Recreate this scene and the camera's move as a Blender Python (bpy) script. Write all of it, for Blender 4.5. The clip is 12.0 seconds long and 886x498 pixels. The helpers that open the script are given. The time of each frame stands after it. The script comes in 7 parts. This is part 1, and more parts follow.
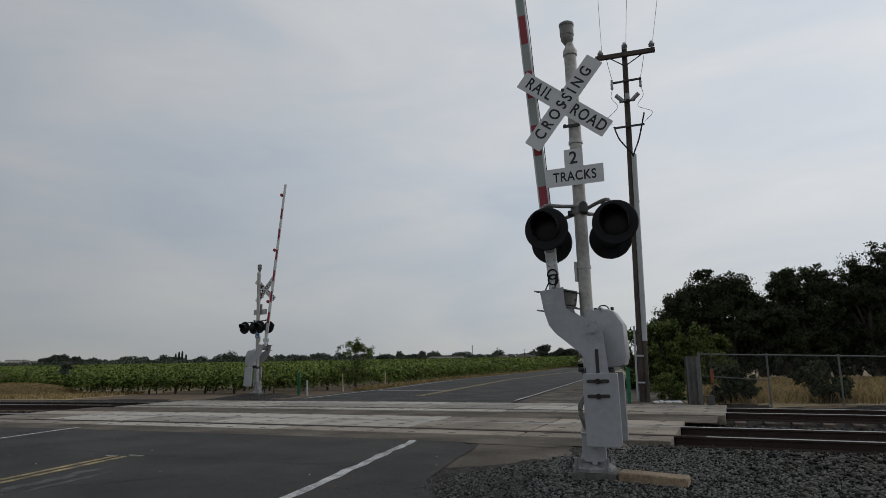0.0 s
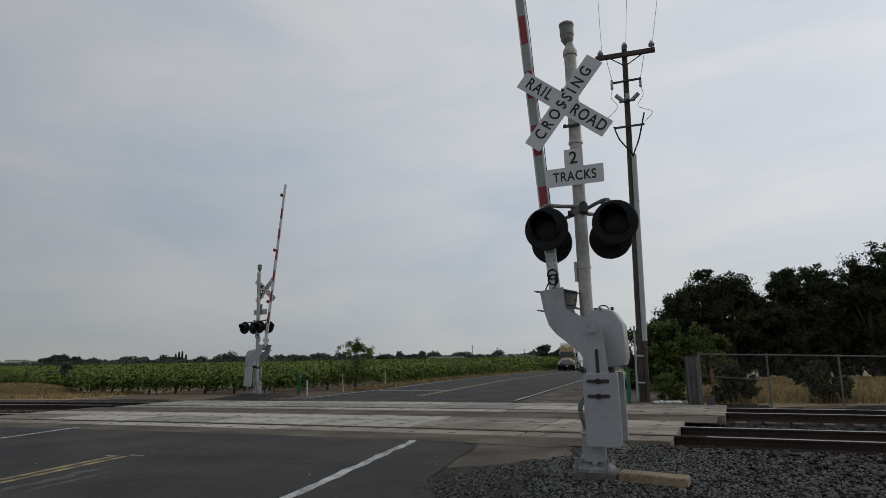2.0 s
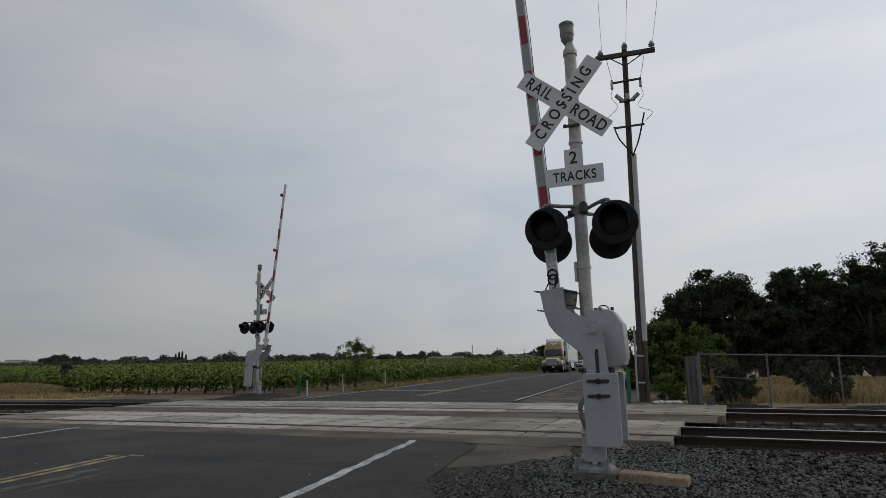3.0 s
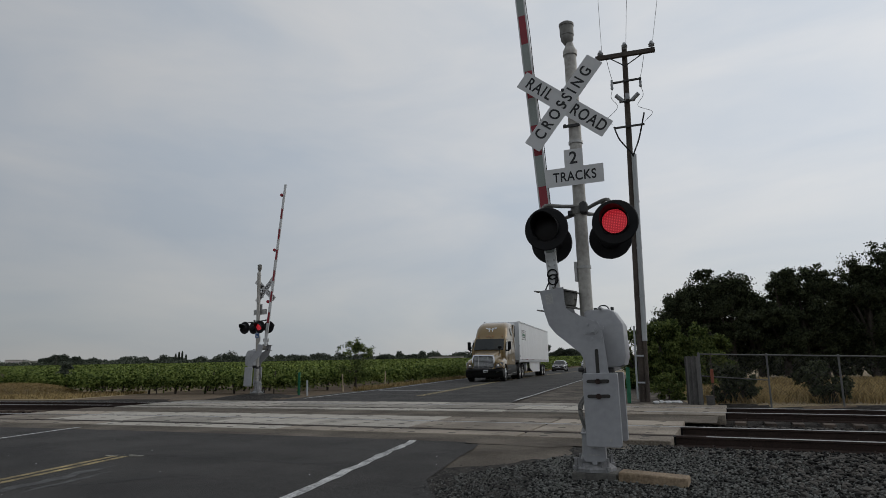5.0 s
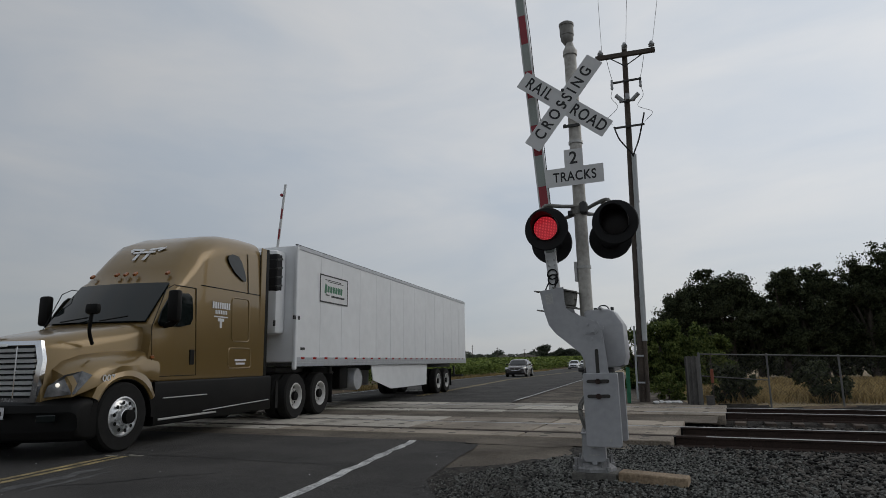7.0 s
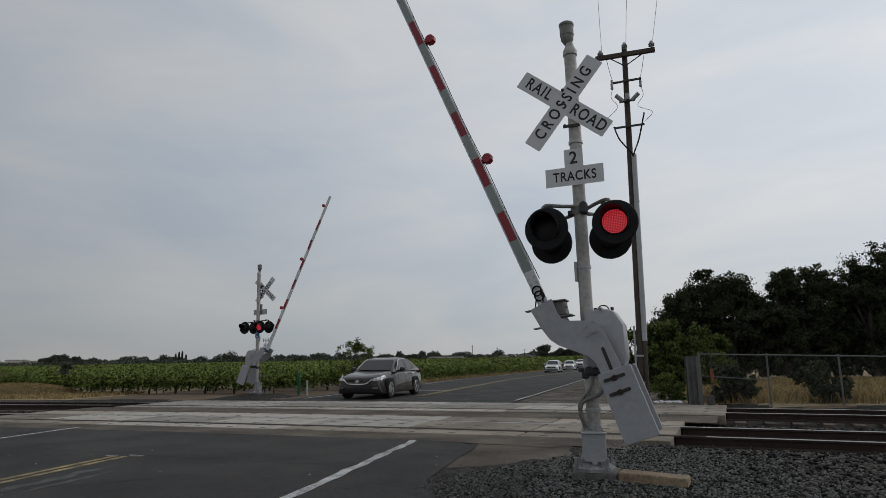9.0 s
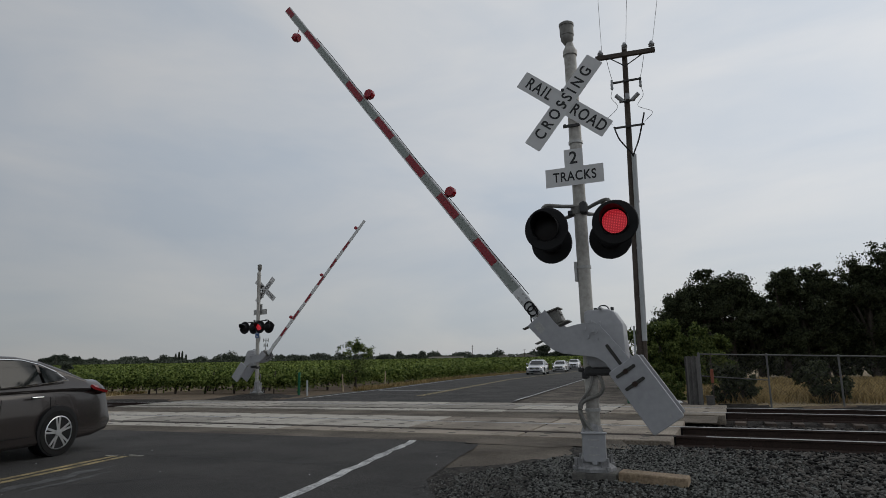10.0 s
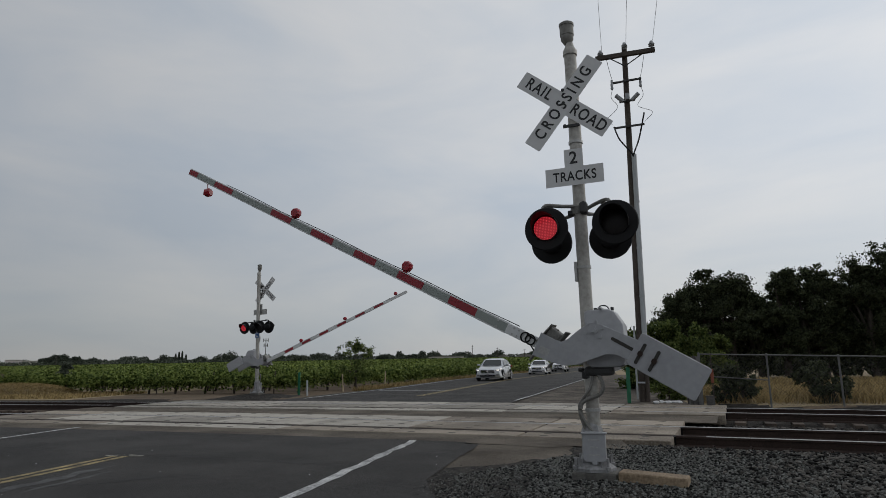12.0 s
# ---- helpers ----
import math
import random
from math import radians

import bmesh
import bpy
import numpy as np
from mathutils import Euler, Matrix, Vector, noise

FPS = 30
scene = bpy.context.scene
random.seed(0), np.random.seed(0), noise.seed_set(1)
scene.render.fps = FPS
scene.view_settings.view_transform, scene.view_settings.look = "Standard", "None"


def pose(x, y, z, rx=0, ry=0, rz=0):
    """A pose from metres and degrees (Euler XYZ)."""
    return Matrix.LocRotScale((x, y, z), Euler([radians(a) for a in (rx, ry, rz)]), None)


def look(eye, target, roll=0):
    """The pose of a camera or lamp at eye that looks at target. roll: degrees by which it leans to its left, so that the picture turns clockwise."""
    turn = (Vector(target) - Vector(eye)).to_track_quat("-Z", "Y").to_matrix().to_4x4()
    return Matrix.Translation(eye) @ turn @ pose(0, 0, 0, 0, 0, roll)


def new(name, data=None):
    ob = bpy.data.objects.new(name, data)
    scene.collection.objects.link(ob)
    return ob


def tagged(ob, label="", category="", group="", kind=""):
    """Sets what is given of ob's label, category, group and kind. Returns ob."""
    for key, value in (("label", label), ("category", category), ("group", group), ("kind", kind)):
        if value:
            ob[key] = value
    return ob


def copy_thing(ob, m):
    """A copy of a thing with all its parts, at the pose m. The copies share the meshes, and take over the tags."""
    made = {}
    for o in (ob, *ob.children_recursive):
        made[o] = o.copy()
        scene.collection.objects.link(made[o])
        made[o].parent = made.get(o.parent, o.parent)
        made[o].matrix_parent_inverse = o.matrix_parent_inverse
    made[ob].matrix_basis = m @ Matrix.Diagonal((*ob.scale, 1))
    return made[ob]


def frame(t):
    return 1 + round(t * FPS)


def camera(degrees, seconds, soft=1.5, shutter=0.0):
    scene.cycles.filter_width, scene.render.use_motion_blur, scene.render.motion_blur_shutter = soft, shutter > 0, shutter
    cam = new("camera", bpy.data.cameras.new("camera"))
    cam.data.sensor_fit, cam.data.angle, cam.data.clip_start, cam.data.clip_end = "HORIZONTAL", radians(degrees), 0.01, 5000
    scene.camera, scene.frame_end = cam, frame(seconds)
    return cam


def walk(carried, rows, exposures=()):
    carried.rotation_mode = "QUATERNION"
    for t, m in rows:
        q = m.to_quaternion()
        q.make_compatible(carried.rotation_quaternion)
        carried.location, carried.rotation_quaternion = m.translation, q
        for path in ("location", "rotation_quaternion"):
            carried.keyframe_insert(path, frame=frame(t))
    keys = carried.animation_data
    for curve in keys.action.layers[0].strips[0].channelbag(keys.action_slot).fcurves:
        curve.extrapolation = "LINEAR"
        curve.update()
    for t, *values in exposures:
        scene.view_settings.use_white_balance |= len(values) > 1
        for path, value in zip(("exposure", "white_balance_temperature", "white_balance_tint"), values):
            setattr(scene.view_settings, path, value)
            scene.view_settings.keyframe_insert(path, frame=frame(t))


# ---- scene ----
cam = camera(70.5, 12.0, soft=0.5, shutter=0.0)
EYE = Vector((0.0, 0.0, 1.24))
YAW, PITCH = radians(14.15), radians(10.26)
AHEAD = Vector((-math.sin(YAW) * math.cos(PITCH), math.cos(YAW) * math.cos(PITCH), math.sin(PITCH)))
STAND = look(EYE, EYE + AHEAD * 10, -0.9)
walk(cam, [(0.0, STAND), (12.0, STAND)], exposures=[(0.0, 0.0), (12.0, 0.0)])

# ---- light: an overcast sky with a veiled sun ----
world = bpy.data.worlds.new("overcast_sky")
scene.world = world
world.use_nodes = True
wn, wl = world.node_tree.nodes, world.node_tree.links
sky = wn.new("ShaderNodeTexSky")
sky.sky_type, sky.sun_disc = "NISHITA", False
sky.sun_elevation, sky.sun_rotation = radians(31), radians(54)
SKY_STRENGTH, CLOUD_LEVEL = 0.10, 5.0
coord = wn.new("ShaderNodeTexCoord")
squash = wn.new("ShaderNodeMapping")
squash.inputs["Scale"].default_value = (1.0, 1.0, 3.2)
squash.inputs["Rotation"].default_value = (0.12, 0.2, 0.5)
wl.new(coord.outputs["Generated"], squash.inputs["Vector"])
big = wn.new("ShaderNodeTexNoise")
big.inputs["Scale"].default_value, big.inputs["Detail"].default_value, big.inputs["Roughness"].default_value = 2.2, 7.0, 0.52
wl.new(squash.outputs["Vector"], big.inputs["Vector"])
big.inputs["Distortion"].default_value = 0.35
clouds = wn.new("ShaderNodeValToRGB")
clouds.color_ramp.elements[0].position, clouds.color_ramp.elements[1].position = 0.34, 0.66
clouds.color_ramp.elements[0].color = (0.772, 0.85, 0.946, 1)
clouds.color_ramp.elements[1].color = (1.008, 1.02, 1.032, 1)
wl.new(big.outputs["Fac"], clouds.inputs["Fac"])
# the veil is brighter towards the hidden sun
SUN_WAY = Vector((0.70, 0.50, 0.51)).normalized()
facing = wn.new("ShaderNodeVectorMath")
facing.operation = "DOT_PRODUCT"
facing.inputs[1].default_value = SUN_WAY
wl.new(coord.outputs["Generated"], facing.inputs[0])
glow = wn.new("ShaderNodeMapRange")
glow.inputs["From Min"].default_value, glow.inputs["From Max"].default_value = -0.2, 1.0
glow.inputs["To Min"].default_value, glow.inputs["To Max"].default_value = CLOUD_LEVEL * 0.80, CLOUD_LEVEL * 1.54
wl.new(facing.outputs["Value"], glow.inputs["Value"])
# haze dims it towards the horizon
part_z = wn.new("ShaderNodeSeparateXYZ")
wl.new(coord.outputs["Generated"], part_z.inputs[0])
haze = wn.new("ShaderNodeMapRange")
haze.inputs["From Min"].default_value, haze.inputs["From Max"].default_value = 0.0, 0.30
haze.inputs["To Min"].default_value, haze.inputs["To Max"].default_value = 0.84, 1.03
wl.new(part_z.outputs["Z"], haze.inputs["Value"])
level = wn.new("ShaderNodeMath")
level.operation = "MULTIPLY"
wl.new(glow.outputs["Result"], level.inputs[0])
wl.new(haze.outputs["Result"], level.inputs[1])
veil = wn.new("ShaderNodeVectorMath")
veil.operation = "SCALE"
wl.new(clouds.outputs["Color"], veil.inputs[0])
wl.new(level.outputs[0], veil.inputs["Scale"])
cover = wn.new("ShaderNodeMix")
cover.data_type = "RGBA"
cover.inputs["Factor"].default_value = 0.9
wl.new(sky.outputs["Color"], cover.inputs["A"])
wl.new(veil.outputs["Vector"], cover.inputs["B"])
wl.new(cover.outputs["Result"], wn["Background"].inputs["Color"])
wn["Background"].inputs["Strength"].default_value = SKY_STRENGTH

sun = new("sun", bpy.data.lights.new("sun", "SUN"))
sun.data.energy, sun.data.angle, sun.data.color = 0.3, radians(30), (1.0, 0.92, 0.80)
sun.matrix_world = look(SUN_WAY * 40, (0, 0, 0))


# ---- materials ----
def mat(name, color, rough=0.6, metal=0.0, vary=0.25, scale=6.0, fine=60.0, bump=0.0, bump_scale=80.0, color2=None, per_object=0.0, coat=0.0, per_island=0.0, spec=0.5, tight=0.18):
    """A procedural surface: two scales of noise mix colour and a second colour, and raise fine relief."""
    m = bpy.data.materials.new(name)
    m.use_nodes = True
    n, l = m.node_tree.nodes, m.node_tree.links
    b = n["Principled BSDF"]
    b.inputs["Roughness"].default_value, b.inputs["Metallic"].default_value = rough, metal
    b.inputs["Coat Weight"].default_value = coat
    b.inputs["Specular IOR Level"].default_value = spec
    tc = n.new("ShaderNodeTexCoord")
    n1, n2 = n.new("ShaderNodeTexNoise"), n.new("ShaderNodeTexNoise")
    n1.inputs["Scale"].default_value, n1.inputs["Detail"].default_value = scale, 5
    n2.inputs["Scale"].default_value, n2.inputs["Detail"].default_value = fine, 3
    l.new(tc.outputs["Object"], n1.inputs["Vector"])
    l.new(tc.outputs["Object"], n2.inputs["Vector"])
    add = n.new("ShaderNodeMath")
    add.operation = "MULTIPLY_ADD"
    add.inputs[1].default_value = 0.5
    l.new(n2.outputs["Fac"], add.inputs[0])
    half = n.new("ShaderNodeMath")
    half.operation = "MULTIPLY"
    half.inputs[1].default_value = 0.5
    l.new(n1.outputs["Fac"], half.inputs[0])
    l.new(half.outputs[0], add.inputs[2])
    last = add
    for weight, kind, socket in ((per_object, "ShaderNodeObjectInfo", "Random"), (per_island, "ShaderNodeNewGeometry", "Random Per Island")):
        if weight:
            info = n.new(kind)
            shift = n.new("ShaderNodeMath")
            shift.operation = "MULTIPLY_ADD"
            shift.inputs[1].default_value = weight
            l.new(info.outputs[socket], shift.inputs[0])
            l.new(last.outputs[0], shift.inputs[2])
            less = n.new("ShaderNodeMath")
            less.operation = "SUBTRACT"
            less.inputs[1].default_value = weight / 2
            l.new(shift.outputs[0], less.inputs[0])
            last = less
    ramp = n.new("ShaderNodeValToRGB")
    e = ramp.color_ramp.elements
    e[0].position, e[1].position = 0.5 - tight, 0.5 + tight
    c2 = color2 or tuple(min(1, c * (1 + vary)) for c in color)
    e[0].color = (*[c * (1 - vary) for c in color], 1)
    e[1].color = (*c2, 1)
    l.new(last.outputs[0], ramp.inputs["Fac"])
    l.new(ramp.outputs["Color"], b.inputs["Base Color"])
    if bump:
        n3, bp = n.new("ShaderNodeTexNoise"), n.new("ShaderNodeBump")
        n3.inputs["Scale"].default_value, n3.inputs["Detail"].default_value = bump_scale, 4
        l.new(tc.outputs["Object"], n3.inputs["Vector"])
        l.new(n3.outputs["Fac"], bp.inputs["Height"])
        bp.inputs["Strength"].default_value, bp.inputs["Distance"].default_value = bump, 0.02
        l.new(bp.outputs["Normal"], b.inputs["Normal"])
    return m


def leaf_mat(name, color, color2, shine=0.45):
    m = mat(name, color, rough=0.75, spec=0.15, vary=0.35, scale=0.5, fine=3.0, color2=color2, per_island=0.5)
    n, l = m.node_tree.nodes, m.node_tree.links
    b = n["Principled BSDF"]
    thin = n.new("ShaderNodeBsdfTranslucent")
    ramp = [x for x in n if x.bl_idname == "ShaderNodeValToRGB"][0]
    l.new(ramp.outputs["Color"], thin.inputs["Color"])
    mix = n.new("ShaderNodeMixShader")
    mix.inputs["Fac"].default_value = 0.25
    l.new(b.outputs[0], mix.inputs[1])
    l.new(thin.outputs[0], mix.inputs[2])
    l.new(mix.outputs[0], n["Material Output"].inputs["Surface"])
    return m


def glow_mat(name, color, strength, base=(0.2, 0.0, 0.0)):
    m = bpy.data.materials.new(name)
    m.use_nodes = True
    b = m.node_tree.nodes["Principled BSDF"]
    b.inputs["Base Color"].default_value = (*base, 1)
    b.inputs["Emission Color"].default_value = (*color, 1)
    b.inputs["Emission Strength"].default_value = strength
    b.inputs["Roughness"].default_value = 0.3
    return m


ASPHALT = mat("asphalt", (0.0325, 0.030, 0.028), rough=0.9, vary=0.5, scale=0.7, fine=48, bump=0.8, bump_scale=90, color2=(0.058, 0.054, 0.050), spec=0.4, tight=0.11)
OLD_ASPHALT = mat("worn_asphalt", (0.100, 0.083, 0.066), rough=0.95, vary=0.45, scale=0.8, fine=60, bump=0.8, bump_scale=80, color2=(0.185, 0.158, 0.128), spec=0.2, tight=0.12)
DIRT = mat("dry_earth", (0.105, 0.078, 0.055), rough=0.95, vary=0.3, scale=0.4, fine=9, bump=0.6, bump_scale=25, color2=(0.20, 0.15, 0.10), spec=0.2)
GRAVEL = mat("fine_gravel", (0.026, 0.025, 0.024), rough=0.95, vary=0.6, scale=9, fine=45, bump=1.0, bump_scale=55, color2=(0.062, 0.055, 0.048), spec=0.2, tight=0.1)
STONE = mat("ballast_stone", (0.018, 0.019, 0.018), rough=0.85, vary=0.4, scale=4, fine=30, color2=(0.17, 0.172, 0.16), per_island=1.0, spec=0.25)
BALLAST = mat("dark_track_ballast", (0.012, 0.011, 0.010), rough=0.9, vary=0.4, scale=4, fine=30, color2=(0.115, 0.105, 0.094), per_island=1.0, spec=0.25)
CONCRETE = mat("crossing_concrete", (0.26, 0.235, 0.198), rough=0.88, vary=0.25, scale=1.6, fine=26, bump=0.3, bump_scale=45, color2=(0.43, 0.395, 0.34), per_object=0.3, tight=0.13)
CONCRETE_DIRTY = mat("dirty_concrete", (0.215, 0.178, 0.136), rough=0.9, vary=0.3, scale=1.0, fine=30, bump=0.3, bump_scale=40, color2=(0.375, 0.32, 0.255), per_object=0.2, tight=0.13)
SLOT = mat("dark_slot", (0.045, 0.042, 0.038), rough=0.9)
RUST = mat("rusty_steel", (0.034, 0.020, 0.015), rough=0.85, metal=0.1, vary=0.4, scale=5, fine=40, bump=0.2)
RAIL_TOP = mat("polished_rail_head", (0.40, 0.39, 0.38), rough=0.35, metal=1.0, vary=0.15, scale=3)
TIE = mat("creosoted_timber", (0.06, 0.045, 0.035), rough=0.9, vary=0.4, scale=3, fine=25, bump=0.5, color2=(0.12, 0.09, 0.07), per_object=0.3)
PAINT_WHITE = mat("worn_white_line", (0.28, 0.28, 0.275), rough=0.8, vary=0.4, scale=4, fine=40, color2=(0.60, 0.60, 0.59), tight=0.1)
PAINT_YELLOW = mat("worn_yellow_line", (0.16, 0.125, 0.06), rough=0.8, vary=0.5, scale=4, fine=40, color2=(0.44, 0.34, 0.15), tight=0.1)
GALV = mat("galvanised_steel", (0.42, 0.42, 0.41), rough=0.5, metal=0.55, vary=0.2, scale=5, fine=50, bump=0.05)
MAST = mat("weathered_aluminium_mast", (0.38, 0.36, 0.325), rough=0.55, metal=0.25, vary=0.3, scale=2.2, fine=22, color2=(0.52, 0.505, 0.47))
GREY_PAINT = mat("silver_grey_paint", (0.33, 0.335, 0.35), rough=0.5, metal=0.1, vary=0.04, scale=1.6, fine=18, bump=0.02, color2=(0.40, 0.405, 0.42))
DARK_IRON = mat("dark_iron", (0.05, 0.05, 0.05), rough=0.6, metal=0.3, vary=0.3)
BLACK = mat("matt_black_paint", (0.011, 0.011, 0.012), rough=0.6, vary=0.3, scale=5, spec=0.25)
RUBBER = mat("black_rubber", (0.013, 0.0125, 0.012), rough=0.8, vary=0.3, scale=12, spec=0.2)
SIGN_WHITE = mat("white_sign_sheeting", (0.62, 0.62, 0.62), rough=0.5, vary=0.06, scale=2, fine=20)
SIGN_BACK = mat("bare_aluminium_sign_back", (0.40, 0.40, 0.39), rough=0.45, metal=0.6, vary=0.12)
LETTER = mat("black_lettering", (0.012, 0.012, 0.013), rough=0.5)
ARM_WHITE = mat("white_fibreglass", (0.62, 0.63, 0.63), rough=0.45, vary=0.08)
ARM_GREY = mat("grey_reflective_sheeting", (0.27, 0.30, 0.28), rough=0.45, vary=0.10, scale=8)
ARM_RED = mat("red_reflective_sheeting", (0.26, 0.016, 0.028), rough=0.4, vary=0.15, scale=8)
RED_LENS = mat("red_plastic_lens", (0.30, 0.010, 0.022), rough=0.25, vary=0.1)
DARK_LENS = mat("unlit_smoked_lens", (0.010, 0.008, 0.008), rough=0.4, vary=0.3, scale=30, spec=0.2)
WOOD_POLE = mat("weathered_pole_timber", (0.055, 0.042, 0.034), rough=0.9, vary=0.4, scale=2, fine=30, bump=0.5, color2=(0.11, 0.09, 0.075))
PVC = mat("grey_plastic_conduit", (0.40, 0.42, 0.43), rough=0.55, vary=0.1)
CERAMIC = mat("grey_ceramic", (0.30, 0.31, 0.32), rough=0.3, vary=0.2)
GREEN_POST = mat("green_plastic", (0.02, 0.16, 0.08), rough=0.5, vary=0.2)
BEAM = mat("tan_concrete", (0.42, 0.33, 0.21), rough=0.9, vary=0.2, scale=3, fine=30, bump=0.3, color2=(0.52, 0.43, 0.29))
TAN_BLOCK = mat("weathered_tan_concrete", (0.23, 0.165, 0.105), rough=0.92, vary=0.3, scale=5, fine=40, bump=0.4, color2=(0.35, 0.265, 0.175), tight=0.14)
BARK = mat("tree_bark", (0.06, 0.05, 0.04), rough=0.95, vary=0.4, scale=4, fine=25, bump=0.7, bump_scale=30)
VINE_LEAF = leaf_mat("vine_leaf", (0.055, 0.092, 0.020), (0.25, 0.31, 0.082))
OAK_LEAF = leaf_mat("dark_oak_leaf", (0.030, 0.040, 0.022), (0.085, 0.10, 0.052))
BUSH_LEAF = leaf_mat("bush_leaf", (0.055, 0.088, 0.024), (0.165, 0.20, 0.06))
# distance haze is mixed into this leaf colour: paler and greyer
HAZED_LEAF = leaf_mat("far_leaf_with_haze", (0.060, 0.075, 0.058), (0.125, 0.14, 0.105))
DRY_GRASS = leaf_mat("dry_grass_blade", (0.30, 0.22, 0.10), (0.46, 0.35, 0.17), 0.7)
FAR_WALL = mat("pale_far_wall", (0.55, 0.52, 0.47), rough=0.8, vary=0.1)
FAR_ROOF = mat("far_roof", (0.22, 0.20, 0.18), rough=0.8, vary=0.2)
FAR_GLASS = mat("far_window_dark", (0.05, 0.055, 0.06), rough=0.2)


# ---- mesh helpers ----
def link(name, bm, material, parent=None, label="", smooth=False):
    me = bpy.data.meshes.new(name)
    bm.to_mesh(me)
    bm.free()
    for mm in (material if isinstance(material, (list, tuple)) else [material]):
        me.materials.append(mm)
    if smooth:
        me.polygons.foreach_set("use_smooth", [True] * len(me.polygons))
        me.set_sharp_from_angle(angle=0.6)
    ob = new(name, me)
    if parent:
        ob.parent = parent
    if label:
        tagged(ob, label)
    return ob


def part(name, bm, material, parent, label="", smooth=False):
    return link(name, bm, material, parent, label, smooth)


def thing(name, label, category, group="", kind="", m=None):
    ob = new(name)
    ob.empty_display_size = 0.1
    if m is not None:
        ob.matrix_world = m
    return tagged(ob, label, category, group, kind)


def box(bm, c, s, rot=None, bevel=0.0):
    """A box of size s about c, turned by the Euler angles rot in degrees."""
    g = bmesh.ops.create_cube(bm, size=1.0)
    m = Matrix.Translation(c) @ (Euler([radians(a) for a in rot]).to_matrix().to_4x4() if rot else Matrix()) @ Matrix.Diagonal((*s, 1))
    bmesh.ops.transform(bm, matrix=m, verts=g["verts"])
    if bevel:
        es = list({e for v in g["verts"] for e in v.link_edges})
        bmesh.ops.bevel(bm, geom=es, offset=bevel, segments=2, affect="EDGES", profile=0.5)
    return bm


def cyl(bm, a, b, r, r2=None, seg=16, caps=True):
    a, b = Vector(a), Vector(b)
    d = b - a
    m = Matrix.Translation((a + b) / 2) @ d.to_track_quat("Z", "Y").to_matrix().to_4x4()
    bmesh.ops.create_cone(bm, cap_ends=caps, segments=seg, radius1=r, radius2=r if r2 is None else r2, depth=d.length, matrix=m)
    return bm


def tube(bm, pts, r, seg=8):
    """A bent tube along points."""
    pts = [Vector(p) for p in pts]
    rings = []
    for i, p in enumerate(pts):
        d = (pts[min(i + 1, len(pts) - 1)] - pts[max(i - 1, 0)]).normalized()
        side = d.cross(Vector((0, 0, 1)))
        side = (side if side.length > 1e-3 else d.cross(Vector((0, 1, 0)))).normalized()
        up = side.cross(d)
        rr = r[i] if isinstance(r, (list, tuple)) else r
        rings.append([bm.verts.new(p + side * math.cos(2 * math.pi * k / seg) * rr + up * math.sin(2 * math.pi * k / seg) * rr) for k in range(seg)])
    for a, b in zip(rings, rings[1:]):
        for k in range(seg):
            bm.faces.new((a[k], a[(k + 1) % seg], b[(k + 1) % seg], b[k]))
    bm.faces.new(rings[0][::-1])
    bm.faces.new(rings[-1])
    return bm


def spline(pts, steps=6):
    """Catmull-Rom points through pts."""
    p = [Vector(q) for q in pts]
    p = [p[0] * 2 - p[1]] + p + [p[-1] * 2 - p[-2]]
    out = []
    for i in range(1, len(p) - 2):
        for k in range(steps):
            t = k / steps
            out.append(0.5 * (2 * p[i] + (p[i + 1] - p[i - 1]) * t + (2 * p[i - 1] - 5 * p[i] + 4 * p[i + 1] - p[i + 2]) * t * t + (3 * p[i] - p[i - 1] - 3 * p[i + 1] + p[i + 2]) * t ** 3))
    return out + [p[-2]]


def plate(bm, outline, y0, y1, bevel=0.0):
    """A plate with an outline in x and z, from y0 to y1."""
    a = [bm.verts.new((x, y0, z)) for x, z in outline]
    b = [bm.verts.new((x, y1, z)) for x, z in outline]
    faces = [bm.faces.new(a), bm.faces.new(b[::-1])]
    for i in range(len(a)):
        j = (i + 1) % len(a)
        faces.append(bm.faces.new((a[j], a[i], b[i], b[j])))
    bmesh.ops.recalc_face_normals(bm, faces=faces)
    if bevel:
        es = list({e for f in faces[:2] for e in f.edges})
        bmesh.ops.bevel(bm, geom=es, offset=bevel, segments=2, affect="EDGES", profile=0.5)
    return bm


def lathe(bm, prof, axis="z", c=(0, 0, 0), seg=24, caps=True):
    """A turned body: prof is (radius, height) pairs, along z or y."""
    rings = []
    for r, h in prof:
        ring = []
        for k in range(seg):
            a = 2 * math.pi * k / seg
            p = (r * math.cos(a), r * math.sin(a), h) if axis == "z" else (r * math.cos(a), h, r * math.sin(a)) if axis == "y" else (h, r * math.cos(a), r * math.sin(a))
            ring.append(bm.verts.new(Vector(p) + Vector(c)))
        rings.append(ring)
    fs = []
    for a, b in zip(rings, rings[1:]):
        for k in range(seg):
            fs.append(bm.faces.new((a[k], a[(k + 1) % seg], b[(k + 1) % seg], b[k])))
    if caps:
        fs.append(bm.faces.new(rings[0]))
        fs.append(bm.faces.new(rings[-1][::-1]))
    bmesh.ops.recalc_face_normals(bm, faces=fs)
    return bm


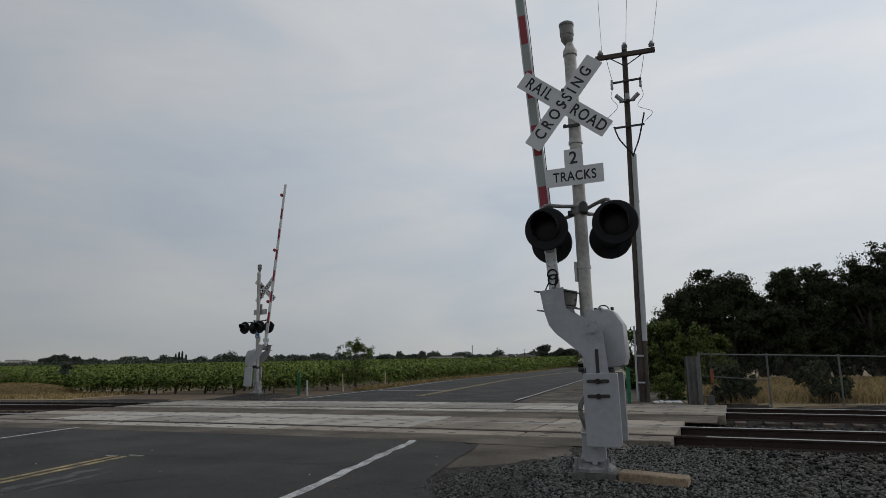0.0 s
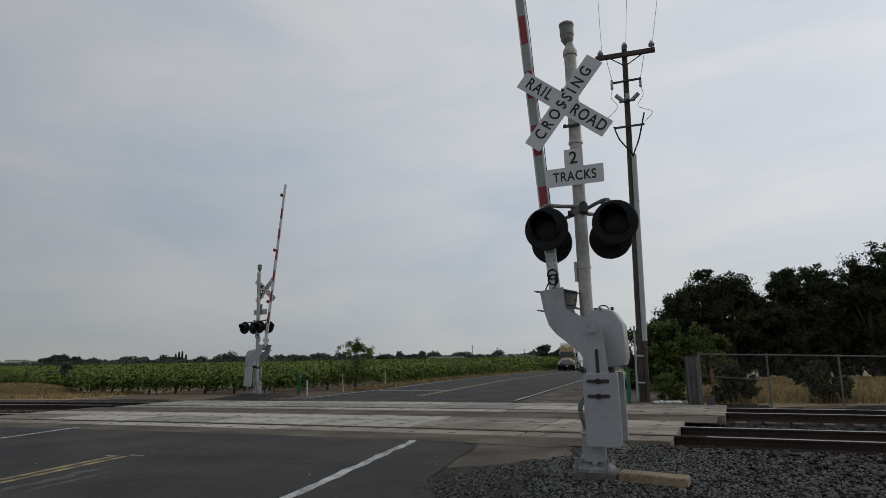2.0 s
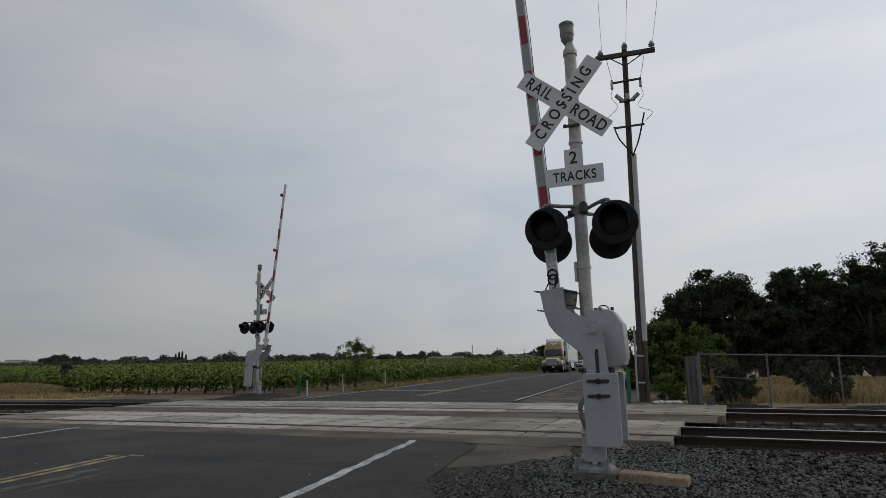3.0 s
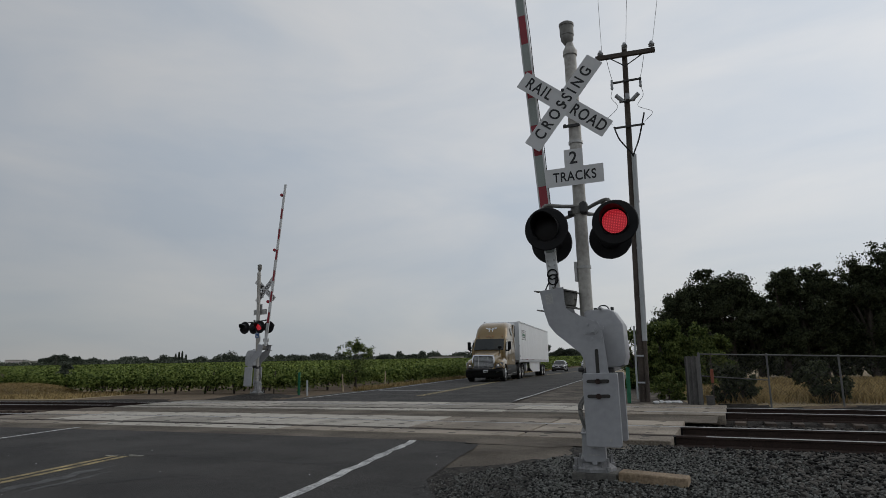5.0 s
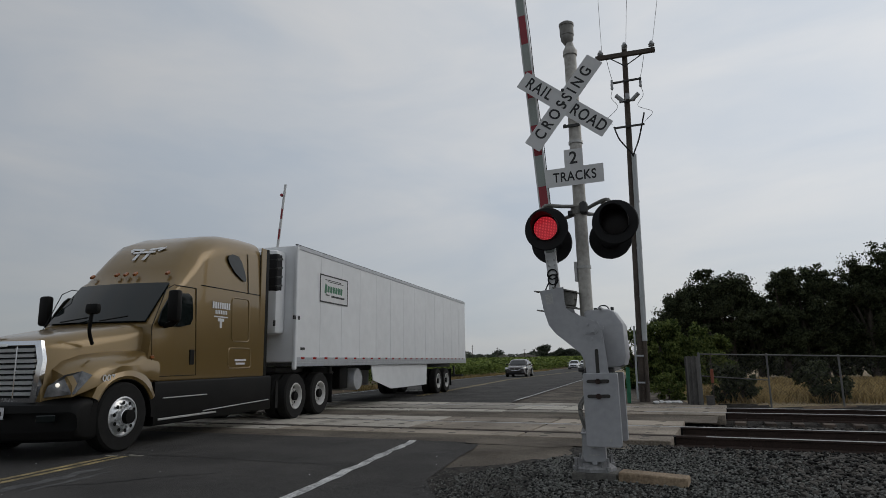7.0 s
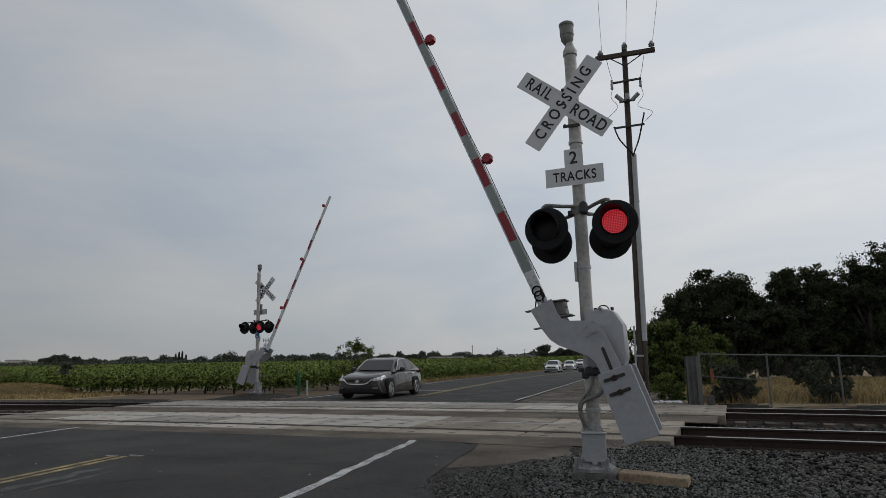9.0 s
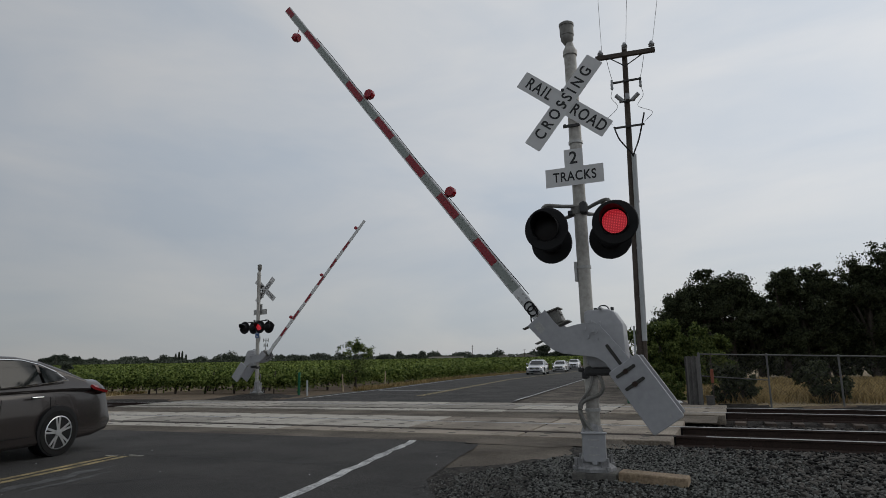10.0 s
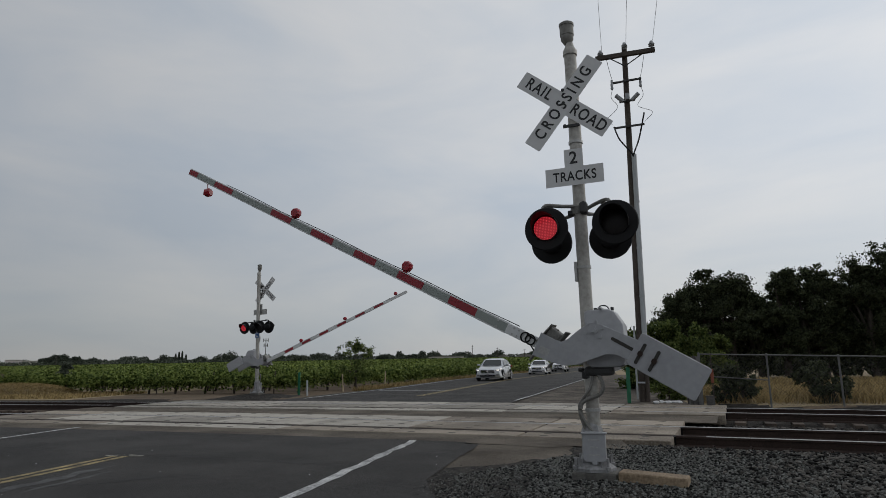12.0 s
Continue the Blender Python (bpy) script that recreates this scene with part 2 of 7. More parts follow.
def rounded(w, h, r, n=4, c=(0, 0)):
    """A rounded rectangle's outline."""
    out = []
    for sx, sz, a0 in ((1, 1, 0), (-1, 1, 90), (-1, -1, 180), (1, -1, 270)):
        for k in range(n + 1):
            a = radians(a0 + 90 * k / n)
            out.append((c[0] + sx * (w / 2 - r) + r * math.cos(a), c[1] + sz * (h / 2 - r) + r * math.sin(a)))
    return out


def words(name, text, size, material, parent, m, spacing=1.0, stretch=1.0):
    """Raised lettering in the built-in font, centred, as a mesh."""
    cu = bpy.data.curves.new(name, "FONT")
    cu.body, cu.size, cu.extrude, cu.align_x, cu.align_y, cu.space_character, cu.offset = text, size, 0.001, "CENTER", "CENTER", spacing, 0.018 * size
    tmp = bpy.data.objects.new(name, cu)
    scene.collection.objects.link(tmp)
    me = bpy.data.meshes.new_from_object(tmp.evaluated_get(bpy.context.evaluated_depsgraph_get()))
    bpy.data.objects.remove(tmp)
    me.transform(Matrix.Diagonal((stretch, 1, 1, 1)))
    me.materials.clear()
    me.materials.append(material)
    ob = new(name, me)
    ob.parent = parent
    ob.matrix_local = m
    return ob


def cloud_mesh(name, centres, sizes, material, rng, flat=0.0, aspect=1.0):
    """Many small leaves, each a bent pair of triangles, in one mesh."""
    c = np.asarray(centres, float)
    n = len(c)
    s = np.broadcast_to(np.asarray(sizes, float), (n,))[:, None]
    a = rng.normal(size=(n, 3))
    a[:, 2] *= 1 - flat
    a /= np.linalg.norm(a, axis=1)[:, None]
    side = rng.normal(size=(n, 3))
    side[:, 2] += 2.5 * flat
    b = np.cross(a, side)
    b /= np.linalg.norm(b, axis=1)[:, None]
    nn = np.cross(a, b)
    v = np.stack([c - a * s, c - b * s * 0.55 * aspect + nn * s * 0.12, c + a * s, c + b * s * 0.55 * aspect + nn * s * 0.12], 1).reshape(-1, 3)
    i = np.arange(n)[:, None] * 4
    f = np.concatenate([i + [0, 1, 2], i + [0, 2, 3]], 1).reshape(-1, 3)
    me = bpy.data.meshes.new(name)
    me.from_pydata(v.tolist(), [], f.tolist())
    me.materials.append(material)
    return me


def ground_z(x, y):
    """The height of the ground: the road climbs gently to the tracks and falls away beyond them."""
    if y < 11:
        return -0.0072 * (11 - y)
    return max(-0.2, -0.0045 * (y - 45)) if y > 45 else 0.0


def field_rise(x, y):
    """The vineyard land climbs slowly away from the tracks, beside the road."""
    if y < 32:
        return 0.0
    return 0.0078 * (y - 32) * min(1.0, max(0.0, (along(LEFT_WHITE, y) - 0.8 - x) / 2.5))


def track_y(x):
    """The near rail's line; the tracks bend slightly."""
    q = min(max(x, -32), 22)
    y = 12.22 - 0.135 * (q + 5) - 0.0035 * (q + 5) ** 2
    return y + (x - q) * (-0.135 - 0.007 * (q + 5))


def track_point(x, off, z=0.0):
    """A point at a distance off beside the near rail, at station x along it."""
    s = -0.135 - 0.007 * (min(max(x, -32), 22) + 5)
    k = 1 / math.hypot(1, s)
    return Vector((x - s * k * off, track_y(x) + k * off, z))


def strip(bm, left, right, z=0.0):
    """A strip between two lines of points in plan."""
    a = [bm.verts.new((*p, ground_z(*p) + z)) for p in left]
    b = [bm.verts.new((*p, ground_z(*p) + z)) for p in right]
    for i in range(len(a) - 1):
        bm.faces.new((a[i], b[i], b[i + 1], a[i + 1]))
    bmesh.ops.recalc_face_normals(bm, faces=bm.faces[:])
    for f in bm.faces:
        if f.normal.z < 0:
            f.normal_flip()
    return bm


def along(line, y):
    """x on a line of (y, x) knots."""
    return float(np.interp(y, [p[0] for p in line], [p[1] for p in line]))


# ---- the ground, road and tracks ----
LEFT_WHITE = [(5, -10.75), (11.6, -10.95), (20, -11.1), (31, -10.5), (45, -10.55), (67, -9.7), (100, -7.9), (123, -6.5), (400, 14)]
YELLOW = [(5, -6.86), (24, -6.95), (32, -6.8), (44, -6.6), (56, -5.8), (74, -4.5), (100, -2.8), (400, 18.5)]
RIGHT_WHITE = [(5, -3.08), (10.3, -3.10), (20.7, -2.88), (24.5, -2.6), (33.3, -2.05), (44, -1.40), (100, 2.2), (400, 23)]
STONES = np.random.default_rng(4)


def surface_z(x, y):
    """The bare ground under road and tracks."""
    z = ground_z(x, y) - (0.018 if x > -2.6 and y < 10.5 else 0.03)
    off = y - track_y(x)
    if -1.3 < off < 8.6 and -45 < x < 60:
        depth = 0.22 if (x > 1.1 or x < -16.6) else 0.14
        z -= depth * min(1, (off + 1.3) / 0.8, (8.6 - off) / 0.8)
    bump = math.exp(-((x - 0.2) / 1.6) ** 2 - ((y - 7.0) / 1.1) ** 2)
    far_bump = math.exp(-((x + 13.4) / 1.6) ** 2 - ((y - 23.0) / 1.0) ** 2)
    return z + field_rise(x, y) + 0.085 * bump + 0.16 * far_bump + 0.010 * noise.noise((x * 1.3, y * 1.3, 0))


def build_ground():
    def steps(parts):
        out = []
        for a, b, s in parts:
            out += list(np.arange(a, b, s))
        return out
    xs = steps([(-2600, -260, 260), (-260, -44, 24), (-44, -20, 0.8), (-20, 12, 0.25), (12, 44, 0.8), (44, 260, 24), (260, 2601, 260)])
    ys = steps([(-400, -20, 40), (-20, 4, 1.0), (4, 24, 0.25), (24, 50, 0.8), (50, 300, 10), (300, 4001, 370)])
    me = bpy.data.meshes.new("ground")
    v = [(x, y, surface_z(x, y)) for y in ys for x in xs]
    w = len(xs)
    f = [(j * w + i, j * w + i + 1, (j + 1) * w + i + 1, (j + 1) * w + i) for j in range(len(ys) - 1) for i in range(w - 1)]
    me.from_pydata(v, [], f)
    for m in (DIRT, GRAVEL, DRY_SOIL, GRIT):
        me.materials.append(m)
    idx = []
    for q in f:
        x, y = (v[q[0]][0] + v[q[2]][0]) / 2, (v[q[0]][1] + v[q[2]][1]) / 2
        wob = 0.5 * noise.noise((x * 0.6, y * 0.6, 3))
        off = y - track_y(x)
        if y > 19.0 and along(RIGHT_WHITE, y) - 0.5 < x < 2.4 + wob and y < 60:
            idx.append(3)
        elif -1.6 + wob < off < 8.6 + wob or (-3 < x < 22 + 2 * wob and -21 < y < 15) or (-4 < x < 2.2 + wob and y < 42) or math.hypot(x + 13.4, y - 23.2) < 1.6 + wob:
            idx.append(1)
        elif (x > 1 and y > 19) or (x < -22 and 20 < y < 34):
            idx.append(2)
        else:
            idx.append(0)
    me.polygons.foreach_set("material_index", idx)
    me.polygons.foreach_set("use_smooth", [True] * len(f))
    tagged(new("ground", me), "dry earth and dark gravel ground reaching the horizon", "ground", kind="structure")


DRY_SOIL = mat("dry_grass_soil", (0.24, 0.18, 0.10), rough=0.95, vary=0.3, scale=0.3, fine=12, bump=0.6, bump_scale=30, color2=(0.36, 0.28, 0.16))
GRIT = mat("brown_roadside_grit", (0.075, 0.063, 0.052), rough=0.95, vary=0.45, scale=1.2, fine=22, bump=0.9, bump_scale=30, color2=(0.165, 0.142, 0.118), spec=0.2, tight=0.12)
build_ground()


def corner_x(y):
    """The gravel's edge beside the sandy corner of the pavement."""
    return -1.97 + 1.42 * min(1.0, max(0.0, (y - 6.95) / 2.05)) ** 0.85


def build_roads():
    # the near approach, its right edge ragged
    ys = list(np.arange(-8, 9.9, 0.6)) + [9.9]
    bm = bmesh.new()
    right = [(-1.97 + 0.05 * noise.noise((0.3, y * 1.7, 5)) + (0.5 * max(0.0, min(1.0, (6.9 - y) / 1.2))), y) for y in ys]
    left = [(-14.2, y) for y in ys]
    strip(bm, left, right, 0.0)
    front = [(x, track_y(x) - 1.72 + 0.04 * noise.noise((x * 2, 0, 1))) for x in np.arange(-14.2, -1.9, 0.4)]
    strip(bm, [(p[0], 9.9) for p in front], front, 0.0)
    tagged(link("road_near", bm, ASPHALT), "dark patched asphalt road before the railway tracks", "road", kind="structure")
    # worn brown band between asphalt and panels, and the sandy corner
    bm = bmesh.new()
    xs = [x for x in np.arange(-16.5, 0.7, 0.4)]
    strip(bm, [(x, track_y(x) - (1.8 if x < -2.0 else 1.8 + 0.35 * noise.noise((x * 1.4, 2, 7)))) for x in xs], [(track_point(x, -0.78).x, track_point(x, -0.78).y) for x in xs], -0.006)
    tagged(link("pavement_worn", bm, OLD_ASPHALT), "brown worn asphalt band beside the crossing panels", "pavement", kind="structure")
    bm = bmesh.new()
    ys = np.arange(6.95, 10.0, 0.11)
    strip(bm, [(-2.05, y) for y in ys], [(corner_x(y) + 0.10 * noise.noise((1, y * 3, 4)), y) for y in ys], -0.010)
    tagged(link("pavement_corner", bm, OLD_ASPHALT), "sandy worn asphalt corner meeting the gravel", "pavement", kind="structure")
    # between the tracks
    bm = bmesh.new()
    xs = np.arange(-16.4, 1.9, 0.5)
    strip(bm, [track_point(x, 2.58).to_2d() for x in xs], [track_point(x, 4.24).to_2d() for x in xs], -0.02)
    tagged(link("pavement_between", bm, OLD_ASPHALT), "brown asphalt filling between the two tracks", "pavement", kind="structure")
    # the far road
    ys = list(np.arange(19.2, 60, 1.0)) + list(np.arange(60, 401, 10))
    bm = bmesh.new()
    lx = lambda y: along(LEFT_WHITE, y) - 0.45 + 0.12 * noise.noise((0, y * 0.5, 2))
    rx = lambda y: along(RIGHT_WHITE, y) + 0.07 + 0.05 * noise.noise((4, y * 0.5, 2))
    strip(bm, [(lx(y), max(y, track_y(lx(y)) + 7.8)) for y in ys], [(rx(y), y) for y in ys], -0.003)
    xs = np.linspace(-11.8, -2.4, 20)
    strip(bm, [track_point(x, 7.62).to_2d() for x in xs], [(x, 19.3 + (0 if x > -6 else 2.2 * min(1, (-6 - x) / 4))) for x in xs], -0.005)
    tagged(link("road_far", bm, ASPHALT), "dark asphalt country road running away past the vineyard", "road", kind="structure")


build_roads()


def paint(name, label, line, y0, y1, w, material, off=0.0, ragged=0.0, step=0.5):
    bm = bmesh.new()
    ys = np.arange(y0, y1 + 1e-6, step)
    jig = lambda y, s: ragged * noise.noise((s, y * 2.5, 9))
    strip(bm, [(along(line, y) + off - w / 2 + jig(y, 1), y) for y in ys], [(along(line, y) + off + w / 2 + jig(y, 6), y) for y in ys], 0.004)
    tagged(link(name, bm, material), label, "road marking", kind="structure")


paint("edge_line", "worn white edge line on dark asphalt", RIGHT_WHITE, -6, 10.2, 0.13, PAINT_WHITE, ragged=0.05, step=0.2)
paint("edge_line", "worn white edge line on dark asphalt", LEFT_WHITE, -6, 11.5, 0.11, PAINT_WHITE)
for side in (-0.09, 0.09):
    paint("centre_line", "faded yellow double centre line", YELLOW, -6, 8.0, 0.10, PAINT_YELLOW, side, 0.02, 0.25)
    paint("centre_line", "faded yellow double centre line", YELLOW, 23.5, 380, 0.11, PAINT_YELLOW, side, 0.01, 1.0)
paint("edge_line", "white edge line beside the vineyard verge", LEFT_WHITE, 22, 380, 0.13, PAINT_WHITE, step=1.0)
paint("edge_line", "white edge line beside the gravel shoulder", RIGHT_WHITE, 20.6, 380, 0.10, PAINT_WHITE, step=0.5, ragged=0.025)
bm = bmesh.new()
strip(bm, [(x, 28.25 - 0.1 * (x + 9.5)) for x in np.linspace(-10.4, -7.0, 8)], [(x, 28.65 - 0.1 * (x + 9.5)) for x in np.linspace(-10.4, -7.0, 8)], 0.003)
tagged(link("stop_line", bm, PAINT_WHITE), "white stop line across the oncoming lane", "road marking", kind="structure")
SCRAPE = mat("pale_scraped_asphalt", (0.045, 0.044, 0.044), rough=0.9, vary=0.3, scale=6, fine=45, color2=(0.09, 0.09, 0.088), tight=0.10)
PATCH = mat("thin_paint_patch", (0.10, 0.095, 0.08), rough=0.9, vary=0.4, scale=9, fine=45, color2=(0.34, 0.32, 0.27), tight=0.1)
# small spilt paint patches at the end of the centre line, raised markers
bm = bmesh.new()
for x, y, r in ((-6.62, 8.02, 0.13), (-7.02, 7.98, 0.10), (-6.75, 8.1, 0.07)):
    vs = [bm.verts.new((x + r * math.cos(a) * (1 + 0.3 * noise.noise((x, a, 2))), y + 0.5 * r * math.sin(a), ground_z(x, y) + 0.008)) for a in np.linspace(0, 6.28, 12)[:-1]]
    bm.faces.new(vs)
tagged(link("paint_patch", bm, PATCH), "pale paint patches at the end of the yellow line", "road marking", kind="structure")

# a pale scraped streak, small litter and tyre marks on the near road
bm = bmesh.new()
for y0, y1, x0, w in ((5.2, 7.3, -6.35, 0.20), (5.6, 6.9, -6.05, 0.10), (4.6, 5.6, -6.55, 0.25)):
    ys = np.arange(y0, y1, 0.08)
    wv = lambda y, q: (x0 + 0.08 * noise.noise((q, y * 1.2, 3)), y)
    strip(bm, [(wv(y, 0)[0] - w * (0.5 + 0.8 * noise.noise((2, y * 3, 5))) * math.sin(math.pi * (y - y0) / (y1 - y0)), y) for y in ys], [(wv(y, 0)[0] + 0.02 + w * (0.4 + 0.8 * noise.noise((7, y * 3.5, 5))) * math.sin(math.pi * (y - y0) / (y1 - y0)), y) for y in ys], 0.0025)
tagged(link("road_scrape", bm, SCRAPE), "pale dusty scrape beside the yellow line", "road stain", kind="structure")
rng_l = np.random.default_rng(8)
bm = bmesh.new()
for k in range(26):
    x, y = rng_l.uniform(-11, -1.9), rng_l.uniform(4.2, 10.3)
    r = rng_l.uniform(0.003, 0.008)
    c = Vector((x, y, ground_z(x, y) + r * 0.4))
    box(bm, c, (r * 1.6, r, r * 0.8), rot=(0, 0, float(rng_l.uniform(0, 180))))
tagged(link("road_litter", bm, SIGN_WHITE), "tiny pale stones and litter on the asphalt", "litter", kind="stuff")

# cracks sealed with tar across the near road
bm = bmesh.new()
for x0, x1, y0, y1 in ((-9.6, -3.1, 8.6, 7.7), (-6.2, -5.2, 5.8, 6.5), (-13.5, -9.5, 8.9, 8.6), (-5.4, -4.6, 6.4, 7.0), (-4.2, -1.9, 9.2, 8.8)):
    xs = np.linspace(x0, x1, 90)
    ln = [(x, y0 + (y1 - y0) * (x - x0) / (x1 - x0) + 0.08 * noise.noise((x * 1.5, y0, 0)) + 0.05 * noise.noise((x * 9, y0, 2))) for x in xs]
    strip(bm, ln, [(x, y + 0.022 + 0.010 * noise.noise((x * 5, 0, 0))) for x, y in ln], 0.003)
tagged(link("road_crack", bm, BLACK), "thin dark cracks across the asphalt", "road crack", kind="structure")


def build_rails():
    prof = [(-0.07, -0.17), (0.07, -0.17), (0.07, -0.16), (0.012, -0.135), (0.012, -0.045), (0.036, -0.035), (0.036, -0.004), (0.028, 0.002), (-0.028, 0.002), (-0.036, -0.004), (-0.036, -0.035), (-0.012, -0.045), (-0.012, -0.135), (-0.07, -0.16)]
    for k, off in enumerate((0.0, 1.5, 5.0, 6.5)):
        bm = bmesh.new()
        rings = []
        for x in np.concatenate([np.arange(-420, -60, 30), np.arange(-60, 40, 1.5), np.arange(40, 400, 30)]):
            c = track_point(x, off)
            side = (track_point(x, off + 1) - c)
            rings.append([bm.verts.new(c + side * p[0] + Vector((0, 0, p[1]))) for p in prof])
        for a, b in zip(rings, rings[1:]):
            for i in range(len(prof)):
                fc = bm.faces.new((a[i], a[(i + 1) % len(prof)], b[(i + 1) % len(prof)], b[i]))
                # each track's near rail keeps the dark side colour on its head inside the crossing
                inside = -16.0 < (a[0].co.x + b[0].co.x) / 2 < 1.2 and k in (0, 2)
                fc.material_index = 1 if 6 <= i <= 8 and not inside else 0
        bmesh.ops.recalc_face_normals(bm, faces=bm.faces[:])
        tagged(link("rail", bm, [RUST, RAIL_TOP]), "rust-brown steel rail with a polished head", "rail", "rails of the two tracks", "structure")


build_rails()


def build_ties():
    bm = bmesh.new()
    box(bm, (0, 0, 0), (0.22, 2.6, 0.18), bevel=0.012)
    first = link("railway_tie", bm, TIE)
    tagged(first, "dark weathered timber railway tie in ballast", "railway tie", "ties under the tracks")
    done = False
    for off in (0.75, 5.75):
        for x in list(np.arange(1.5, 9.5, 0.53)) + list(np.arange(-26, -16.8, 0.53)):
            c = track_point(x, off, -0.262)
            d = track_point(x, off + 1) - track_point(x, off)
            m = pose(*c, 0, 0, math.degrees(math.atan2(d.y, d.x)) - 90 + random.uniform(-1.5, 1.5))
            if not done:
                first.matrix_basis, done = m, True
            else:
                copy_thing(first, m)


build_ties()


def build_spikes():
    """Rail clips along the outer rails, little bent steel hooks."""
    bm = bmesh.new()
    tube(bm, [(0, 0, -0.16), (0, 0.05, -0.12), (0.02, 0.09, -0.13), (0.05, 0.10, -0.16)], 0.011, 5)
    first = tagged(link("rail_clip", bm, RUST), "rusty steel clip holding the rail foot", "rail clip", "rail clips")
    done = False
    for off in (-0.16, 1.34, 4.84, 6.34):
        for x in np.arange(1.6, 8.5, 0.53):
            m = Matrix.Translation(track_point(x, off))
            if not done:
                first.matrix_basis, done = m, True
            else:
                copy_thing(first, m)


build_spikes()


def build_panels():
    """Precast concrete crossing panels, piece by piece, with dark lag slots."""
    for label, rows, x0, x1, base in (("pale grey concrete panels of the near track crossing", ((-0.75, -0.125), (0.125, 1.375), (1.625, 2.57)), -16.2, 1.05, 0.0),
                                      ("pale grey concrete panels of the far track crossing", ((4.25, 4.875), (5.125, 6.375), (6.625, 7.6)), -15.7, 1.75, 0.0)):
        top = thing("crossing_deck", label, "crossing panels", "level crossing decks", "structure")
        for a, b in rows:
            n = 7
            for k in range(n):
                xa, xb = x0 + (x1 - x0) * k / n + 0.024, x0 + (x1 - x0) * (k + 1) / n - 0.024
                bm = bmesh.new()
                lift = random.uniform(-0.004, 0.004)
                q = [track_point(xa, a), track_point(xb, a), track_point(xb, b), track_point(xa, b)]
                lo = [bm.verts.new((p.x, p.y, -0.20)) for p in q]
                hi = [bm.verts.new((p.x, p.y, lift)) for p in q]
                fs = [bm.faces.new(hi), bm.faces.new(lo[::-1])] + [bm.faces.new((lo[i], lo[(i + 1) % 4], hi[(i + 1) % 4], hi[i])) for i in range(4)]
                bmesh.ops.bevel(bm, geom=list(fs[0].edges), offset=0.012, segments=1, affect="EDGES")
                dirty = (a < 0 and k >= 4) or (k >= 5 and a < 3) or (k == 6) or (a < 0 and k < 2) or (k < 1 and a < 3)
                pc = part("panel", bm, CONCRETE_DIRTY if dirty else CONCRETE, top)
                bm = bmesh.new()
                nx = 3
                for i in range(nx):
                    for off in ((a + 0.16, b - 0.16) if b - a < 1.1 else (a + 0.14, (a + b) / 2, b - 0.14)):
                        p = track_point(xa + (xb - xa) * (i + 0.5) / nx, off)
                        box(bm, (p.x, p.y, lift + 0.0), (0.13, 0.045, 0.006), rot=(0, 0, -8))
                part("lag_slots", bm, SLOT, pc, "dark lag bolt slots")


build_panels()


def build_seals():
    """Black rubber seals in the flangeways beside each rail."""
    for off, x0, x1 in ((0.0, -16.2, 1.05), (1.5, -16.2, 1.05), (5.0, -15.7, 1.75), (6.5, -15.7, 1.75)):
        for s in (-1, 1):
            bm = bmesh.new()
            xs = np.linspace(x0, x1, 30)
            lo, hi = sorted((off + s * 0.040, off + s * 0.121))
            a = [bm.verts.new(track_point(x, lo, -0.008)) for x in xs]
            b = [bm.verts.new(track_point(x, hi, -0.004)) for x in xs]
            c = [bm.verts.new(track_point(x, hi, -0.15)) for x in xs]
            for i in range(29):
                bm.faces.new((a[i], a[i + 1], b[i + 1], b[i]))
                bm.faces.new((b[i], b[i + 1], c[i + 1], c[i]))
            tagged(link("rail_seal", bm, RUBBER), "black rubber flangeway seal beside the rail", "rail seal", "rail seals", "structure")


build_seals()


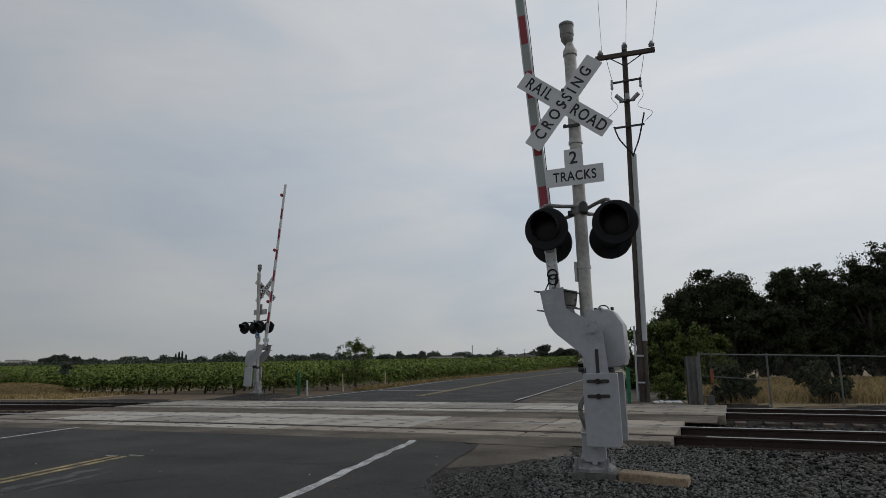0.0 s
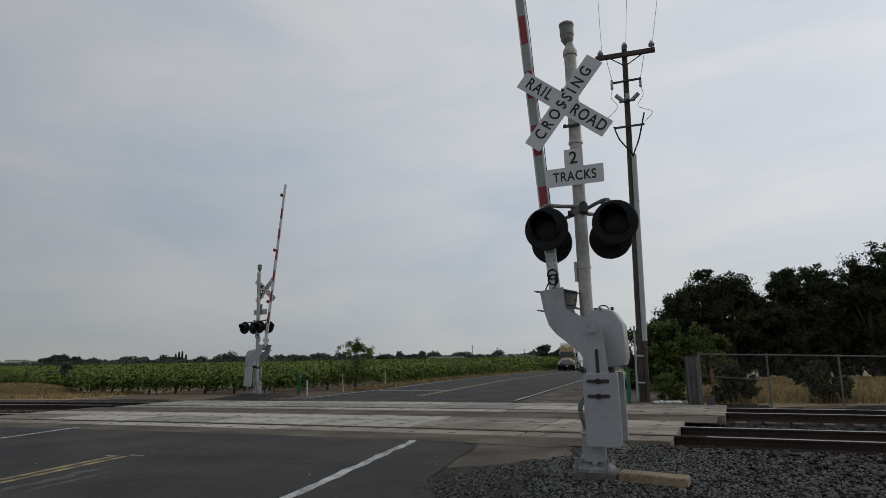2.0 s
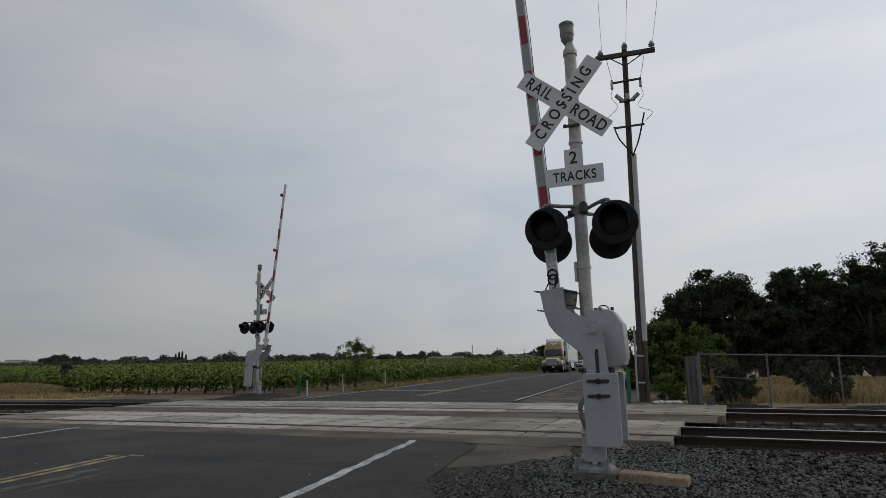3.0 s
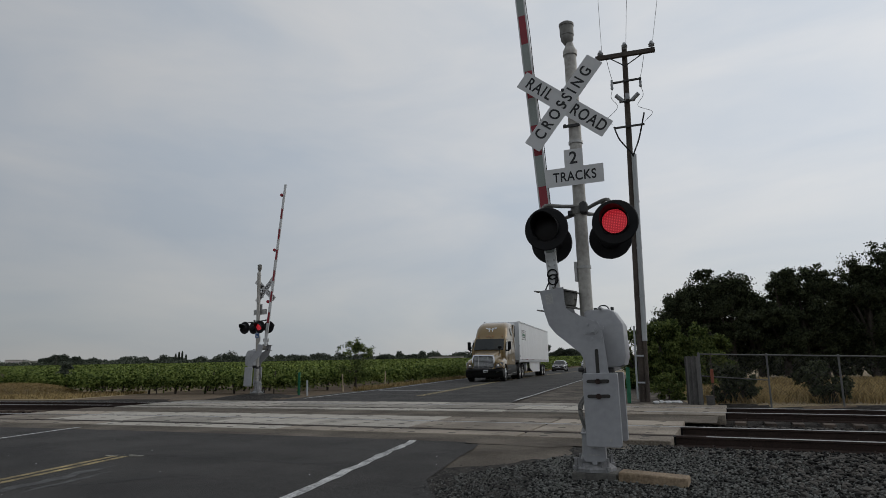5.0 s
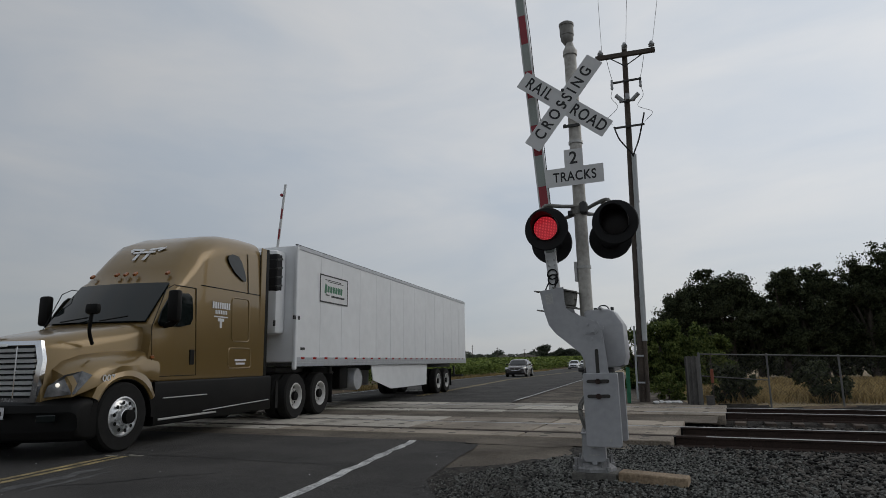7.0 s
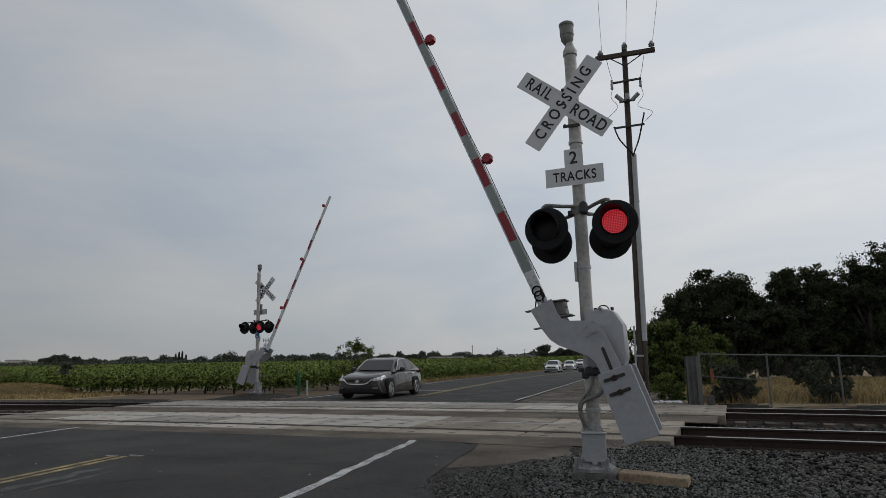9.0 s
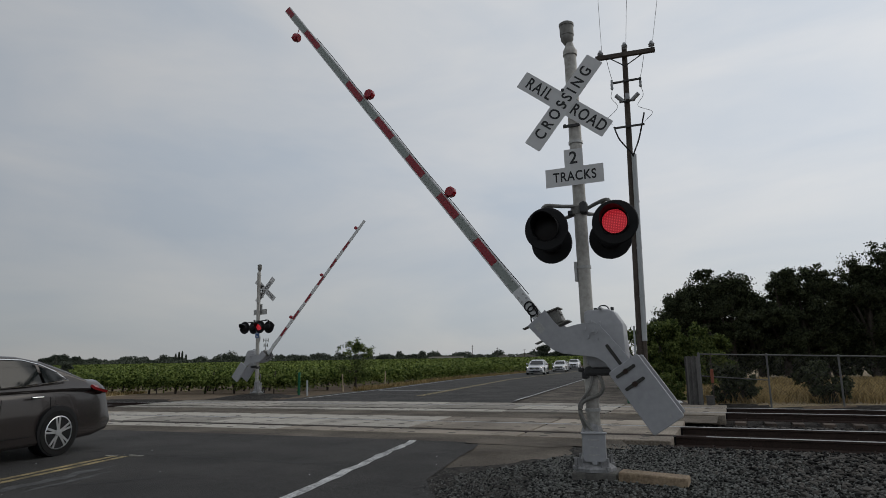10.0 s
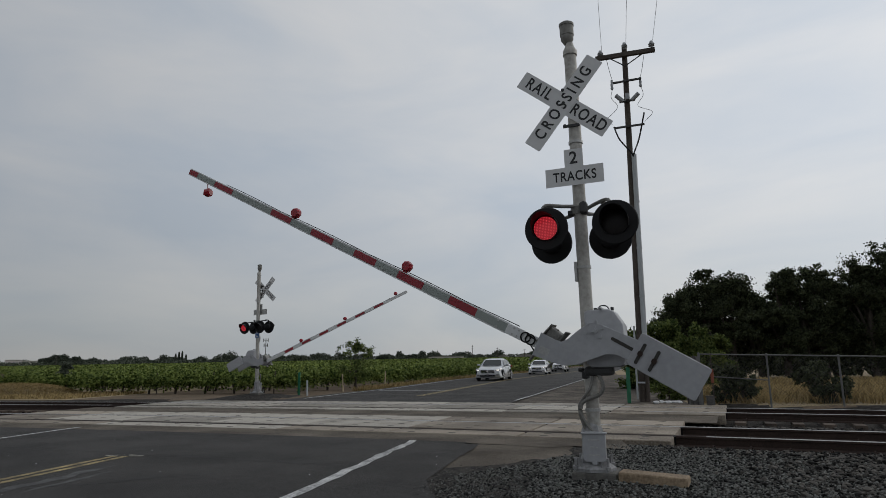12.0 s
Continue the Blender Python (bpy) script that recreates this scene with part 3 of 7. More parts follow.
def build_stones():
    """Loose ballast: broken stones of many sizes on the gravel."""
    ico = bmesh.new()
    bmesh.ops.create_icosphere(ico, subdivisions=1, radius=1.0)
    v0 = np.array([v.co[:] for v in ico.verts])
    f0 = np.array([[v.index for v in f.verts] for f in ico.faces])
    ico.free()

    def scatter(name, label, n, where, smin, smax, material=STONE):
        rng = STONES
        V, F, k = [], [], 0
        while k < n:
            p = where(rng)
            if p is None:
                continue
            x, y = p
            s = smin + (smax - smin) * rng.random() ** 2
            q = v0 * (1 + 0.75 * (rng.random((len(v0), 1)) - 0.5)) * np.array([s * rng.uniform(0.7, 1.3), s, s * rng.uniform(0.5, 0.85)])
            an = rng.uniform(0, 6.28)
            ti = rng.normal(0, 0.4)
            r = np.array([[math.cos(an), -math.sin(an), 0], [math.sin(an), math.cos(an), 0], [0, 0, 1]]) @ np.array([[1, 0, 0], [0, math.cos(ti), -math.sin(ti)], [0, math.sin(ti), math.cos(ti)]])
            V.append(q @ r.T + [x, y, surface_z(x, y) + s * 0.35])
            F.append(f0 + k * len(v0))
            k += 1
        me = bpy.data.meshes.new(name)
        me.from_pydata(np.concatenate(V).tolist(), [], np.concatenate(F).tolist())
        me.materials.append(material)
        tagged(new(name, me), label, "ballast", kind="stuff")

    def right_tracks(rng):
        x, off = rng.uniform(0.9, 9.5), rng.uniform(-6.0, 4.4)
        p = track_point(x, off)
        bare = min(abs(off), abs(off - 1.5)) < 0.08
        return None if bare or p.y < 4.6 or (off < -1.8 and rng.random() > (p.x - 0.9) / 2.2) else (p.x, p.y)

    def shoulder(rng):
        x, y = rng.uniform(-1.7, 3.6), rng.uniform(4.6, 10.6)
        if x > 1.3 and rng.random() < (x - 1.3) / 2.0:
            return None
        if x < -0.8 and rng.random() < (0.8 if y < 7.2 else 0.55) or (x < -0.2 and y > 9.0) or x < corner_x(y) - 0.05:
            return None
        return x, y

    def left_tracks(rng):
        x, off = rng.uniform(-34, -16.4), rng.uniform(1.6, 8.0)
        return track_point(x, off).to_2d()[:]

    def edge(rng):
        x, y = rng.uniform(-3.4, -0.5), rng.uniform(4.4, 9.9)
        return (x, y) if rng.random() < (0.06 if y > 7 and x < corner_x(y) else ((x + 3.4) / 2.4) ** 1.5) else None

    scatter("ballast_coarse", "coarse dark grey ballast stones round the rails", 24000, right_tracks, 0.012, 0.038, BALLAST)
    scatter("gravel_shoulder", "grey crushed stone gravel round the signal mast", 34000, shoulder, 0.005, 0.018)
    scatter("ballast_far_side", "dark ballast stones beside the tracks", 2500, left_tracks, 0.03, 0.07, BALLAST)
    scatter("gravel_loose", "loose grit scattered over the asphalt edge", 9000, edge, 0.003, 0.010)


build_stones()


# ---- the crossing signals ----
LED = glow_mat("lit_red_led", (1.0, 0.02, 0.05), 0.75, (0.10, 0.004, 0.006))
PAD = mat("grey_stained_footing", (0.11, 0.105, 0.095), rough=0.9, vary=0.35, scale=6, fine=40, bump=0.3)
CASTING = mat("stained_grey_casting", (0.20, 0.20, 0.20), rough=0.6, metal=0.1, vary=0.3, scale=7, fine=30, bump=0.1, color2=(0.33, 0.33, 0.335))
PIPE = mat("weathered_pipe", (0.20, 0.195, 0.18), rough=0.6, metal=0.3, vary=0.3, scale=8)


def led_pattern(m):
    """Rows of small bright diodes on a red field."""
    n, l = m.node_tree.nodes, m.node_tree.links
    tc = n.new("ShaderNodeTexCoord")
    vor = n.new("ShaderNodeTexVoronoi")
    vor.inputs["Scale"].default_value, vor.inputs["Randomness"].default_value = 58.0, 0.1
    vor.voronoi_dimensions = "2D"
    turn = n.new("ShaderNodeMapping")
    turn.inputs["Rotation"].default_value = (radians(90), 0, 0)
    l.new(tc.outputs["Object"], turn.inputs["Vector"])
    l.new(turn.outputs["Vector"], vor.inputs["Vector"])
    ramp = n.new("ShaderNodeValToRGB")
    e = ramp.color_ramp.elements
    e[0].position, e[1].position = 0.08, 0.36
    e[0].color, e[1].color = (1.0, 0.09, 0.11, 1), (0.26, 0.003, 0.010, 1)
    l.new(vor.outputs["Distance"], ramp.inputs["Fac"])
    l.new(ramp.outputs["Color"], n["Principled BSDF"].inputs["Emission Color"])


led_pattern(LED)


def signal_lamp(parent, x, y, z, front, lit_parts, key):
    """A round flasher: housing, wide black backing disc, hood, dark lens and its diode array. front: -1 faces -y, 1 faces +y."""
    s = front
    bm = bmesh.new()
    lathe(bm, [(0.235, 0.0), (0.245, 0.012), (0.235, 0.024), (0.13, 0.024), (0.125, 0.05), (0.12, 0.13), (0.07, 0.16)], "y", seg=40)
    bmesh.ops.transform(bm, matrix=Matrix.Diagonal((1, -s, 1, 1)), verts=bm.verts)
    lamp = part("flasher_lamp", bm, BLACK, parent, "round black flasher lamp with backing disc", True)
    lamp.location = (x, y, z)
    bm = bmesh.new()
    # the hood: a tube cut away below
    seg, rings = 30, []
    for rad in (0.150, 0.145):
        for far in (0, 1):
            ring = []
            for k in range(seg + 1):
                a = radians(-55 + 290 * k / seg)
                reach = 0.0 if not far else 0.05 + 0.20 * max(0.0, 0.35 + 0.65 * math.sin(a))
                ring.append(bm.verts.new((rad * math.cos(a), s * reach, rad * math.sin(a))))
            rings.append(ring)
    for a, b in ((0, 1), (1, 3), (3, 2)):
        for k in range(seg):
            bm.faces.new((rings[a][k], rings[a][k + 1], rings[b][k + 1], rings[b][k]))
    part("hood", bm, BLACK, lamp, "black visor hood", True)
    bm = bmesh.new()
    lathe(bm, [(0.138, 0.0), (0.138, s * 0.012), (0.09, s * 0.022), (0.002, s * 0.026)], "y", seg=32)
    part("lens", bm, DARK_LENS, lamp, "dark unlit lens", True)
    bm = bmesh.new()
    lathe(bm, [(0.131, 0.0), (0.131, s * 0.004), (0.002, s * 0.010)], "y", seg=32)
    led = part("diode_disc", bm, LED, lamp, "red diode array", True)
    lit_parts.append((led, key, s))
    return lamp


def crossing_gate(label, arm_len, reds, arm_lights, swap):
    """Mast with crossbuck, track plate, flashers, gate mechanism and arm. The arm and counterweights hang on the pivot.
    The face is towards -y; the arm reaches to -x."""
    lit = []
    gate = thing("crossing_signal", label, "crossing signal", "crossing signals")
    # base
    bm = bmesh.new()
    box(bm, (0.02, 0.0, -0.05), (0.46, 0.42, 0.14), bevel=0.02)
    part("foundation", bm, PAD, gate, "weathered concrete footing")
    bm = bmesh.new()
    lathe(bm, [(0.23, 0.02), (0.23, 0.05), (0.15, 0.10), (0.12, 0.20), (0.115, 0.42), (0.10, 0.46), (0.078, 0.50)], "z", seg=8)
    for sx in (-1, 1):
        for sy in (-1, 1):
            cyl(bm, (sx * 0.165, sy * 0.165, 0.03), (sx * 0.165, sy * 0.165, 0.16), 0.014, seg=8)
            cyl(bm, (sx * 0.165, sy * 0.165, 0.045), (sx * 0.165, sy * 0.165, 0.075), 0.03, seg=6)
            box(bm, (sx * 0.13, sy * 0.13, 0.09), (0.012, 0.10, 0.12), rot=(0, 0, 45 * sx * sy))
    part("mast_base", bm, CASTING, gate, "cast silver-grey junction base")
    bm = bmesh.new()
    plate(bm, rounded(0.235, 0.30, 0.035, c=(0.035, 0.27)), -0.17, -0.11, 0.008)
    box(bm, (0.035, -0.14, 0.405), (0.26, 0.09, 0.02), bevel=0.006)
    cyl(bm, (0.035, -0.18, 0.115), (0.035, -0.12, 0.115), 0.022, seg=10)
    box(bm, (0.035, -0.15, 0.115), (0.06, 0.03, 0.045), bevel=0.006)
    cover = part("base_door", bm, GREY_PAINT, gate, "grey junction box cover")
    bm = bmesh.new()
    for i in range(3):
        box(bm, (0.035, -0.171, 0.34 - 0.075 * i), (0.11 - 0.03 * (i == 1), 0.004, 0.014))
    part("cast_marking", bm, GALV, cover)
    # mast
    bm = bmesh.new()
    lathe(bm, [(0.071, 0.40), (0.071, 4.72), (0.082, 4.722), (0.082, 4.78), (0.07, 4.80), (0.045, 4.86), (0.048, 4.875)], "z", seg=24)
    part("mast", bm, MAST, gate, "weathered aluminium mast", True).location = (0.022, 0, 0)
    bm = bmesh.new()
    lathe(bm, [(0.03, 4.86), (0.075, 4.93), (0.075, 4.98), (0.082, 4.985), (0.082, 5.10), (0.088, 5.105), (0.088, 5.135), (0.05, 5.16), (0.01, 5.165)], "z", seg=24)
    part("bell", bm, PIPE, gate, "grey electronic bell", True)
    for z in (0.62, 2.16, 3.62):
        bm = bmesh.new()
        lathe(bm, [(0.072, z), (0.082, z), (0.082, z + 0.03), (0.072, z + 0.03)], "z", (0.022, 0, 0), seg=20)
        part("mast_clamp", bm, GALV, gate)
    bm = bmesh.new()
    box(bm, (-0.062, -0.02, 2.13), (0.03, 0.06, 0.22), bevel=0.006)
    part("conduit_clip", bm, GALV, gate)
    # crossbuck
    cx, cz, turn = (-0.22, 4.10, -3.0) if swap else (-0.075, 4.10, 5.5)
    for a, text_l in ((-45 + turn, ("RAIL", "ROAD")), (45 + turn, ("CROSSING",))):
        bm = bmesh.new()
        yb = -0.105 if len(text_l) == 1 else -0.099
        plate(bm, rounded(1.235, 0.215, 0.012, 2), -0.0015, 0.0015)
        blade = part("crossbuck_blade", bm, SIGN_WHITE, gate, "white crossbuck blade")
        blade.matrix_local = Matrix.Translation((cx, yb, cz)) @ Matrix.Rotation(radians(-a), 4, "Y")
        if swap:
            a_word = "RAIL    ROAD" if len(text_l) == 1 else "CROSSING"
            words("lettering", a_word, 0.19, LETTER, blade, Matrix.Translation((0, 0.003, 0.0)) @ Matrix.Rotation(radians(180), 4, "Z") @ Matrix.Rotation(radians(90), 4, "X"), 1.1, 0.82)
            continue
        spots = ((0.0, "CROSSING", 1.52),) if len(text_l) == 1 else ((-0.355, "RAIL", 1.22), (0.355, "ROAD", 1.16))
        for px, word, sp in spots:
            words("lettering", word, 0.19, LETTER, blade, Matrix.Translation((px, -0.003, 0.0)) @ Matrix.Rotation(radians(90), 4, "X"), sp, 0.80 if word != "CROSSING" else 0.78)
    bm = bmesh.new()
    for dz in (-0.28, 0.0, 0.16):
        box(bm, (0, -0.083, 4.10 + dz), (0.19, 0.022, 0.03))
        cyl(bm, (cx * 0.3 - 0.05, -0.115, 4.10 + dz), (cx * 0.3 - 0.05, -0.08, 4.10 + dz), 0.02, seg=10)
    part("sign_bracket", bm, DARK_IRON, gate, "dark sign bracket")
    # track plate
    bm = bmesh.new()
    plate(bm, [(-0.33, 3.11), (0.325, 3.11), (0.325, 3.325), (0.105, 3.325), (0.105, 3.535), (-0.105, 3.535), (-0.105, 3.325), (-0.33, 3.325)], -0.094, -0.090)
    tp = part("track_plate", bm, SIGN_BACK if swap else SIGN_WHITE, gate, "white plate saying 2 TRACKS")
    words("lettering", "TRACKS", 0.155, LETTER, tp, Matrix.Translation((0.0, -0.0955, 3.212)) @ Matrix.Rotation(radians(90), 4, "X"), 1.1, 0.80)
    words("lettering", "2", 0.20, LETTER, tp, Matrix.Translation((-0.002, -0.0955, 3.425)) @ Matrix.Rotation(radians(90), 4, "X"), 1.0, 0.95)
    # flashers
    bm = bmesh.new()
    lathe(bm, [(0.072, 2.78), (0.084, 2.78), (0.084, 2.87), (0.072, 2.87)], "z", c=(0, 0, 0), seg=16)
    for s in (-1, 1):
        pts = spline([(-0.03, -0.10, 2.86), (-0.18, -0.13, 2.872), (-0.30, -0.17, 2.885), (-0.352, -0.19, 2.868), (-0.37, -0.20, 2.80), (-0.37, -0.20, 2.60)], 5) if s < 0 else spline([(s * 0.09, 0.02 - 0.04, 2.83), (s * 0.2, -0.06, 2.85 + (0.02 if s > 0 else 0)), (s * 0.30, -0.13, 2.885), (s * 0.36, -0.18, 2.87), (s * 0.37, -0.20, 2.80), (s * 0.37, -0.20, 2.60)], 5)
        tube(bm, pts, 0.021, 10)
        cyl(bm, (s * 0.27, -0.09, 2.87), (s * 0.31, -0.105, 2.885), 0.032, seg=10)
    tube(bm, [(-0.06, 0.05, 2.80), (-0.2, 0.2, 2.80), (-0.36, 0.27, 2.78), (-0.365, 0.28, 2.6)], 0.022, 8)
    tube(bm, [(0.06, 0.05, 2.80), (0.2, 0.2, 2.80), (0.37, 0.27, 2.78), (0.375, 0.28, 2.6)], 0.022, 8)
    part("lamp_crossarm", bm, DARK_IRON if swap else PIPE, gate, "curved pipe arm carrying the flashers", True)
    bm = bmesh.new()
    box(bm, (0.075, -0.07, 2.835), (0.085, 0.12, 0.14), bevel=0.025)
    cyl(bm, (0.085, -0.14, 2.89), (0.085, -0.12, 2.89), 0.014, seg=8)
    cyl(bm, (0.085, -0.14, 2.79), (0.085, -0.12, 2.79), 0.014, seg=8)
    box(bm, (-0.085, -0.02, 2.80), (0.05, 0.09, 0.06), bevel=0.015)
    part("crossarm_clamp", bm, DARK_IRON, gate, "dark bolted clamp of the flasher arm")
    for x, back, key in ((-0.325, -0.385, "A"), (0.42, 0.30, "B")):
        signal_lamp(gate, x, -0.25, 2.605, -1, lit, key)
        signal_lamp(gate, x if swap else back, 0.33, 2.585 if swap else 2.54, 1, lit, key)
    if swap:
        bm = bmesh.new()
        plate(bm, rounded(0.17, 0.20, 0.01, 2, (0, 2.28)), 0.072, 0.078)
        idp = part("number_sign", bm, mat("blue_sign", (0.03, 0.12, 0.32), vary=0.1), gate, "small blue notice plate")
        bm = bmesh.new()
        for q in range(3):
            box(bm, (0, 0.080, 2.34 - 0.055 * q), (0.12, 0.003, 0.02))
        part("notice_bar", bm, SIGN_WHITE, idp)
    # gate mechanism housing
    bm = bmesh.new()
    outline = [(0.01, 1.665), (0.05, 1.69), (0.27, 1.69), (0.33, 1.66), (0.415, 1.52), (0.425, 1.18), (0.40, 1.10), (0.34, 1.075), (0.06, 1.075), (0.01, 1.12)]
    plate(bm, outline, -0.14, 0.24, 0.025)
    box(bm, (0.19, -0.05, 1.70), (0.03, 0.36, 0.02), bevel=0.004)
    hs = part("mechanism_housing", bm, GREY_PAINT, gate, "silver-grey gate mechanism housing", True)
    bm = bmesh.new()
    tube(bm, spline([(0.14, -0.02, 1.69), (0.18, -0.02, 1.735), (0.24, -0.02, 1.73), (0.27, -0.02, 1.69)], 4), 0.008, 6)
    for x in (0.12, 0.30):
        cyl(bm, (x, -0.02, 1.68), (x, -0.02, 1.715), 0.018, seg=8)
    part("latch", bm, DARK_IRON, hs, "black lifting loop")
    bm = bmesh.new()
    box(bm, (0.12, 0.0, 1.04), (0.30, 0.2, 0.10), bevel=0.03)
    box(bm, (-0.02, 0.0, 1.0), (0.09, 0.16, 0.08), bevel=0.02)
    cyl(bm, (-0.10, -0.02, 1.055), (0.06, -0.02, 1.055), 0.022, seg=8)
    part("gearbox", bm, DARK_IRON, gate, "dark iron drive under the housing")
    bm = bmesh.new()
    tube(bm, spline([(0.10, -0.06, 1.02), (0.16, -0.10, 0.90), (0.12, -0.10, 0.80), (-0.06, -0.09, 0.72), (-0.09, -0.09, 0.60), (-0.03, -0.09, 0.48), (0.02, -0.09, 0.42)], 5), 0.02, 8)
    tube(bm, spline([(0.06, -0.05, 1.02), (0.02, -0.10, 0.86), (-0.10, -0.08, 0.70), (-0.10, -0.08, 0.58), (-0.06, -0.08, 0.44)], 5), 0.016, 8)
    part("cable", bm, PIPE, gate, "grey flexible conduit")
    # the arm assembly, hung on the pivot and shown upright
    piv = Vector((0.121, 0.0, 1.464))
    bm = bmesh.new()
    o = [(-0.432, 1.913), (-0.17, 1.942), (-0.166, 1.78), (-0.15, 1.70), (-0.09, 1.655), (0.03, 1.61), (0.17, 1.54), (0.205, 1.48), (0.217, 1.37), (0.247, 1.02), (0.02, 1.02), (0.012, 1.14), (-0.03, 1.23), (-0.14, 1.325), (-0.286, 1.45), (-0.35, 1.54), (-0.395, 1.69)]
    plate(bm, [(x - piv.x, z - piv.z) for x, z in o], -0.262, -0.250, 0.003)
    arm = part("gate_arm_bracket", bm, GREY_PAINT, gate, "silver-grey arm bracket plate")
    arm.location = piv
    # its twin behind the mast
    bm = bmesh.new()
    plate(bm, [(x - piv.x, z - piv.z) for x, z in o], 0.250, 0.262, 0.003)
    part("rear_bracket", bm, GREY_PAINT, arm, "grey bracket plate behind the mast")
    bm = bmesh.new()
    for y in (-0.27, 0.27):
        for k in range(6):
            a = radians(60 * k + 15)
            lathe(bm, [(0.019, y - 0.008), (0.019, y + 0.008), (0.008, y + 0.012)], "y", (0.095 * math.cos(a), 0, 0.095 * math.sin(a)), 8)
        lathe(bm, [(0.042, y - 0.01), (0.042, y + 0.01)], "y", seg=12)
        lathe(bm, [(0.026, y - 0.03), (0.026, y + 0.03)], "y", seg=6)
    cyl(bm, (0, -0.25, 0), (0, 0.25, 0), 0.05, seg=16)
    part("pivot_bolt", bm, GREY_PAINT, arm, "grey-painted pivot shaft and bolts")
    bm = bmesh.new()
    plate(bm, rounded(0.036, 0.26, 0.017, c=(0.138 - piv.x, 1.14 - piv.z)), -0.266, -0.262)
    for cw_y in (-0.268, ):
        plate(bm, rounded(0.23, 0.035, 0.016, c=(0.14 - piv.x, 0.94 - piv.z)), -0.326, -0.320)
        plate(bm, rounded(0.23, 0.035, 0.016, c=(0.14 - piv.x, 0.79 - piv.z)), -0.326, -0.320)
    part("slot", bm, SLOT, arm, "dark adjusting slots")
    for y in (-0.29, 0.29):
        bm = bmesh.new()
        plate(bm, rounded(0.355, 0.735, 0.025, c=(0.162 - piv.x, 0.655 - piv.z)), y - 0.028, y + 0.028, 0.006)
        part("counterweight", bm, GREY_PAINT, arm, "flat silver-grey counterweight slab")
    for z in (0.94, 0.79):
        bm = bmesh.new()
        lathe(bm, [(0.03, -0.345), (0.03, -0.325), (0.02, -0.318)], "y", (0.14 - piv.x, 0, z - piv.z), 6)
        part("weight_bolt", bm, RUST, arm, "rusty weight bolt")
    bm = bmesh.new()
    cyl(bm, (0.23 - piv.x, -0.322, 0.36 - piv.z), (0.23 - piv.x, -0.312, 0.36 - piv.z), 0.016, seg=12)
    part("weight_rivet", bm, GALV, arm, "small grey rivet")
    # head clamp with breakaway hardware
    bm = bmesh.new()
    box(bm, (-0.165 - piv.x, -0.12, 1.915 - piv.z), (0.26, 0.26, 0.012), rot=(0, 14, 0))
    box(bm, (-0.155 - piv.x, -0.12, 1.735 - piv.z), (0.24, 0.26, 0.012), rot=(0, 12, 0))
    box(bm, (-0.15 - piv.x, -0.10, 1.825 - piv.z), (0.15, 0.22, 0.15), rot=(0, 10, 0), bevel=0.012)
    box(bm, (-0.085 - piv.x, -0.14, 1.84 - piv.z), (0.05, 0.10, 0.06), bevel=0.008)
    box(bm, (-0.45 - piv.x, -0.20, 1.91 - piv.z), (0.09, 0.12, 0.012), rot=(0, 10, 0))
    box(bm, (-0.43 - piv.x, -0.20, 1.70 - piv.z), (0.09, 0.12, 0.012), rot=(0, 10, 0))
    part("arm_clamp", bm, PIPE, arm, "dark weathered breakaway clamp")
    bm = bmesh.new()
    plate(bm, [(-0.375 - piv.x, 1.87 - piv.z), (-0.30 - piv.x, 1.88 - piv.z), (-0.285 - piv.x, 1.77 - piv.z), (-0.36 - piv.x, 1.76 - piv.z)], -0.2655, -0.262)
    part("maker_plate", bm, GALV, arm, "small unreadable maker plate")
    # the boom
    up = radians(86.3)
    d = Vector((-math.cos(up), 0, math.sin(up)))
    e = Vector((-math.sin(up), 0, -math.cos(up)))
    turn_m = Matrix(((d.x, 0, e.x, 0), (0, 1, 0, 0), (d.z, 0, e.z, 0), (0, 0, 0, 1)))
    perp = 0.40
    boom_m = Matrix.Translation(e * perp + Vector((0, -0.02, 0))) @ turn_m

    def band(a, b, wa, wb, material, label, y0=-0.02, y1=0.02, name="arm_band"):
        bm = bmesh.new()
        plate(bm, [(a, -wa / 2), (b, -wb / 2), (b, wb / 2), (a, wa / 2)], y0, y1, 0.003)
        ob = part(name, bm, material, arm, label)
        ob.matrix_local = boom_m
        return ob
    wid = lambda a: 0.125 - 0.035 * (a / arm_len)
    band(0.45, 0.93, 0.12, 0.12, ARM_WHITE, "plain white arm butt", -0.025, 0.025, "arm_butt")
    band(0.93, arm_len, wid(0.93) + 0.012, wid(arm_len) + 0.012, ARM_WHITE, "white fibreglass arm spine", -0.017, 0.017, "arm_spine")
    at = 0.93
    for r0, r1 in reds:
        if r0 > at:
            band(at, r0, wid(at) * 0.82, wid(r0) * 0.82, ARM_WHITE if swap else ARM_GREY, "pale reflective band" if swap else "grey reflective band")
        band(r0, r1, wid(r0) * 0.82, wid(r1) * 0.82, ARM_RED, "red reflective band")
        at = r1
    for k, (a, side, hang) in enumerate(arm_lights):
        bm = bmesh.new()
        if hang:
            cyl(bm, (0, 0, 0.0), (0, 0, -0.10), 0.006, seg=6)
            lathe(bm, [(0.045, -0.05), (0.062, -0.03), (0.062, 0.03), (0.045, 0.05)], "x", (0.01, 0, -0.16), 10)
            box(bm, (-0.035, 0, -0.15), (0.05, 0.05, 0.09), rot=(0, 20, 0), bevel=0.01)
        else:
            lathe(bm, [(0.055, -0.05), (0.068, -0.03), (0.068, 0.03), (0.055, 0.05)], "y", (0, 0, 0.075), 8)
            box(bm, (0, 0, 0.012), (0.05, 0.05, 0.03), bevel=0.005)
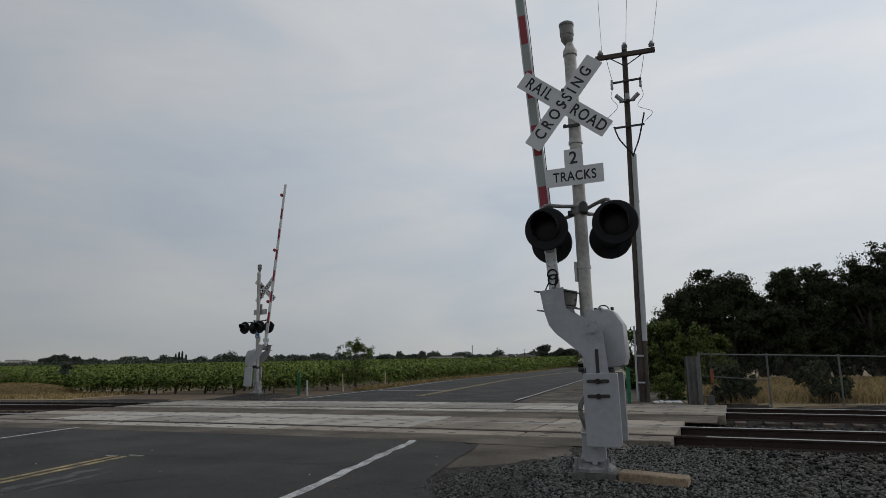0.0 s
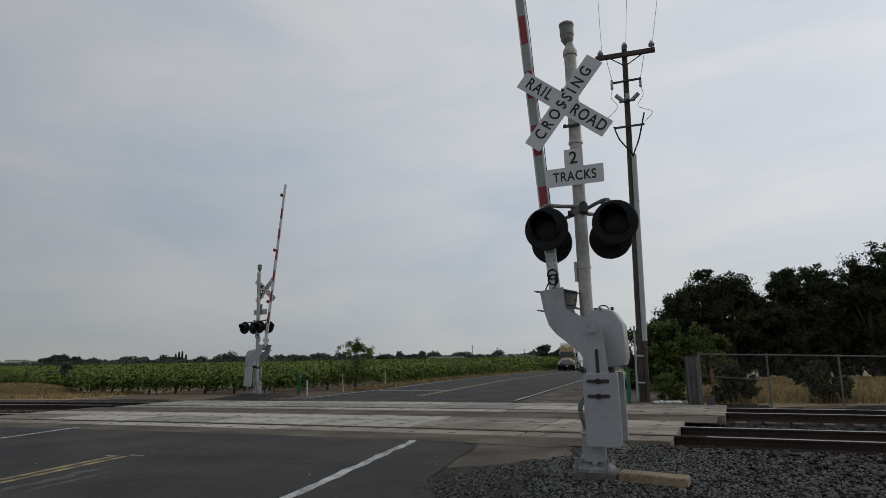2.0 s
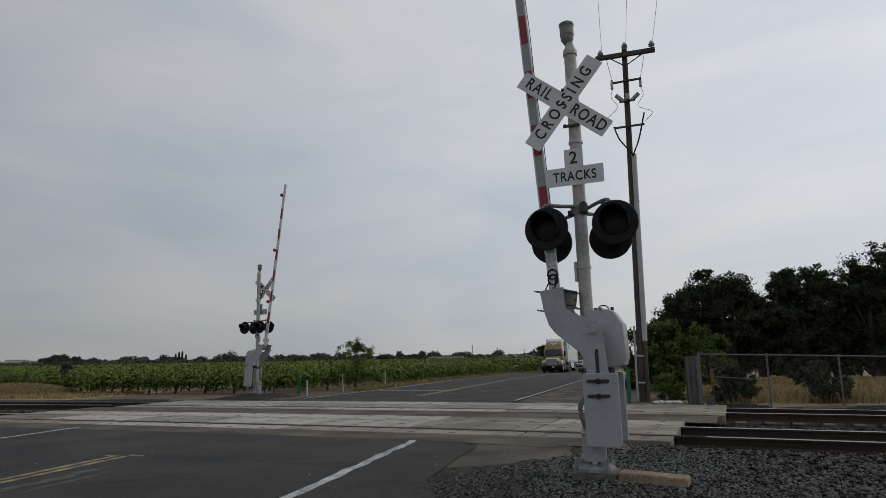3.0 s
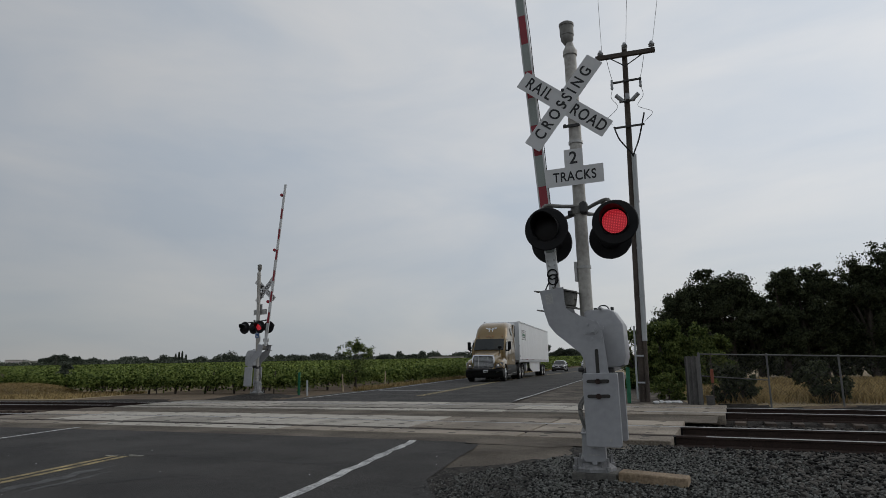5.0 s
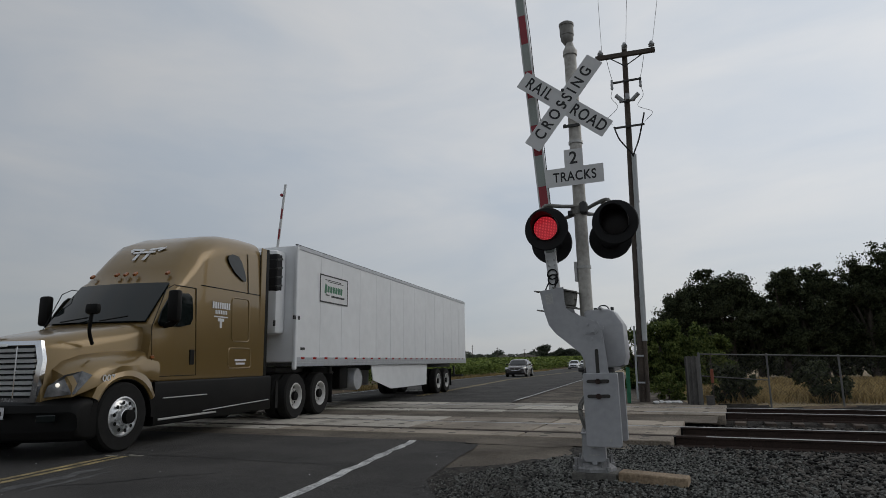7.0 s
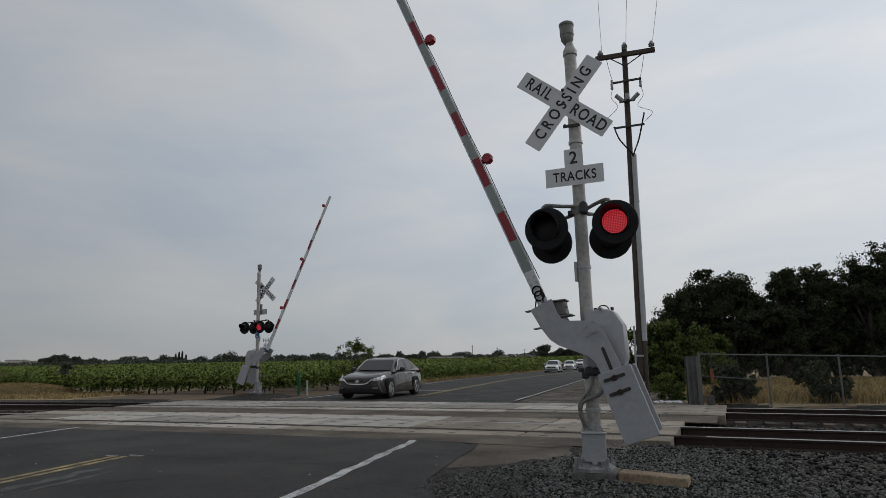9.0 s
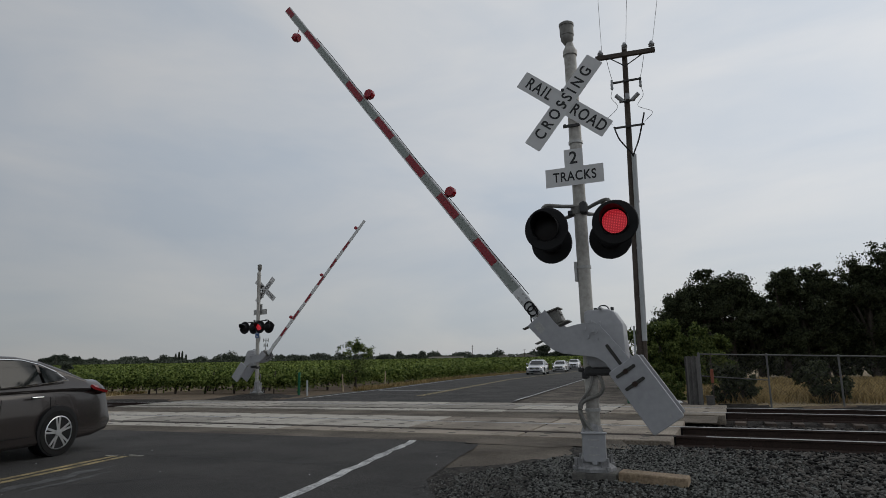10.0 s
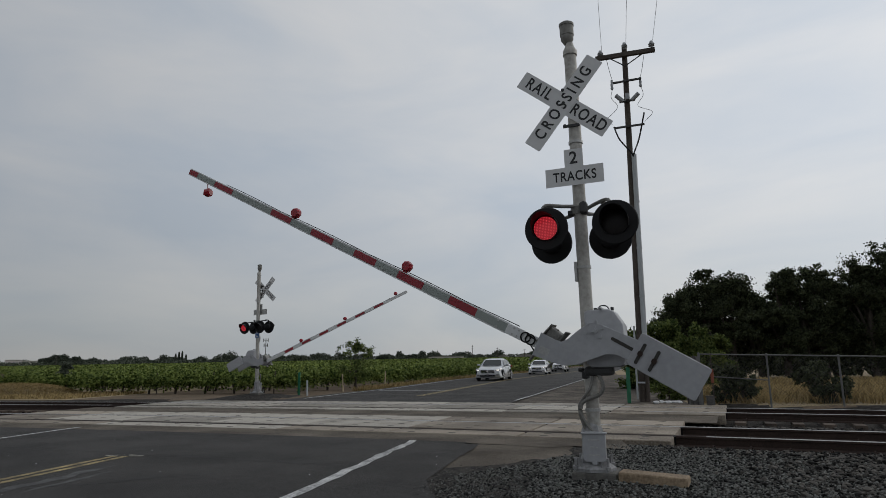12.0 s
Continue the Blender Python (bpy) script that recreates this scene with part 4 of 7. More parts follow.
        ob = part("arm_light", bm, RED_LENS, arm, "red arm lamp")
        ob.matrix_local = boom_m @ Matrix.Translation((a, -0.005, -wid(a) / 2 - 0.005 if not hang else wid(a) / 2)) @ Matrix.Rotation(radians(180 if not hang else 180), 4, "Y") if not hang else boom_m @ Matrix.Translation((a, -0.01, wid(a) / 2 - 0.02)) @ Matrix.Rotation(radians(180 - 30), 4, "Y")
    # cable along the top edge of the boom
    bm = bmesh.new()
    pts = [(a, -0.005 + 0.006 * math.sin(a * 9), -wid(a) / 2 - 0.008 - 0.012 * abs(math.sin(a * 2.1))) for a in np.arange(0.8, arm_len - 0.7, 0.12)]
    tube(bm, pts, 0.005, 5)
    part("arm_cable", bm, BLACK, arm, "thin black lamp cable").matrix_local = boom_m
    bm = bmesh.new()
    for a0 in (0.62, 0.68):
        ring = [(a0 + 0.055 * math.cos(t), -0.035, 0.055 * math.sin(t)) for t in np.linspace(0, 6.28, 18)]
        tube(bm, ring, 0.009, 6)
    tube(bm, spline([(0.60, -0.03, 0.05), (0.50, -0.04, 0.10), (0.36, -0.05, 0.12), (0.20, -0.06, 0.06)], 5), 0.008, 6)
    tube(bm, spline([(0.68, -0.03, -0.04), (0.55, -0.05, -0.02), (0.48, -0.04, 0.03)], 5), 0.008, 6)
    part("coiled_cable", bm, BLACK, arm, "black coiled lamp cable").matrix_local = boom_m
    bm = bmesh.new()
    for a0 in (0.78, 0.84, 1.05):
        for p in (-0.035, 0.035):
            lathe(bm, [(0.012, -0.034), (0.012, -0.02)], "y", (a0, 0, p), 8)
    part("arm_bolt", bm, GALV, arm).matrix_local = boom_m
    return gate, arm, lit


NEAR_REDS = [(1.03 * a, 1.03 * b) for a, b in ((1.30, 1.67), (2.04, 2.41), (2.75, 3.09), (3.44, 3.81), (4.17, 4.53), (5.28, 5.64), (6.0, 6.17))]
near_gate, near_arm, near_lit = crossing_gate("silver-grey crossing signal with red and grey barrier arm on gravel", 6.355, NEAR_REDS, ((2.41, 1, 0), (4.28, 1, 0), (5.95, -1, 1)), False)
near_gate.matrix_world = pose(-0.176, 7.1, 0.084, 0, -0.5, -7.5)
FAR_REDS = [(a, a + 0.42) for a in (1.35, 2.2, 3.05, 3.9, 4.75, 5.6)]
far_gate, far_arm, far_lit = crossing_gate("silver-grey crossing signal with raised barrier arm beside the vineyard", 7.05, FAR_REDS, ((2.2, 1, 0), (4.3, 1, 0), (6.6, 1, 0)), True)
far_gate.matrix_world = pose(-13.40, 22.75, 0.146, 0, 1.0, 180 - 8)


# ---- power pole, posts, fence and beam ----
def power_pole():
    pole = thing("utility_pole", "tall dark timber utility pole with crossarm and grey conduit", "utility pole", m=pose(1.05, 20.4, -0.05, 0, 0.85, 0))
    bm = bmesh.new()
    cyl(bm, (0, 0, 0), (0, 0, 11.55), 0.115, 0.085, 20)
    part("shaft", bm, WOOD_POLE, pole, "", True)
    bm = bmesh.new()
    box(bm, (0, -0.16, 11.25), (1.9, 0.11, 0.15), rot=(0, 0, -6), bevel=0.01)
    arm = part("crossarm", bm, WOOD_POLE, pole, "dark timber crossarm")
    bm = bmesh.new()
    for x in (-0.78, 0, 0.84):
        lathe(bm, [(0.03, 11.31), (0.05, 11.36), (0.10, 11.38), (0.07, 11.42), (0.10, 11.44), (0.06, 11.50), (0.05, 11.54)], "z", (x, -0.16 - x * 0.17, 0.12 if x == 0 else 0), 12)
    part("insulator", bm, CERAMIC, pole, "grey pin insulators", True)
    bm = bmesh.new()
    for s in (-1, 1):
        tube(bm, [(s * 0.55, -0.17, 11.2), (0, -0.14, 10.85)], 0.018, 6)
    part("brace", bm, DARK_IRON, pole, "dark steel crossarm braces")
    for x, z, w in ((0, 10.32, 0.95), (0.02, 8.75, 0.95), (0, 9.62, 0.5)):
        bm = bmesh.new()
        box(bm, (x, -0.15, z), (w, 0.06, 0.055), rot=(0, 0, -10))
        part("bracket", bm, DARK_IRON, pole, "dark steel bracket")
    for x in (-0.46, 0.44):
        bm = bmesh.new()
        lathe(bm, [(0.035, 10.05), (0.05, 10.10), (0.035, 10.16), (0.05, 10.22), (0.035, 10.28), (0.04, 10.38)], "z", (x, -0.17, 0), 10)
        part("cutout", bm, CERAMIC, pole, "grey fuse cut-out", True)
    for s in (-1, 1):
        bm = bmesh.new()
        cyl(bm, (s * 0.14, -0.17, 9.62), (s * 0.36, -0.22, 9.82), 0.07, seg=10)
        part("arrester", bm, CERAMIC, pole, "grey lightning arrester", True)
    bm = bmesh.new()
    box(bm, (0, -0.2, 9.75), (0.12, 0.12, 0.22), bevel=0.02)
    part("junction_block", bm, CERAMIC, pole)
    bm = bmesh.new()
    for s, z1 in ((-1, 8.75), (1, 9.15)):
        tube(bm, spline([(s * (0.46 if s < 0 else 0.5), -0.2, z1), (s * 0.30, -0.2, 8.3), (0.08 + s * 0.05, -0.19, 7.85), (0.10, -0.18, 7.7)], 5), 0.025, 7)
    for s in (-1, 1):
        tube(bm, spline([(s * 0.60, -0.2, 11.15), (s * 0.52, -0.2, 10.7), (s * 0.45, -0.2, 10.4)], 5), 0.008, 5)
        tube(bm, spline([(s * 0.45, -0.2, 10.05), (s * 0.5, -0.2, 9.75), (s * 0.32, -0.2, 9.4), (s * 0.75, -0.22, 9.05 + s * 0.1), (s * 0.5, -0.2, 8.85)], 6), 0.008, 5)
    part("riser_cable", bm, BLACK, pole, "black riser cables")
    bm = bmesh.new()
    cyl(bm, (0.125, -0.12, 1.85), (0.115, -0.12, 7.8), 0.078, seg=14)
    for z in (3.2, 4.7, 6.2):
        lathe(bm, [(0.08, z), (0.088, z), (0.088, z + 0.06), (0.08, z + 0.06)], "z", (0.12, -0.12, 0), 14)
    part("conduit", bm, PVC, pole, "grey plastic cable conduit", True)
    bm = bmesh.new()
    cyl(bm, (0.135, -0.12, 0), (0.125, -0.12, 1.85), 0.06, seg=12)
    part("lower_conduit", bm, WOOD_POLE, pole, "brown timber guard over the lower conduit", True)
    bm = bmesh.new()
    cyl(bm, (-0.17, -0.12, 0.1), (-0.17, -0.12, 2.3), 0.03, seg=10)
    for z in (0.6, 1.4):
        box(bm, (-0.06, -0.17, z), (0.26, 0.02, 0.05))
    part("ground_conduit", bm, PVC, pole, "thin grey ground conduit")


power_pole()


def wires():
    for k, (x0, x1) in enumerate(((-0.78, -0.95), (0.0, -0.1), (0.84, 0.80))):
        bm = bmesh.new()
        a = Vector((1.27 + x0, 20.24 - x0 * 0.17, 11.5))
        b = Vector((1.27 + x1 - 1.6, -45, 13.0))
        pts = [a.lerp(b, t) - Vector((0, 0, 1.1 * 4 * t * (1 - t))) for t in np.linspace(0, 1, 24)]
        tube(bm, pts, 0.006, 5)
        tagged(link("power_line", bm, DARK_IRON), "thin dark overhead power line", "power line", "power lines")


wires()


def marker_post(x, y, h, m, label):
    bm = bmesh.new()
    plate(bm, rounded(0.095, h, 0.02, c=(0, h / 2)), -0.012, 0.012, 0.003)
    plate(bm, rounded(0.02, h * 0.96, 0.005, c=(-0.045, h / 2)), -0.03, -0.011)
    plate(bm, rounded(0.02, h * 0.96, 0.005, c=(0.045, h / 2)), -0.03, -0.011)
    ob = link("marker_post", bm, m)
    ob.matrix_world = pose(x, y, surface_z(x, y), 2, 1, -8)
    tagged(ob, label, "marker post", "marker posts")


marker_post(0.62, 19.9, 1.05, GREEN_POST, "flat green plastic cable marker post")
marker_post(-12.47, 24.5, 0.95, GREEN_POST, "flat green plastic marker post before the vines")


def timber_post(x, y, h, r, material, lean, label):
    bm = bmesh.new()
    cyl(bm, (0, 0, -0.05), (0, 0, h), r, r * 0.9, 10)
    bmesh.ops.bevel(bm, geom=bm.edges[:], offset=0.006, segments=1, affect="EDGES")
    tagged(link("vine_stake", bm, material), label, "stake", "posts by the vineyard").matrix_world = pose(x, y, surface_z(x, y), 0, lean, 0)


timber_post(-12.0, 24.3, 0.62, 0.045, PVC, -2, "short pale post by the verge")
timber_post(-12.0, 28.0, 0.80, 0.035, BEAM, -3, "weathered pale wooden end post of a vine row")
timber_post(-11.7, 33.0, 0.85, 0.035, BEAM, 2, "weathered pale wooden end post of a vine row")

bm = bmesh.new()
box(bm, (0, 0, 0.06), (0.66, 0.23, 0.17), bevel=0.016)
tagged(link("concrete_block", bm, TAN_BLOCK), "tan concrete kerb block lying on gravel", "concrete block").matrix_world = pose(0.40, 6.88, -0.03, 0, 2.0, -13)


def mesh_fence():
    """A chain-link fence on steel posts with a top rail."""
    f = thing("chain_link_fence", "grey chain-link fence with steel posts along the tracks", "fence")
    a, b = Vector((2.53, 19.0, 0.02)), Vector((14.5, 18.5, -0.36))
    d = (b - a).normalized()
    n = 8
    h = 1.36
    for k in range(n):
        p = a + d * (k * 1.72)
        bm = bmesh.new()
        cyl(bm, (p.x, p.y, -0.3), (p.x, p.y, p.z + h - 0.02), 0.024 if k else 0.034, seg=10)
        lathe(bm, [(0.026, h - 0.03), (0.03, h), (0.01, h + 0.03)], "z", (p.x, p.y, p.z), 10)
        part("post", bm, FENCE_STEEL, f)
    bm = bmesh.new()
    cyl(bm, a + Vector((0, 0, h - 0.02)), a + d * 12.1 + Vector((0, 0, h - 0.02)), 0.017, seg=8)
    part("top_rail", bm, FENCE_STEEL, f)
    bm = bmesh.new()
    cyl(bm, a + d * 0.05 + Vector((0, 0.03, 0.74)), a + d * 1.70 + Vector((0, 0.03, 0.67)), 0.014, seg=8)
    part("brace_rail", bm, FENCE_STEEL, f)
    side = thing("gate_panel", "weathered grey slatted gate panel beside the fence", "fence panel")
    for k in range(8):
        bm = bmesh.new()
        p = a + Vector((-0.032 * k - 0.05, 0.10 * k, 0))
        box(bm, (p.x, p.y, 0.55 + 0.01 * (k % 3)), (0.062, 0.022, 1.50 - 0.02 * (k % 2)), rot=(0, 0, -30), bevel=0.004)
        part("slat", bm, WEATHERED, side)
    # woven wire, as crossing thin strands
    bm = bmesh.new()
    L, step, t = 12.0, 0.085, 0.0016
    nrm = Vector((d.y, -d.x, 0))
    for s in (-1, 1):
        k = -int(h / step)
        while k * step < L:
            s0 = k * step
            u0, u1 = s0, s0 + h
            z0, z1 = (0.0, h - 0.04) if s > 0 else (h - 0.04, 0.0)
            lo, hi = max(0.0, u0), min(L, u1)
            if hi > lo:
                za = z0 + (z1 - z0) * (lo - u0) / h
                zb = z0 + (z1 - z0) * (hi - u0) / h
                pa, pb = a + d * lo + Vector((0, 0, za)), a + d * hi + Vector((0, 0, zb))
                q = (pb - pa).normalized().cross(nrm) * t
                vs = [bm.verts.new(x) for x in (pa - q, pb - q, pb + q, pa + q)]
                bm.faces.new(vs)
                ws = [bm.verts.new(x + nrm * 0.004) for x in (pa, pb)]
                bm.faces.new((vs[0], vs[1], ws[1], ws[0]))
            k += 1
    tagged(part("wire_mesh", bm, DARK_IRON, f, "diamond wire mesh"), kind="stuff")


FENCE_STEEL = mat("dull_fence_steel", (0.15, 0.15, 0.145), rough=0.6, metal=0.3, vary=0.2)
WEATHERED = mat("weathered_grey_boards", (0.085, 0.08, 0.078), rough=0.9, vary=0.35, scale=4, fine=40, bump=0.4, color2=(0.15, 0.145, 0.14), per_object=0.4)
ORANGE = mat("orange_plastic", (0.22, 0.06, 0.03), rough=0.5, vary=0.2)
mesh_fence()
bm = bmesh.new()
cyl(bm, (0, 0, -0.2), (0, 0, 1.45), 0.022, 0.01, 8)
ob = link("marker_stake", bm, WOOD_POLE)
tagged(ob, "thin stake with orange pipeline marker sleeve", "marker stake")
ob.matrix_world = pose(2.80, 18.75, -0.05)
bm = bmesh.new()
lathe(bm, [(0.034, 0.62), (0.042, 0.64), (0.042, 0.98), (0.034, 1.0)], "z", seg=12)
part("sleeve", bm, ORANGE, ob, "orange plastic sleeve")
bm = bmesh.new()
box(bm, (0.02, -0.02, 0.26), (0.19, 0.15, 0.42), bevel=0.01)
box(bm, (0.02, -0.02, 0.48), (0.23, 0.19, 0.02), bevel=0.005)
tagged(link("utility_box", bm, WEATHERED), "small grey weathered utility box by the fence", "utility box").matrix_world = pose(2.68, 18.72, -0.25)


rng_s = np.random.default_rng(14)
for k in range(5):
    bm = bmesh.new()
    bmesh.ops.create_icosphere(bm, subdivisions=2, radius=0.10)
    for v in bm.verts:
        v.co *= 1 + 0.5 * noise.noise(v.co * 14 + Vector((k * 3, 0, 0)))
        v.co.z *= 0.45
    x, y = 1.35 + 0.17 * k + rng_s.uniform(-0.05, 0.05), 20.0 + rng_s.uniform(-0.3, 0.2)
    tagged(link("litter_scrap", bm, SIGN_WHITE), "crumpled white scrap of litter on gravel", "litter", "scraps by the pole").matrix_world = pose(x, y, surface_z(x, y) + 0.02, 0, 0, 40 * k)


# ---- plants ----
def vine(rng, name="grapevine"):
    """One trained vine: twisted trunk, arms and a spreading crown of leaves."""
    v = thing(name, "green leafy trained grapevine with a dark trunk", "grapevine", "vines of the front rows")
    bm = bmesh.new()
    lean = rng.uniform(-0.12, 0.12)
    tube(bm, spline([(0, 0, -0.05), (lean * 0.5, 0.03, 0.22), (lean, 0, 0.40), (lean, 0, 0.52)], 3), [0.055] * 3 + [0.045] * 3 + [0.04] * 4, 7)
    for s in (-1, 1):
        tube(bm, spline([(lean, 0, 0.48), (lean + s * 0.3, 0.02, 0.58), (lean + s * 0.75, 0, 0.62)], 3), 0.025, 5)
    part("trunk", bm, BARK, v, "dark gnarled trunk")
    n = 1500
    x = rng.uniform(-0.95, 0.95, n)
    ang = rng.uniform(0, 6.28, n)
    r = np.sqrt(rng.random(n))
    y = 0.62 * r * np.cos(ang)
    z = 0.68 + 0.24 * r * np.sin(ang) + 0.06 * np.sin(x * 5 + rng.uniform(0, 6)) - 0.2 * np.abs(y)
    shoots = rng.random(n) < 0.12
    z[shoots] += rng.uniform(0.04, 0.16, shoots.sum())
    droop = rng.random(n) < 0.14
    z[droop] -= rng.uniform(0.1, 0.32, droop.sum())
    me = cloud_mesh("crown", np.stack([x, y, z], 1), rng.uniform(0.04, 0.08, n), VINE_LEAF, rng, flat=0.35, aspect=1.5)
    ob = new("crown", me)
    ob.parent = v
    return v


def vineyard():
    rng = np.random.default_rng(11)
    kinds = [vine(rng) for _ in range(4)]
    used = [False] * 4

    def put(x, y, rz):
        k = int(rng.integers(4))
        m = pose(x, y, surface_z(x, y), 0, 0, rz)
        if not used[k]:
            kinds[k].matrix_basis = m
            used[k] = True
        else:
            copy_thing(kinds[k], m)
    # front rows, alongside the tracks
    for row in range(3):
        y0 = 26.6 + row * 2.9
        for x in np.arange(-24.5 - row * 6, -12.7 - (0.2 if row else 0), 1.55):
            put(x + rng.uniform(-0.1, 0.1), y0 + 0.02 * (x + 13) + rng.uniform(-0.1, 0.1), rng.choice([0, 180]) + rng.uniform(-5, 5))
    # row ends beside the road
    for y in np.arange(35.4, 62, 2.9):
        put(along(LEFT_WHITE, y) - 1.75, y, rng.uniform(-8, 8))
        put(along(LEFT_WHITE, y) - 3.3, y, rng.uniform(-8, 8))
    for k in range(4):
        if not used[k]:
            put(-26, 29.5, 0)
    # stakes between the front vines
    for x in np.arange(-24, -13, 3.1):
        timber_post(x, 26.4, 1.0, 0.03, WOOD_POLE, rng.uniform(-3, 3), "dark steel and timber vine stake")
    # the wide field behind
    C, S = [], []
    y = 29.5
    while y < 330:
        left = -26 - 1.25 * (y - 26)
        right = along(LEFT_WHITE, y) - (4.6 if y > 35 else 1.6)
        far = y > 62
        if far:
            right = along(LEFT_WHITE, y) - 0.9
        dens = 170 if y < 45 else 95 if y < 70 else 44 if y < 120 else 20 if y < 200 else 10
        if y < 36:
            right = -24.5 - 1.2 * (y - 26)
        n = int(max(0, right - left) * dens)
        x = rng.uniform(left, right, n)
        r = np.sqrt(rng.random(n))
        a = rng.uniform(0, 6.28, n)
        yy = y + 0.62 * r * np.cos(a)
        zz = np.array([field_rise(q, y) for q in x]) + ground_z(0, y) + 0.68 + 0.26 * r * np.sin(a) + 0.07 * np.sin(x * 2.3 + y) + 0.05 * np.sin(x * 7.1 + 2 * y)
        zz += 0.20 * min(1.0, max(0.0, (y - 30) / 60))
        zz += (rng.random(n) < 0.08) * rng.uniform(0.05, 0.2, n)
        zz -= (rng.random(n) < 0.12) * rng.uniform(0.1, 0.4, n)
        C.append(np.stack([x, yy, zz], 1))
        S.append(np.full(n, 0.085 if y < 45 else 0.12 if y < 70 else 0.18 if y < 120 else 0.30 if y < 200 else 0.42) * rng.uniform(0.7, 1.2, n))
        y += 2.9
    # the leafy ends of the rows, down to the verge
    for y in np.arange(34, 170, 1.2):
        n = 150 if y < 70 else 80
        x = along(LEFT_WHITE, y) - 1.05 - 1.6 * rng.random(n) ** 1.5
        z = 0.08 + 0.95 * rng.random(n) ** 0.8
        base = np.array([field_rise(q, y) for q in x]) + ground_z(0, y)
        C.append(np.stack([x, y + rng.uniform(-0.6, 0.6, n), base + z], 1))
        S.append(np.full(n, 0.09 if y < 70 else 0.15) * rng.uniform(0.7, 1.2, n))
    tagged(new("vineyard_rows", cloud_mesh("vineyard_rows", np.concatenate(C), np.concatenate(S), VINE_LEAF, rng, flat=0.6, aspect=1.5)), "wide field of green vine rows", "vineyard", kind="stuff")
    bm = bmesh.new()
    for y in np.arange(29.5, 45, 2.9):
        for x in np.arange(-26 - 1.1 * (y - 26), along(LEFT_WHITE, y) - 5, 1.6):
            cyl(bm, (x, y, -0.05), (x + rng.uniform(-0.1, 0.1), y, 0.65), 0.045, 0.035, 6)
    tagged(link("vine_trunks", bm, BARK), "dark vine trunks under the leaves", "vine trunks", kind="stuff")


vineyard()


def grass(name, label, n, where, h0, h1, rng, w=0.012):
    """Dry blades, each one bent triangle pair, in one mesh."""
    P = np.array([where(rng) for _ in range(n)])
    z = np.array([surface_z(x, y) for x, y in P])
    h = rng.uniform(h0, h1, n)
    a = rng.uniform(0, 6.28, n)
    lean = rng.normal(0, 0.35, (n, 2)) * h[:, None]
    wd = np.stack([np.cos(a), np.sin(a)], 1) * w * (1 + h[:, None])
    base = np.concatenate([P, z[:, None]], 1)
    v = np.zeros((n, 4, 3))
    v[:, 0] = base
    v[:, 0, :2] -= wd
    v[:, 1] = base
    v[:, 1, :2] += wd
    v[:, 2, :2] = P + lean * 0.4 + wd * 0.7
    v[:, 2, 2] = z + h * 0.6
    v[:, 3, :2] = P + lean
    v[:, 3, 2] = z + h
    i = np.arange(n)[:, None] * 4
    f = np.concatenate([i + [0, 1, 2], i + [0, 2, 3]], 1).reshape(-1, 3)
    me = bpy.data.meshes.new(name)
    me.from_pydata(v.reshape(-1, 3).tolist(), [], f.tolist())
    me.materials.append(DRY_GRASS)
    tagged(new(name, me), label, "dry grass", kind="stuff")


rng_g = np.random.default_rng(21)
grass("verge_grass", "dry straw-coloured grass along the road verge", 8000, lambda r: (lambda y: (along(LEFT_WHITE, y) - 0.5 - abs(r.normal(0, 0.28)), y))(28.5 + 75 * r.random() ** 1.5), 0.06, 0.28, rng_g, 0.012)
grass("field_grass", "tall dry golden grass behind the fence", 60000, lambda r: (r.uniform(2.6, 26), 19.6 + 17 * r.random()), 0.10, 0.36, rng_g, 0.010)
grass("trackside_grass", "dry yellow grass beyond the tracks", 12000, lambda r: (r.uniform(-40, -22), 22.2 + 5 * r.random()), 0.04, 0.16, rng_g, 0.03)


def berm():
    """A low earth bank covered with dry grass."""
    bm = bmesh.new()
    rows = []
    for j in range(14):
        row = []
        for i in range(40):
            u, v = i / 39 * 2 - 1, j / 13 * 2 - 1
            h = max(0.0, 1 - abs(u) ** 3) * max(0.0, 1 - v * v) * 0.58
            x, y = -28.6 + 3.8 * u, 25.8 + 1.2 * v - 0.05 * u
            row.append(bm.verts.new((x, y, -0.10 + h + 0.05 * noise.noise((x * 1.5, y * 1.5, 0)))))
        rows.append(row)
    for a, b in zip(rows, rows[1:]):
        for i in range(39):
            bm.faces.new((a[i], a[i + 1], b[i + 1], b[i]))
    tagged(link("earth_bank", bm, DRY_SOIL, smooth=True), "low earth bank with dry yellow grass", "earth bank", kind="structure")
    rng = np.random.default_rng(5)
    n = 9000
    u, v = rng.uniform(-1, 1, n), rng.uniform(-1, 1, n)
    h = (1 - np.abs(u) ** 3) * (1 - v * v) * 0.58
    c = np.stack([-28.6 + 3.8 * u, 25.8 + 1.2 * v - 0.05 * u, -0.06 + h], 1)
    tagged(new("bank_grass", cloud_mesh("bank_grass", c, rng.uniform(0.05, 0.11, n), DRY_GRASS, rng, aspect=0.3)), "dry grass on the earth bank", "dry grass", kind="stuff")


berm()


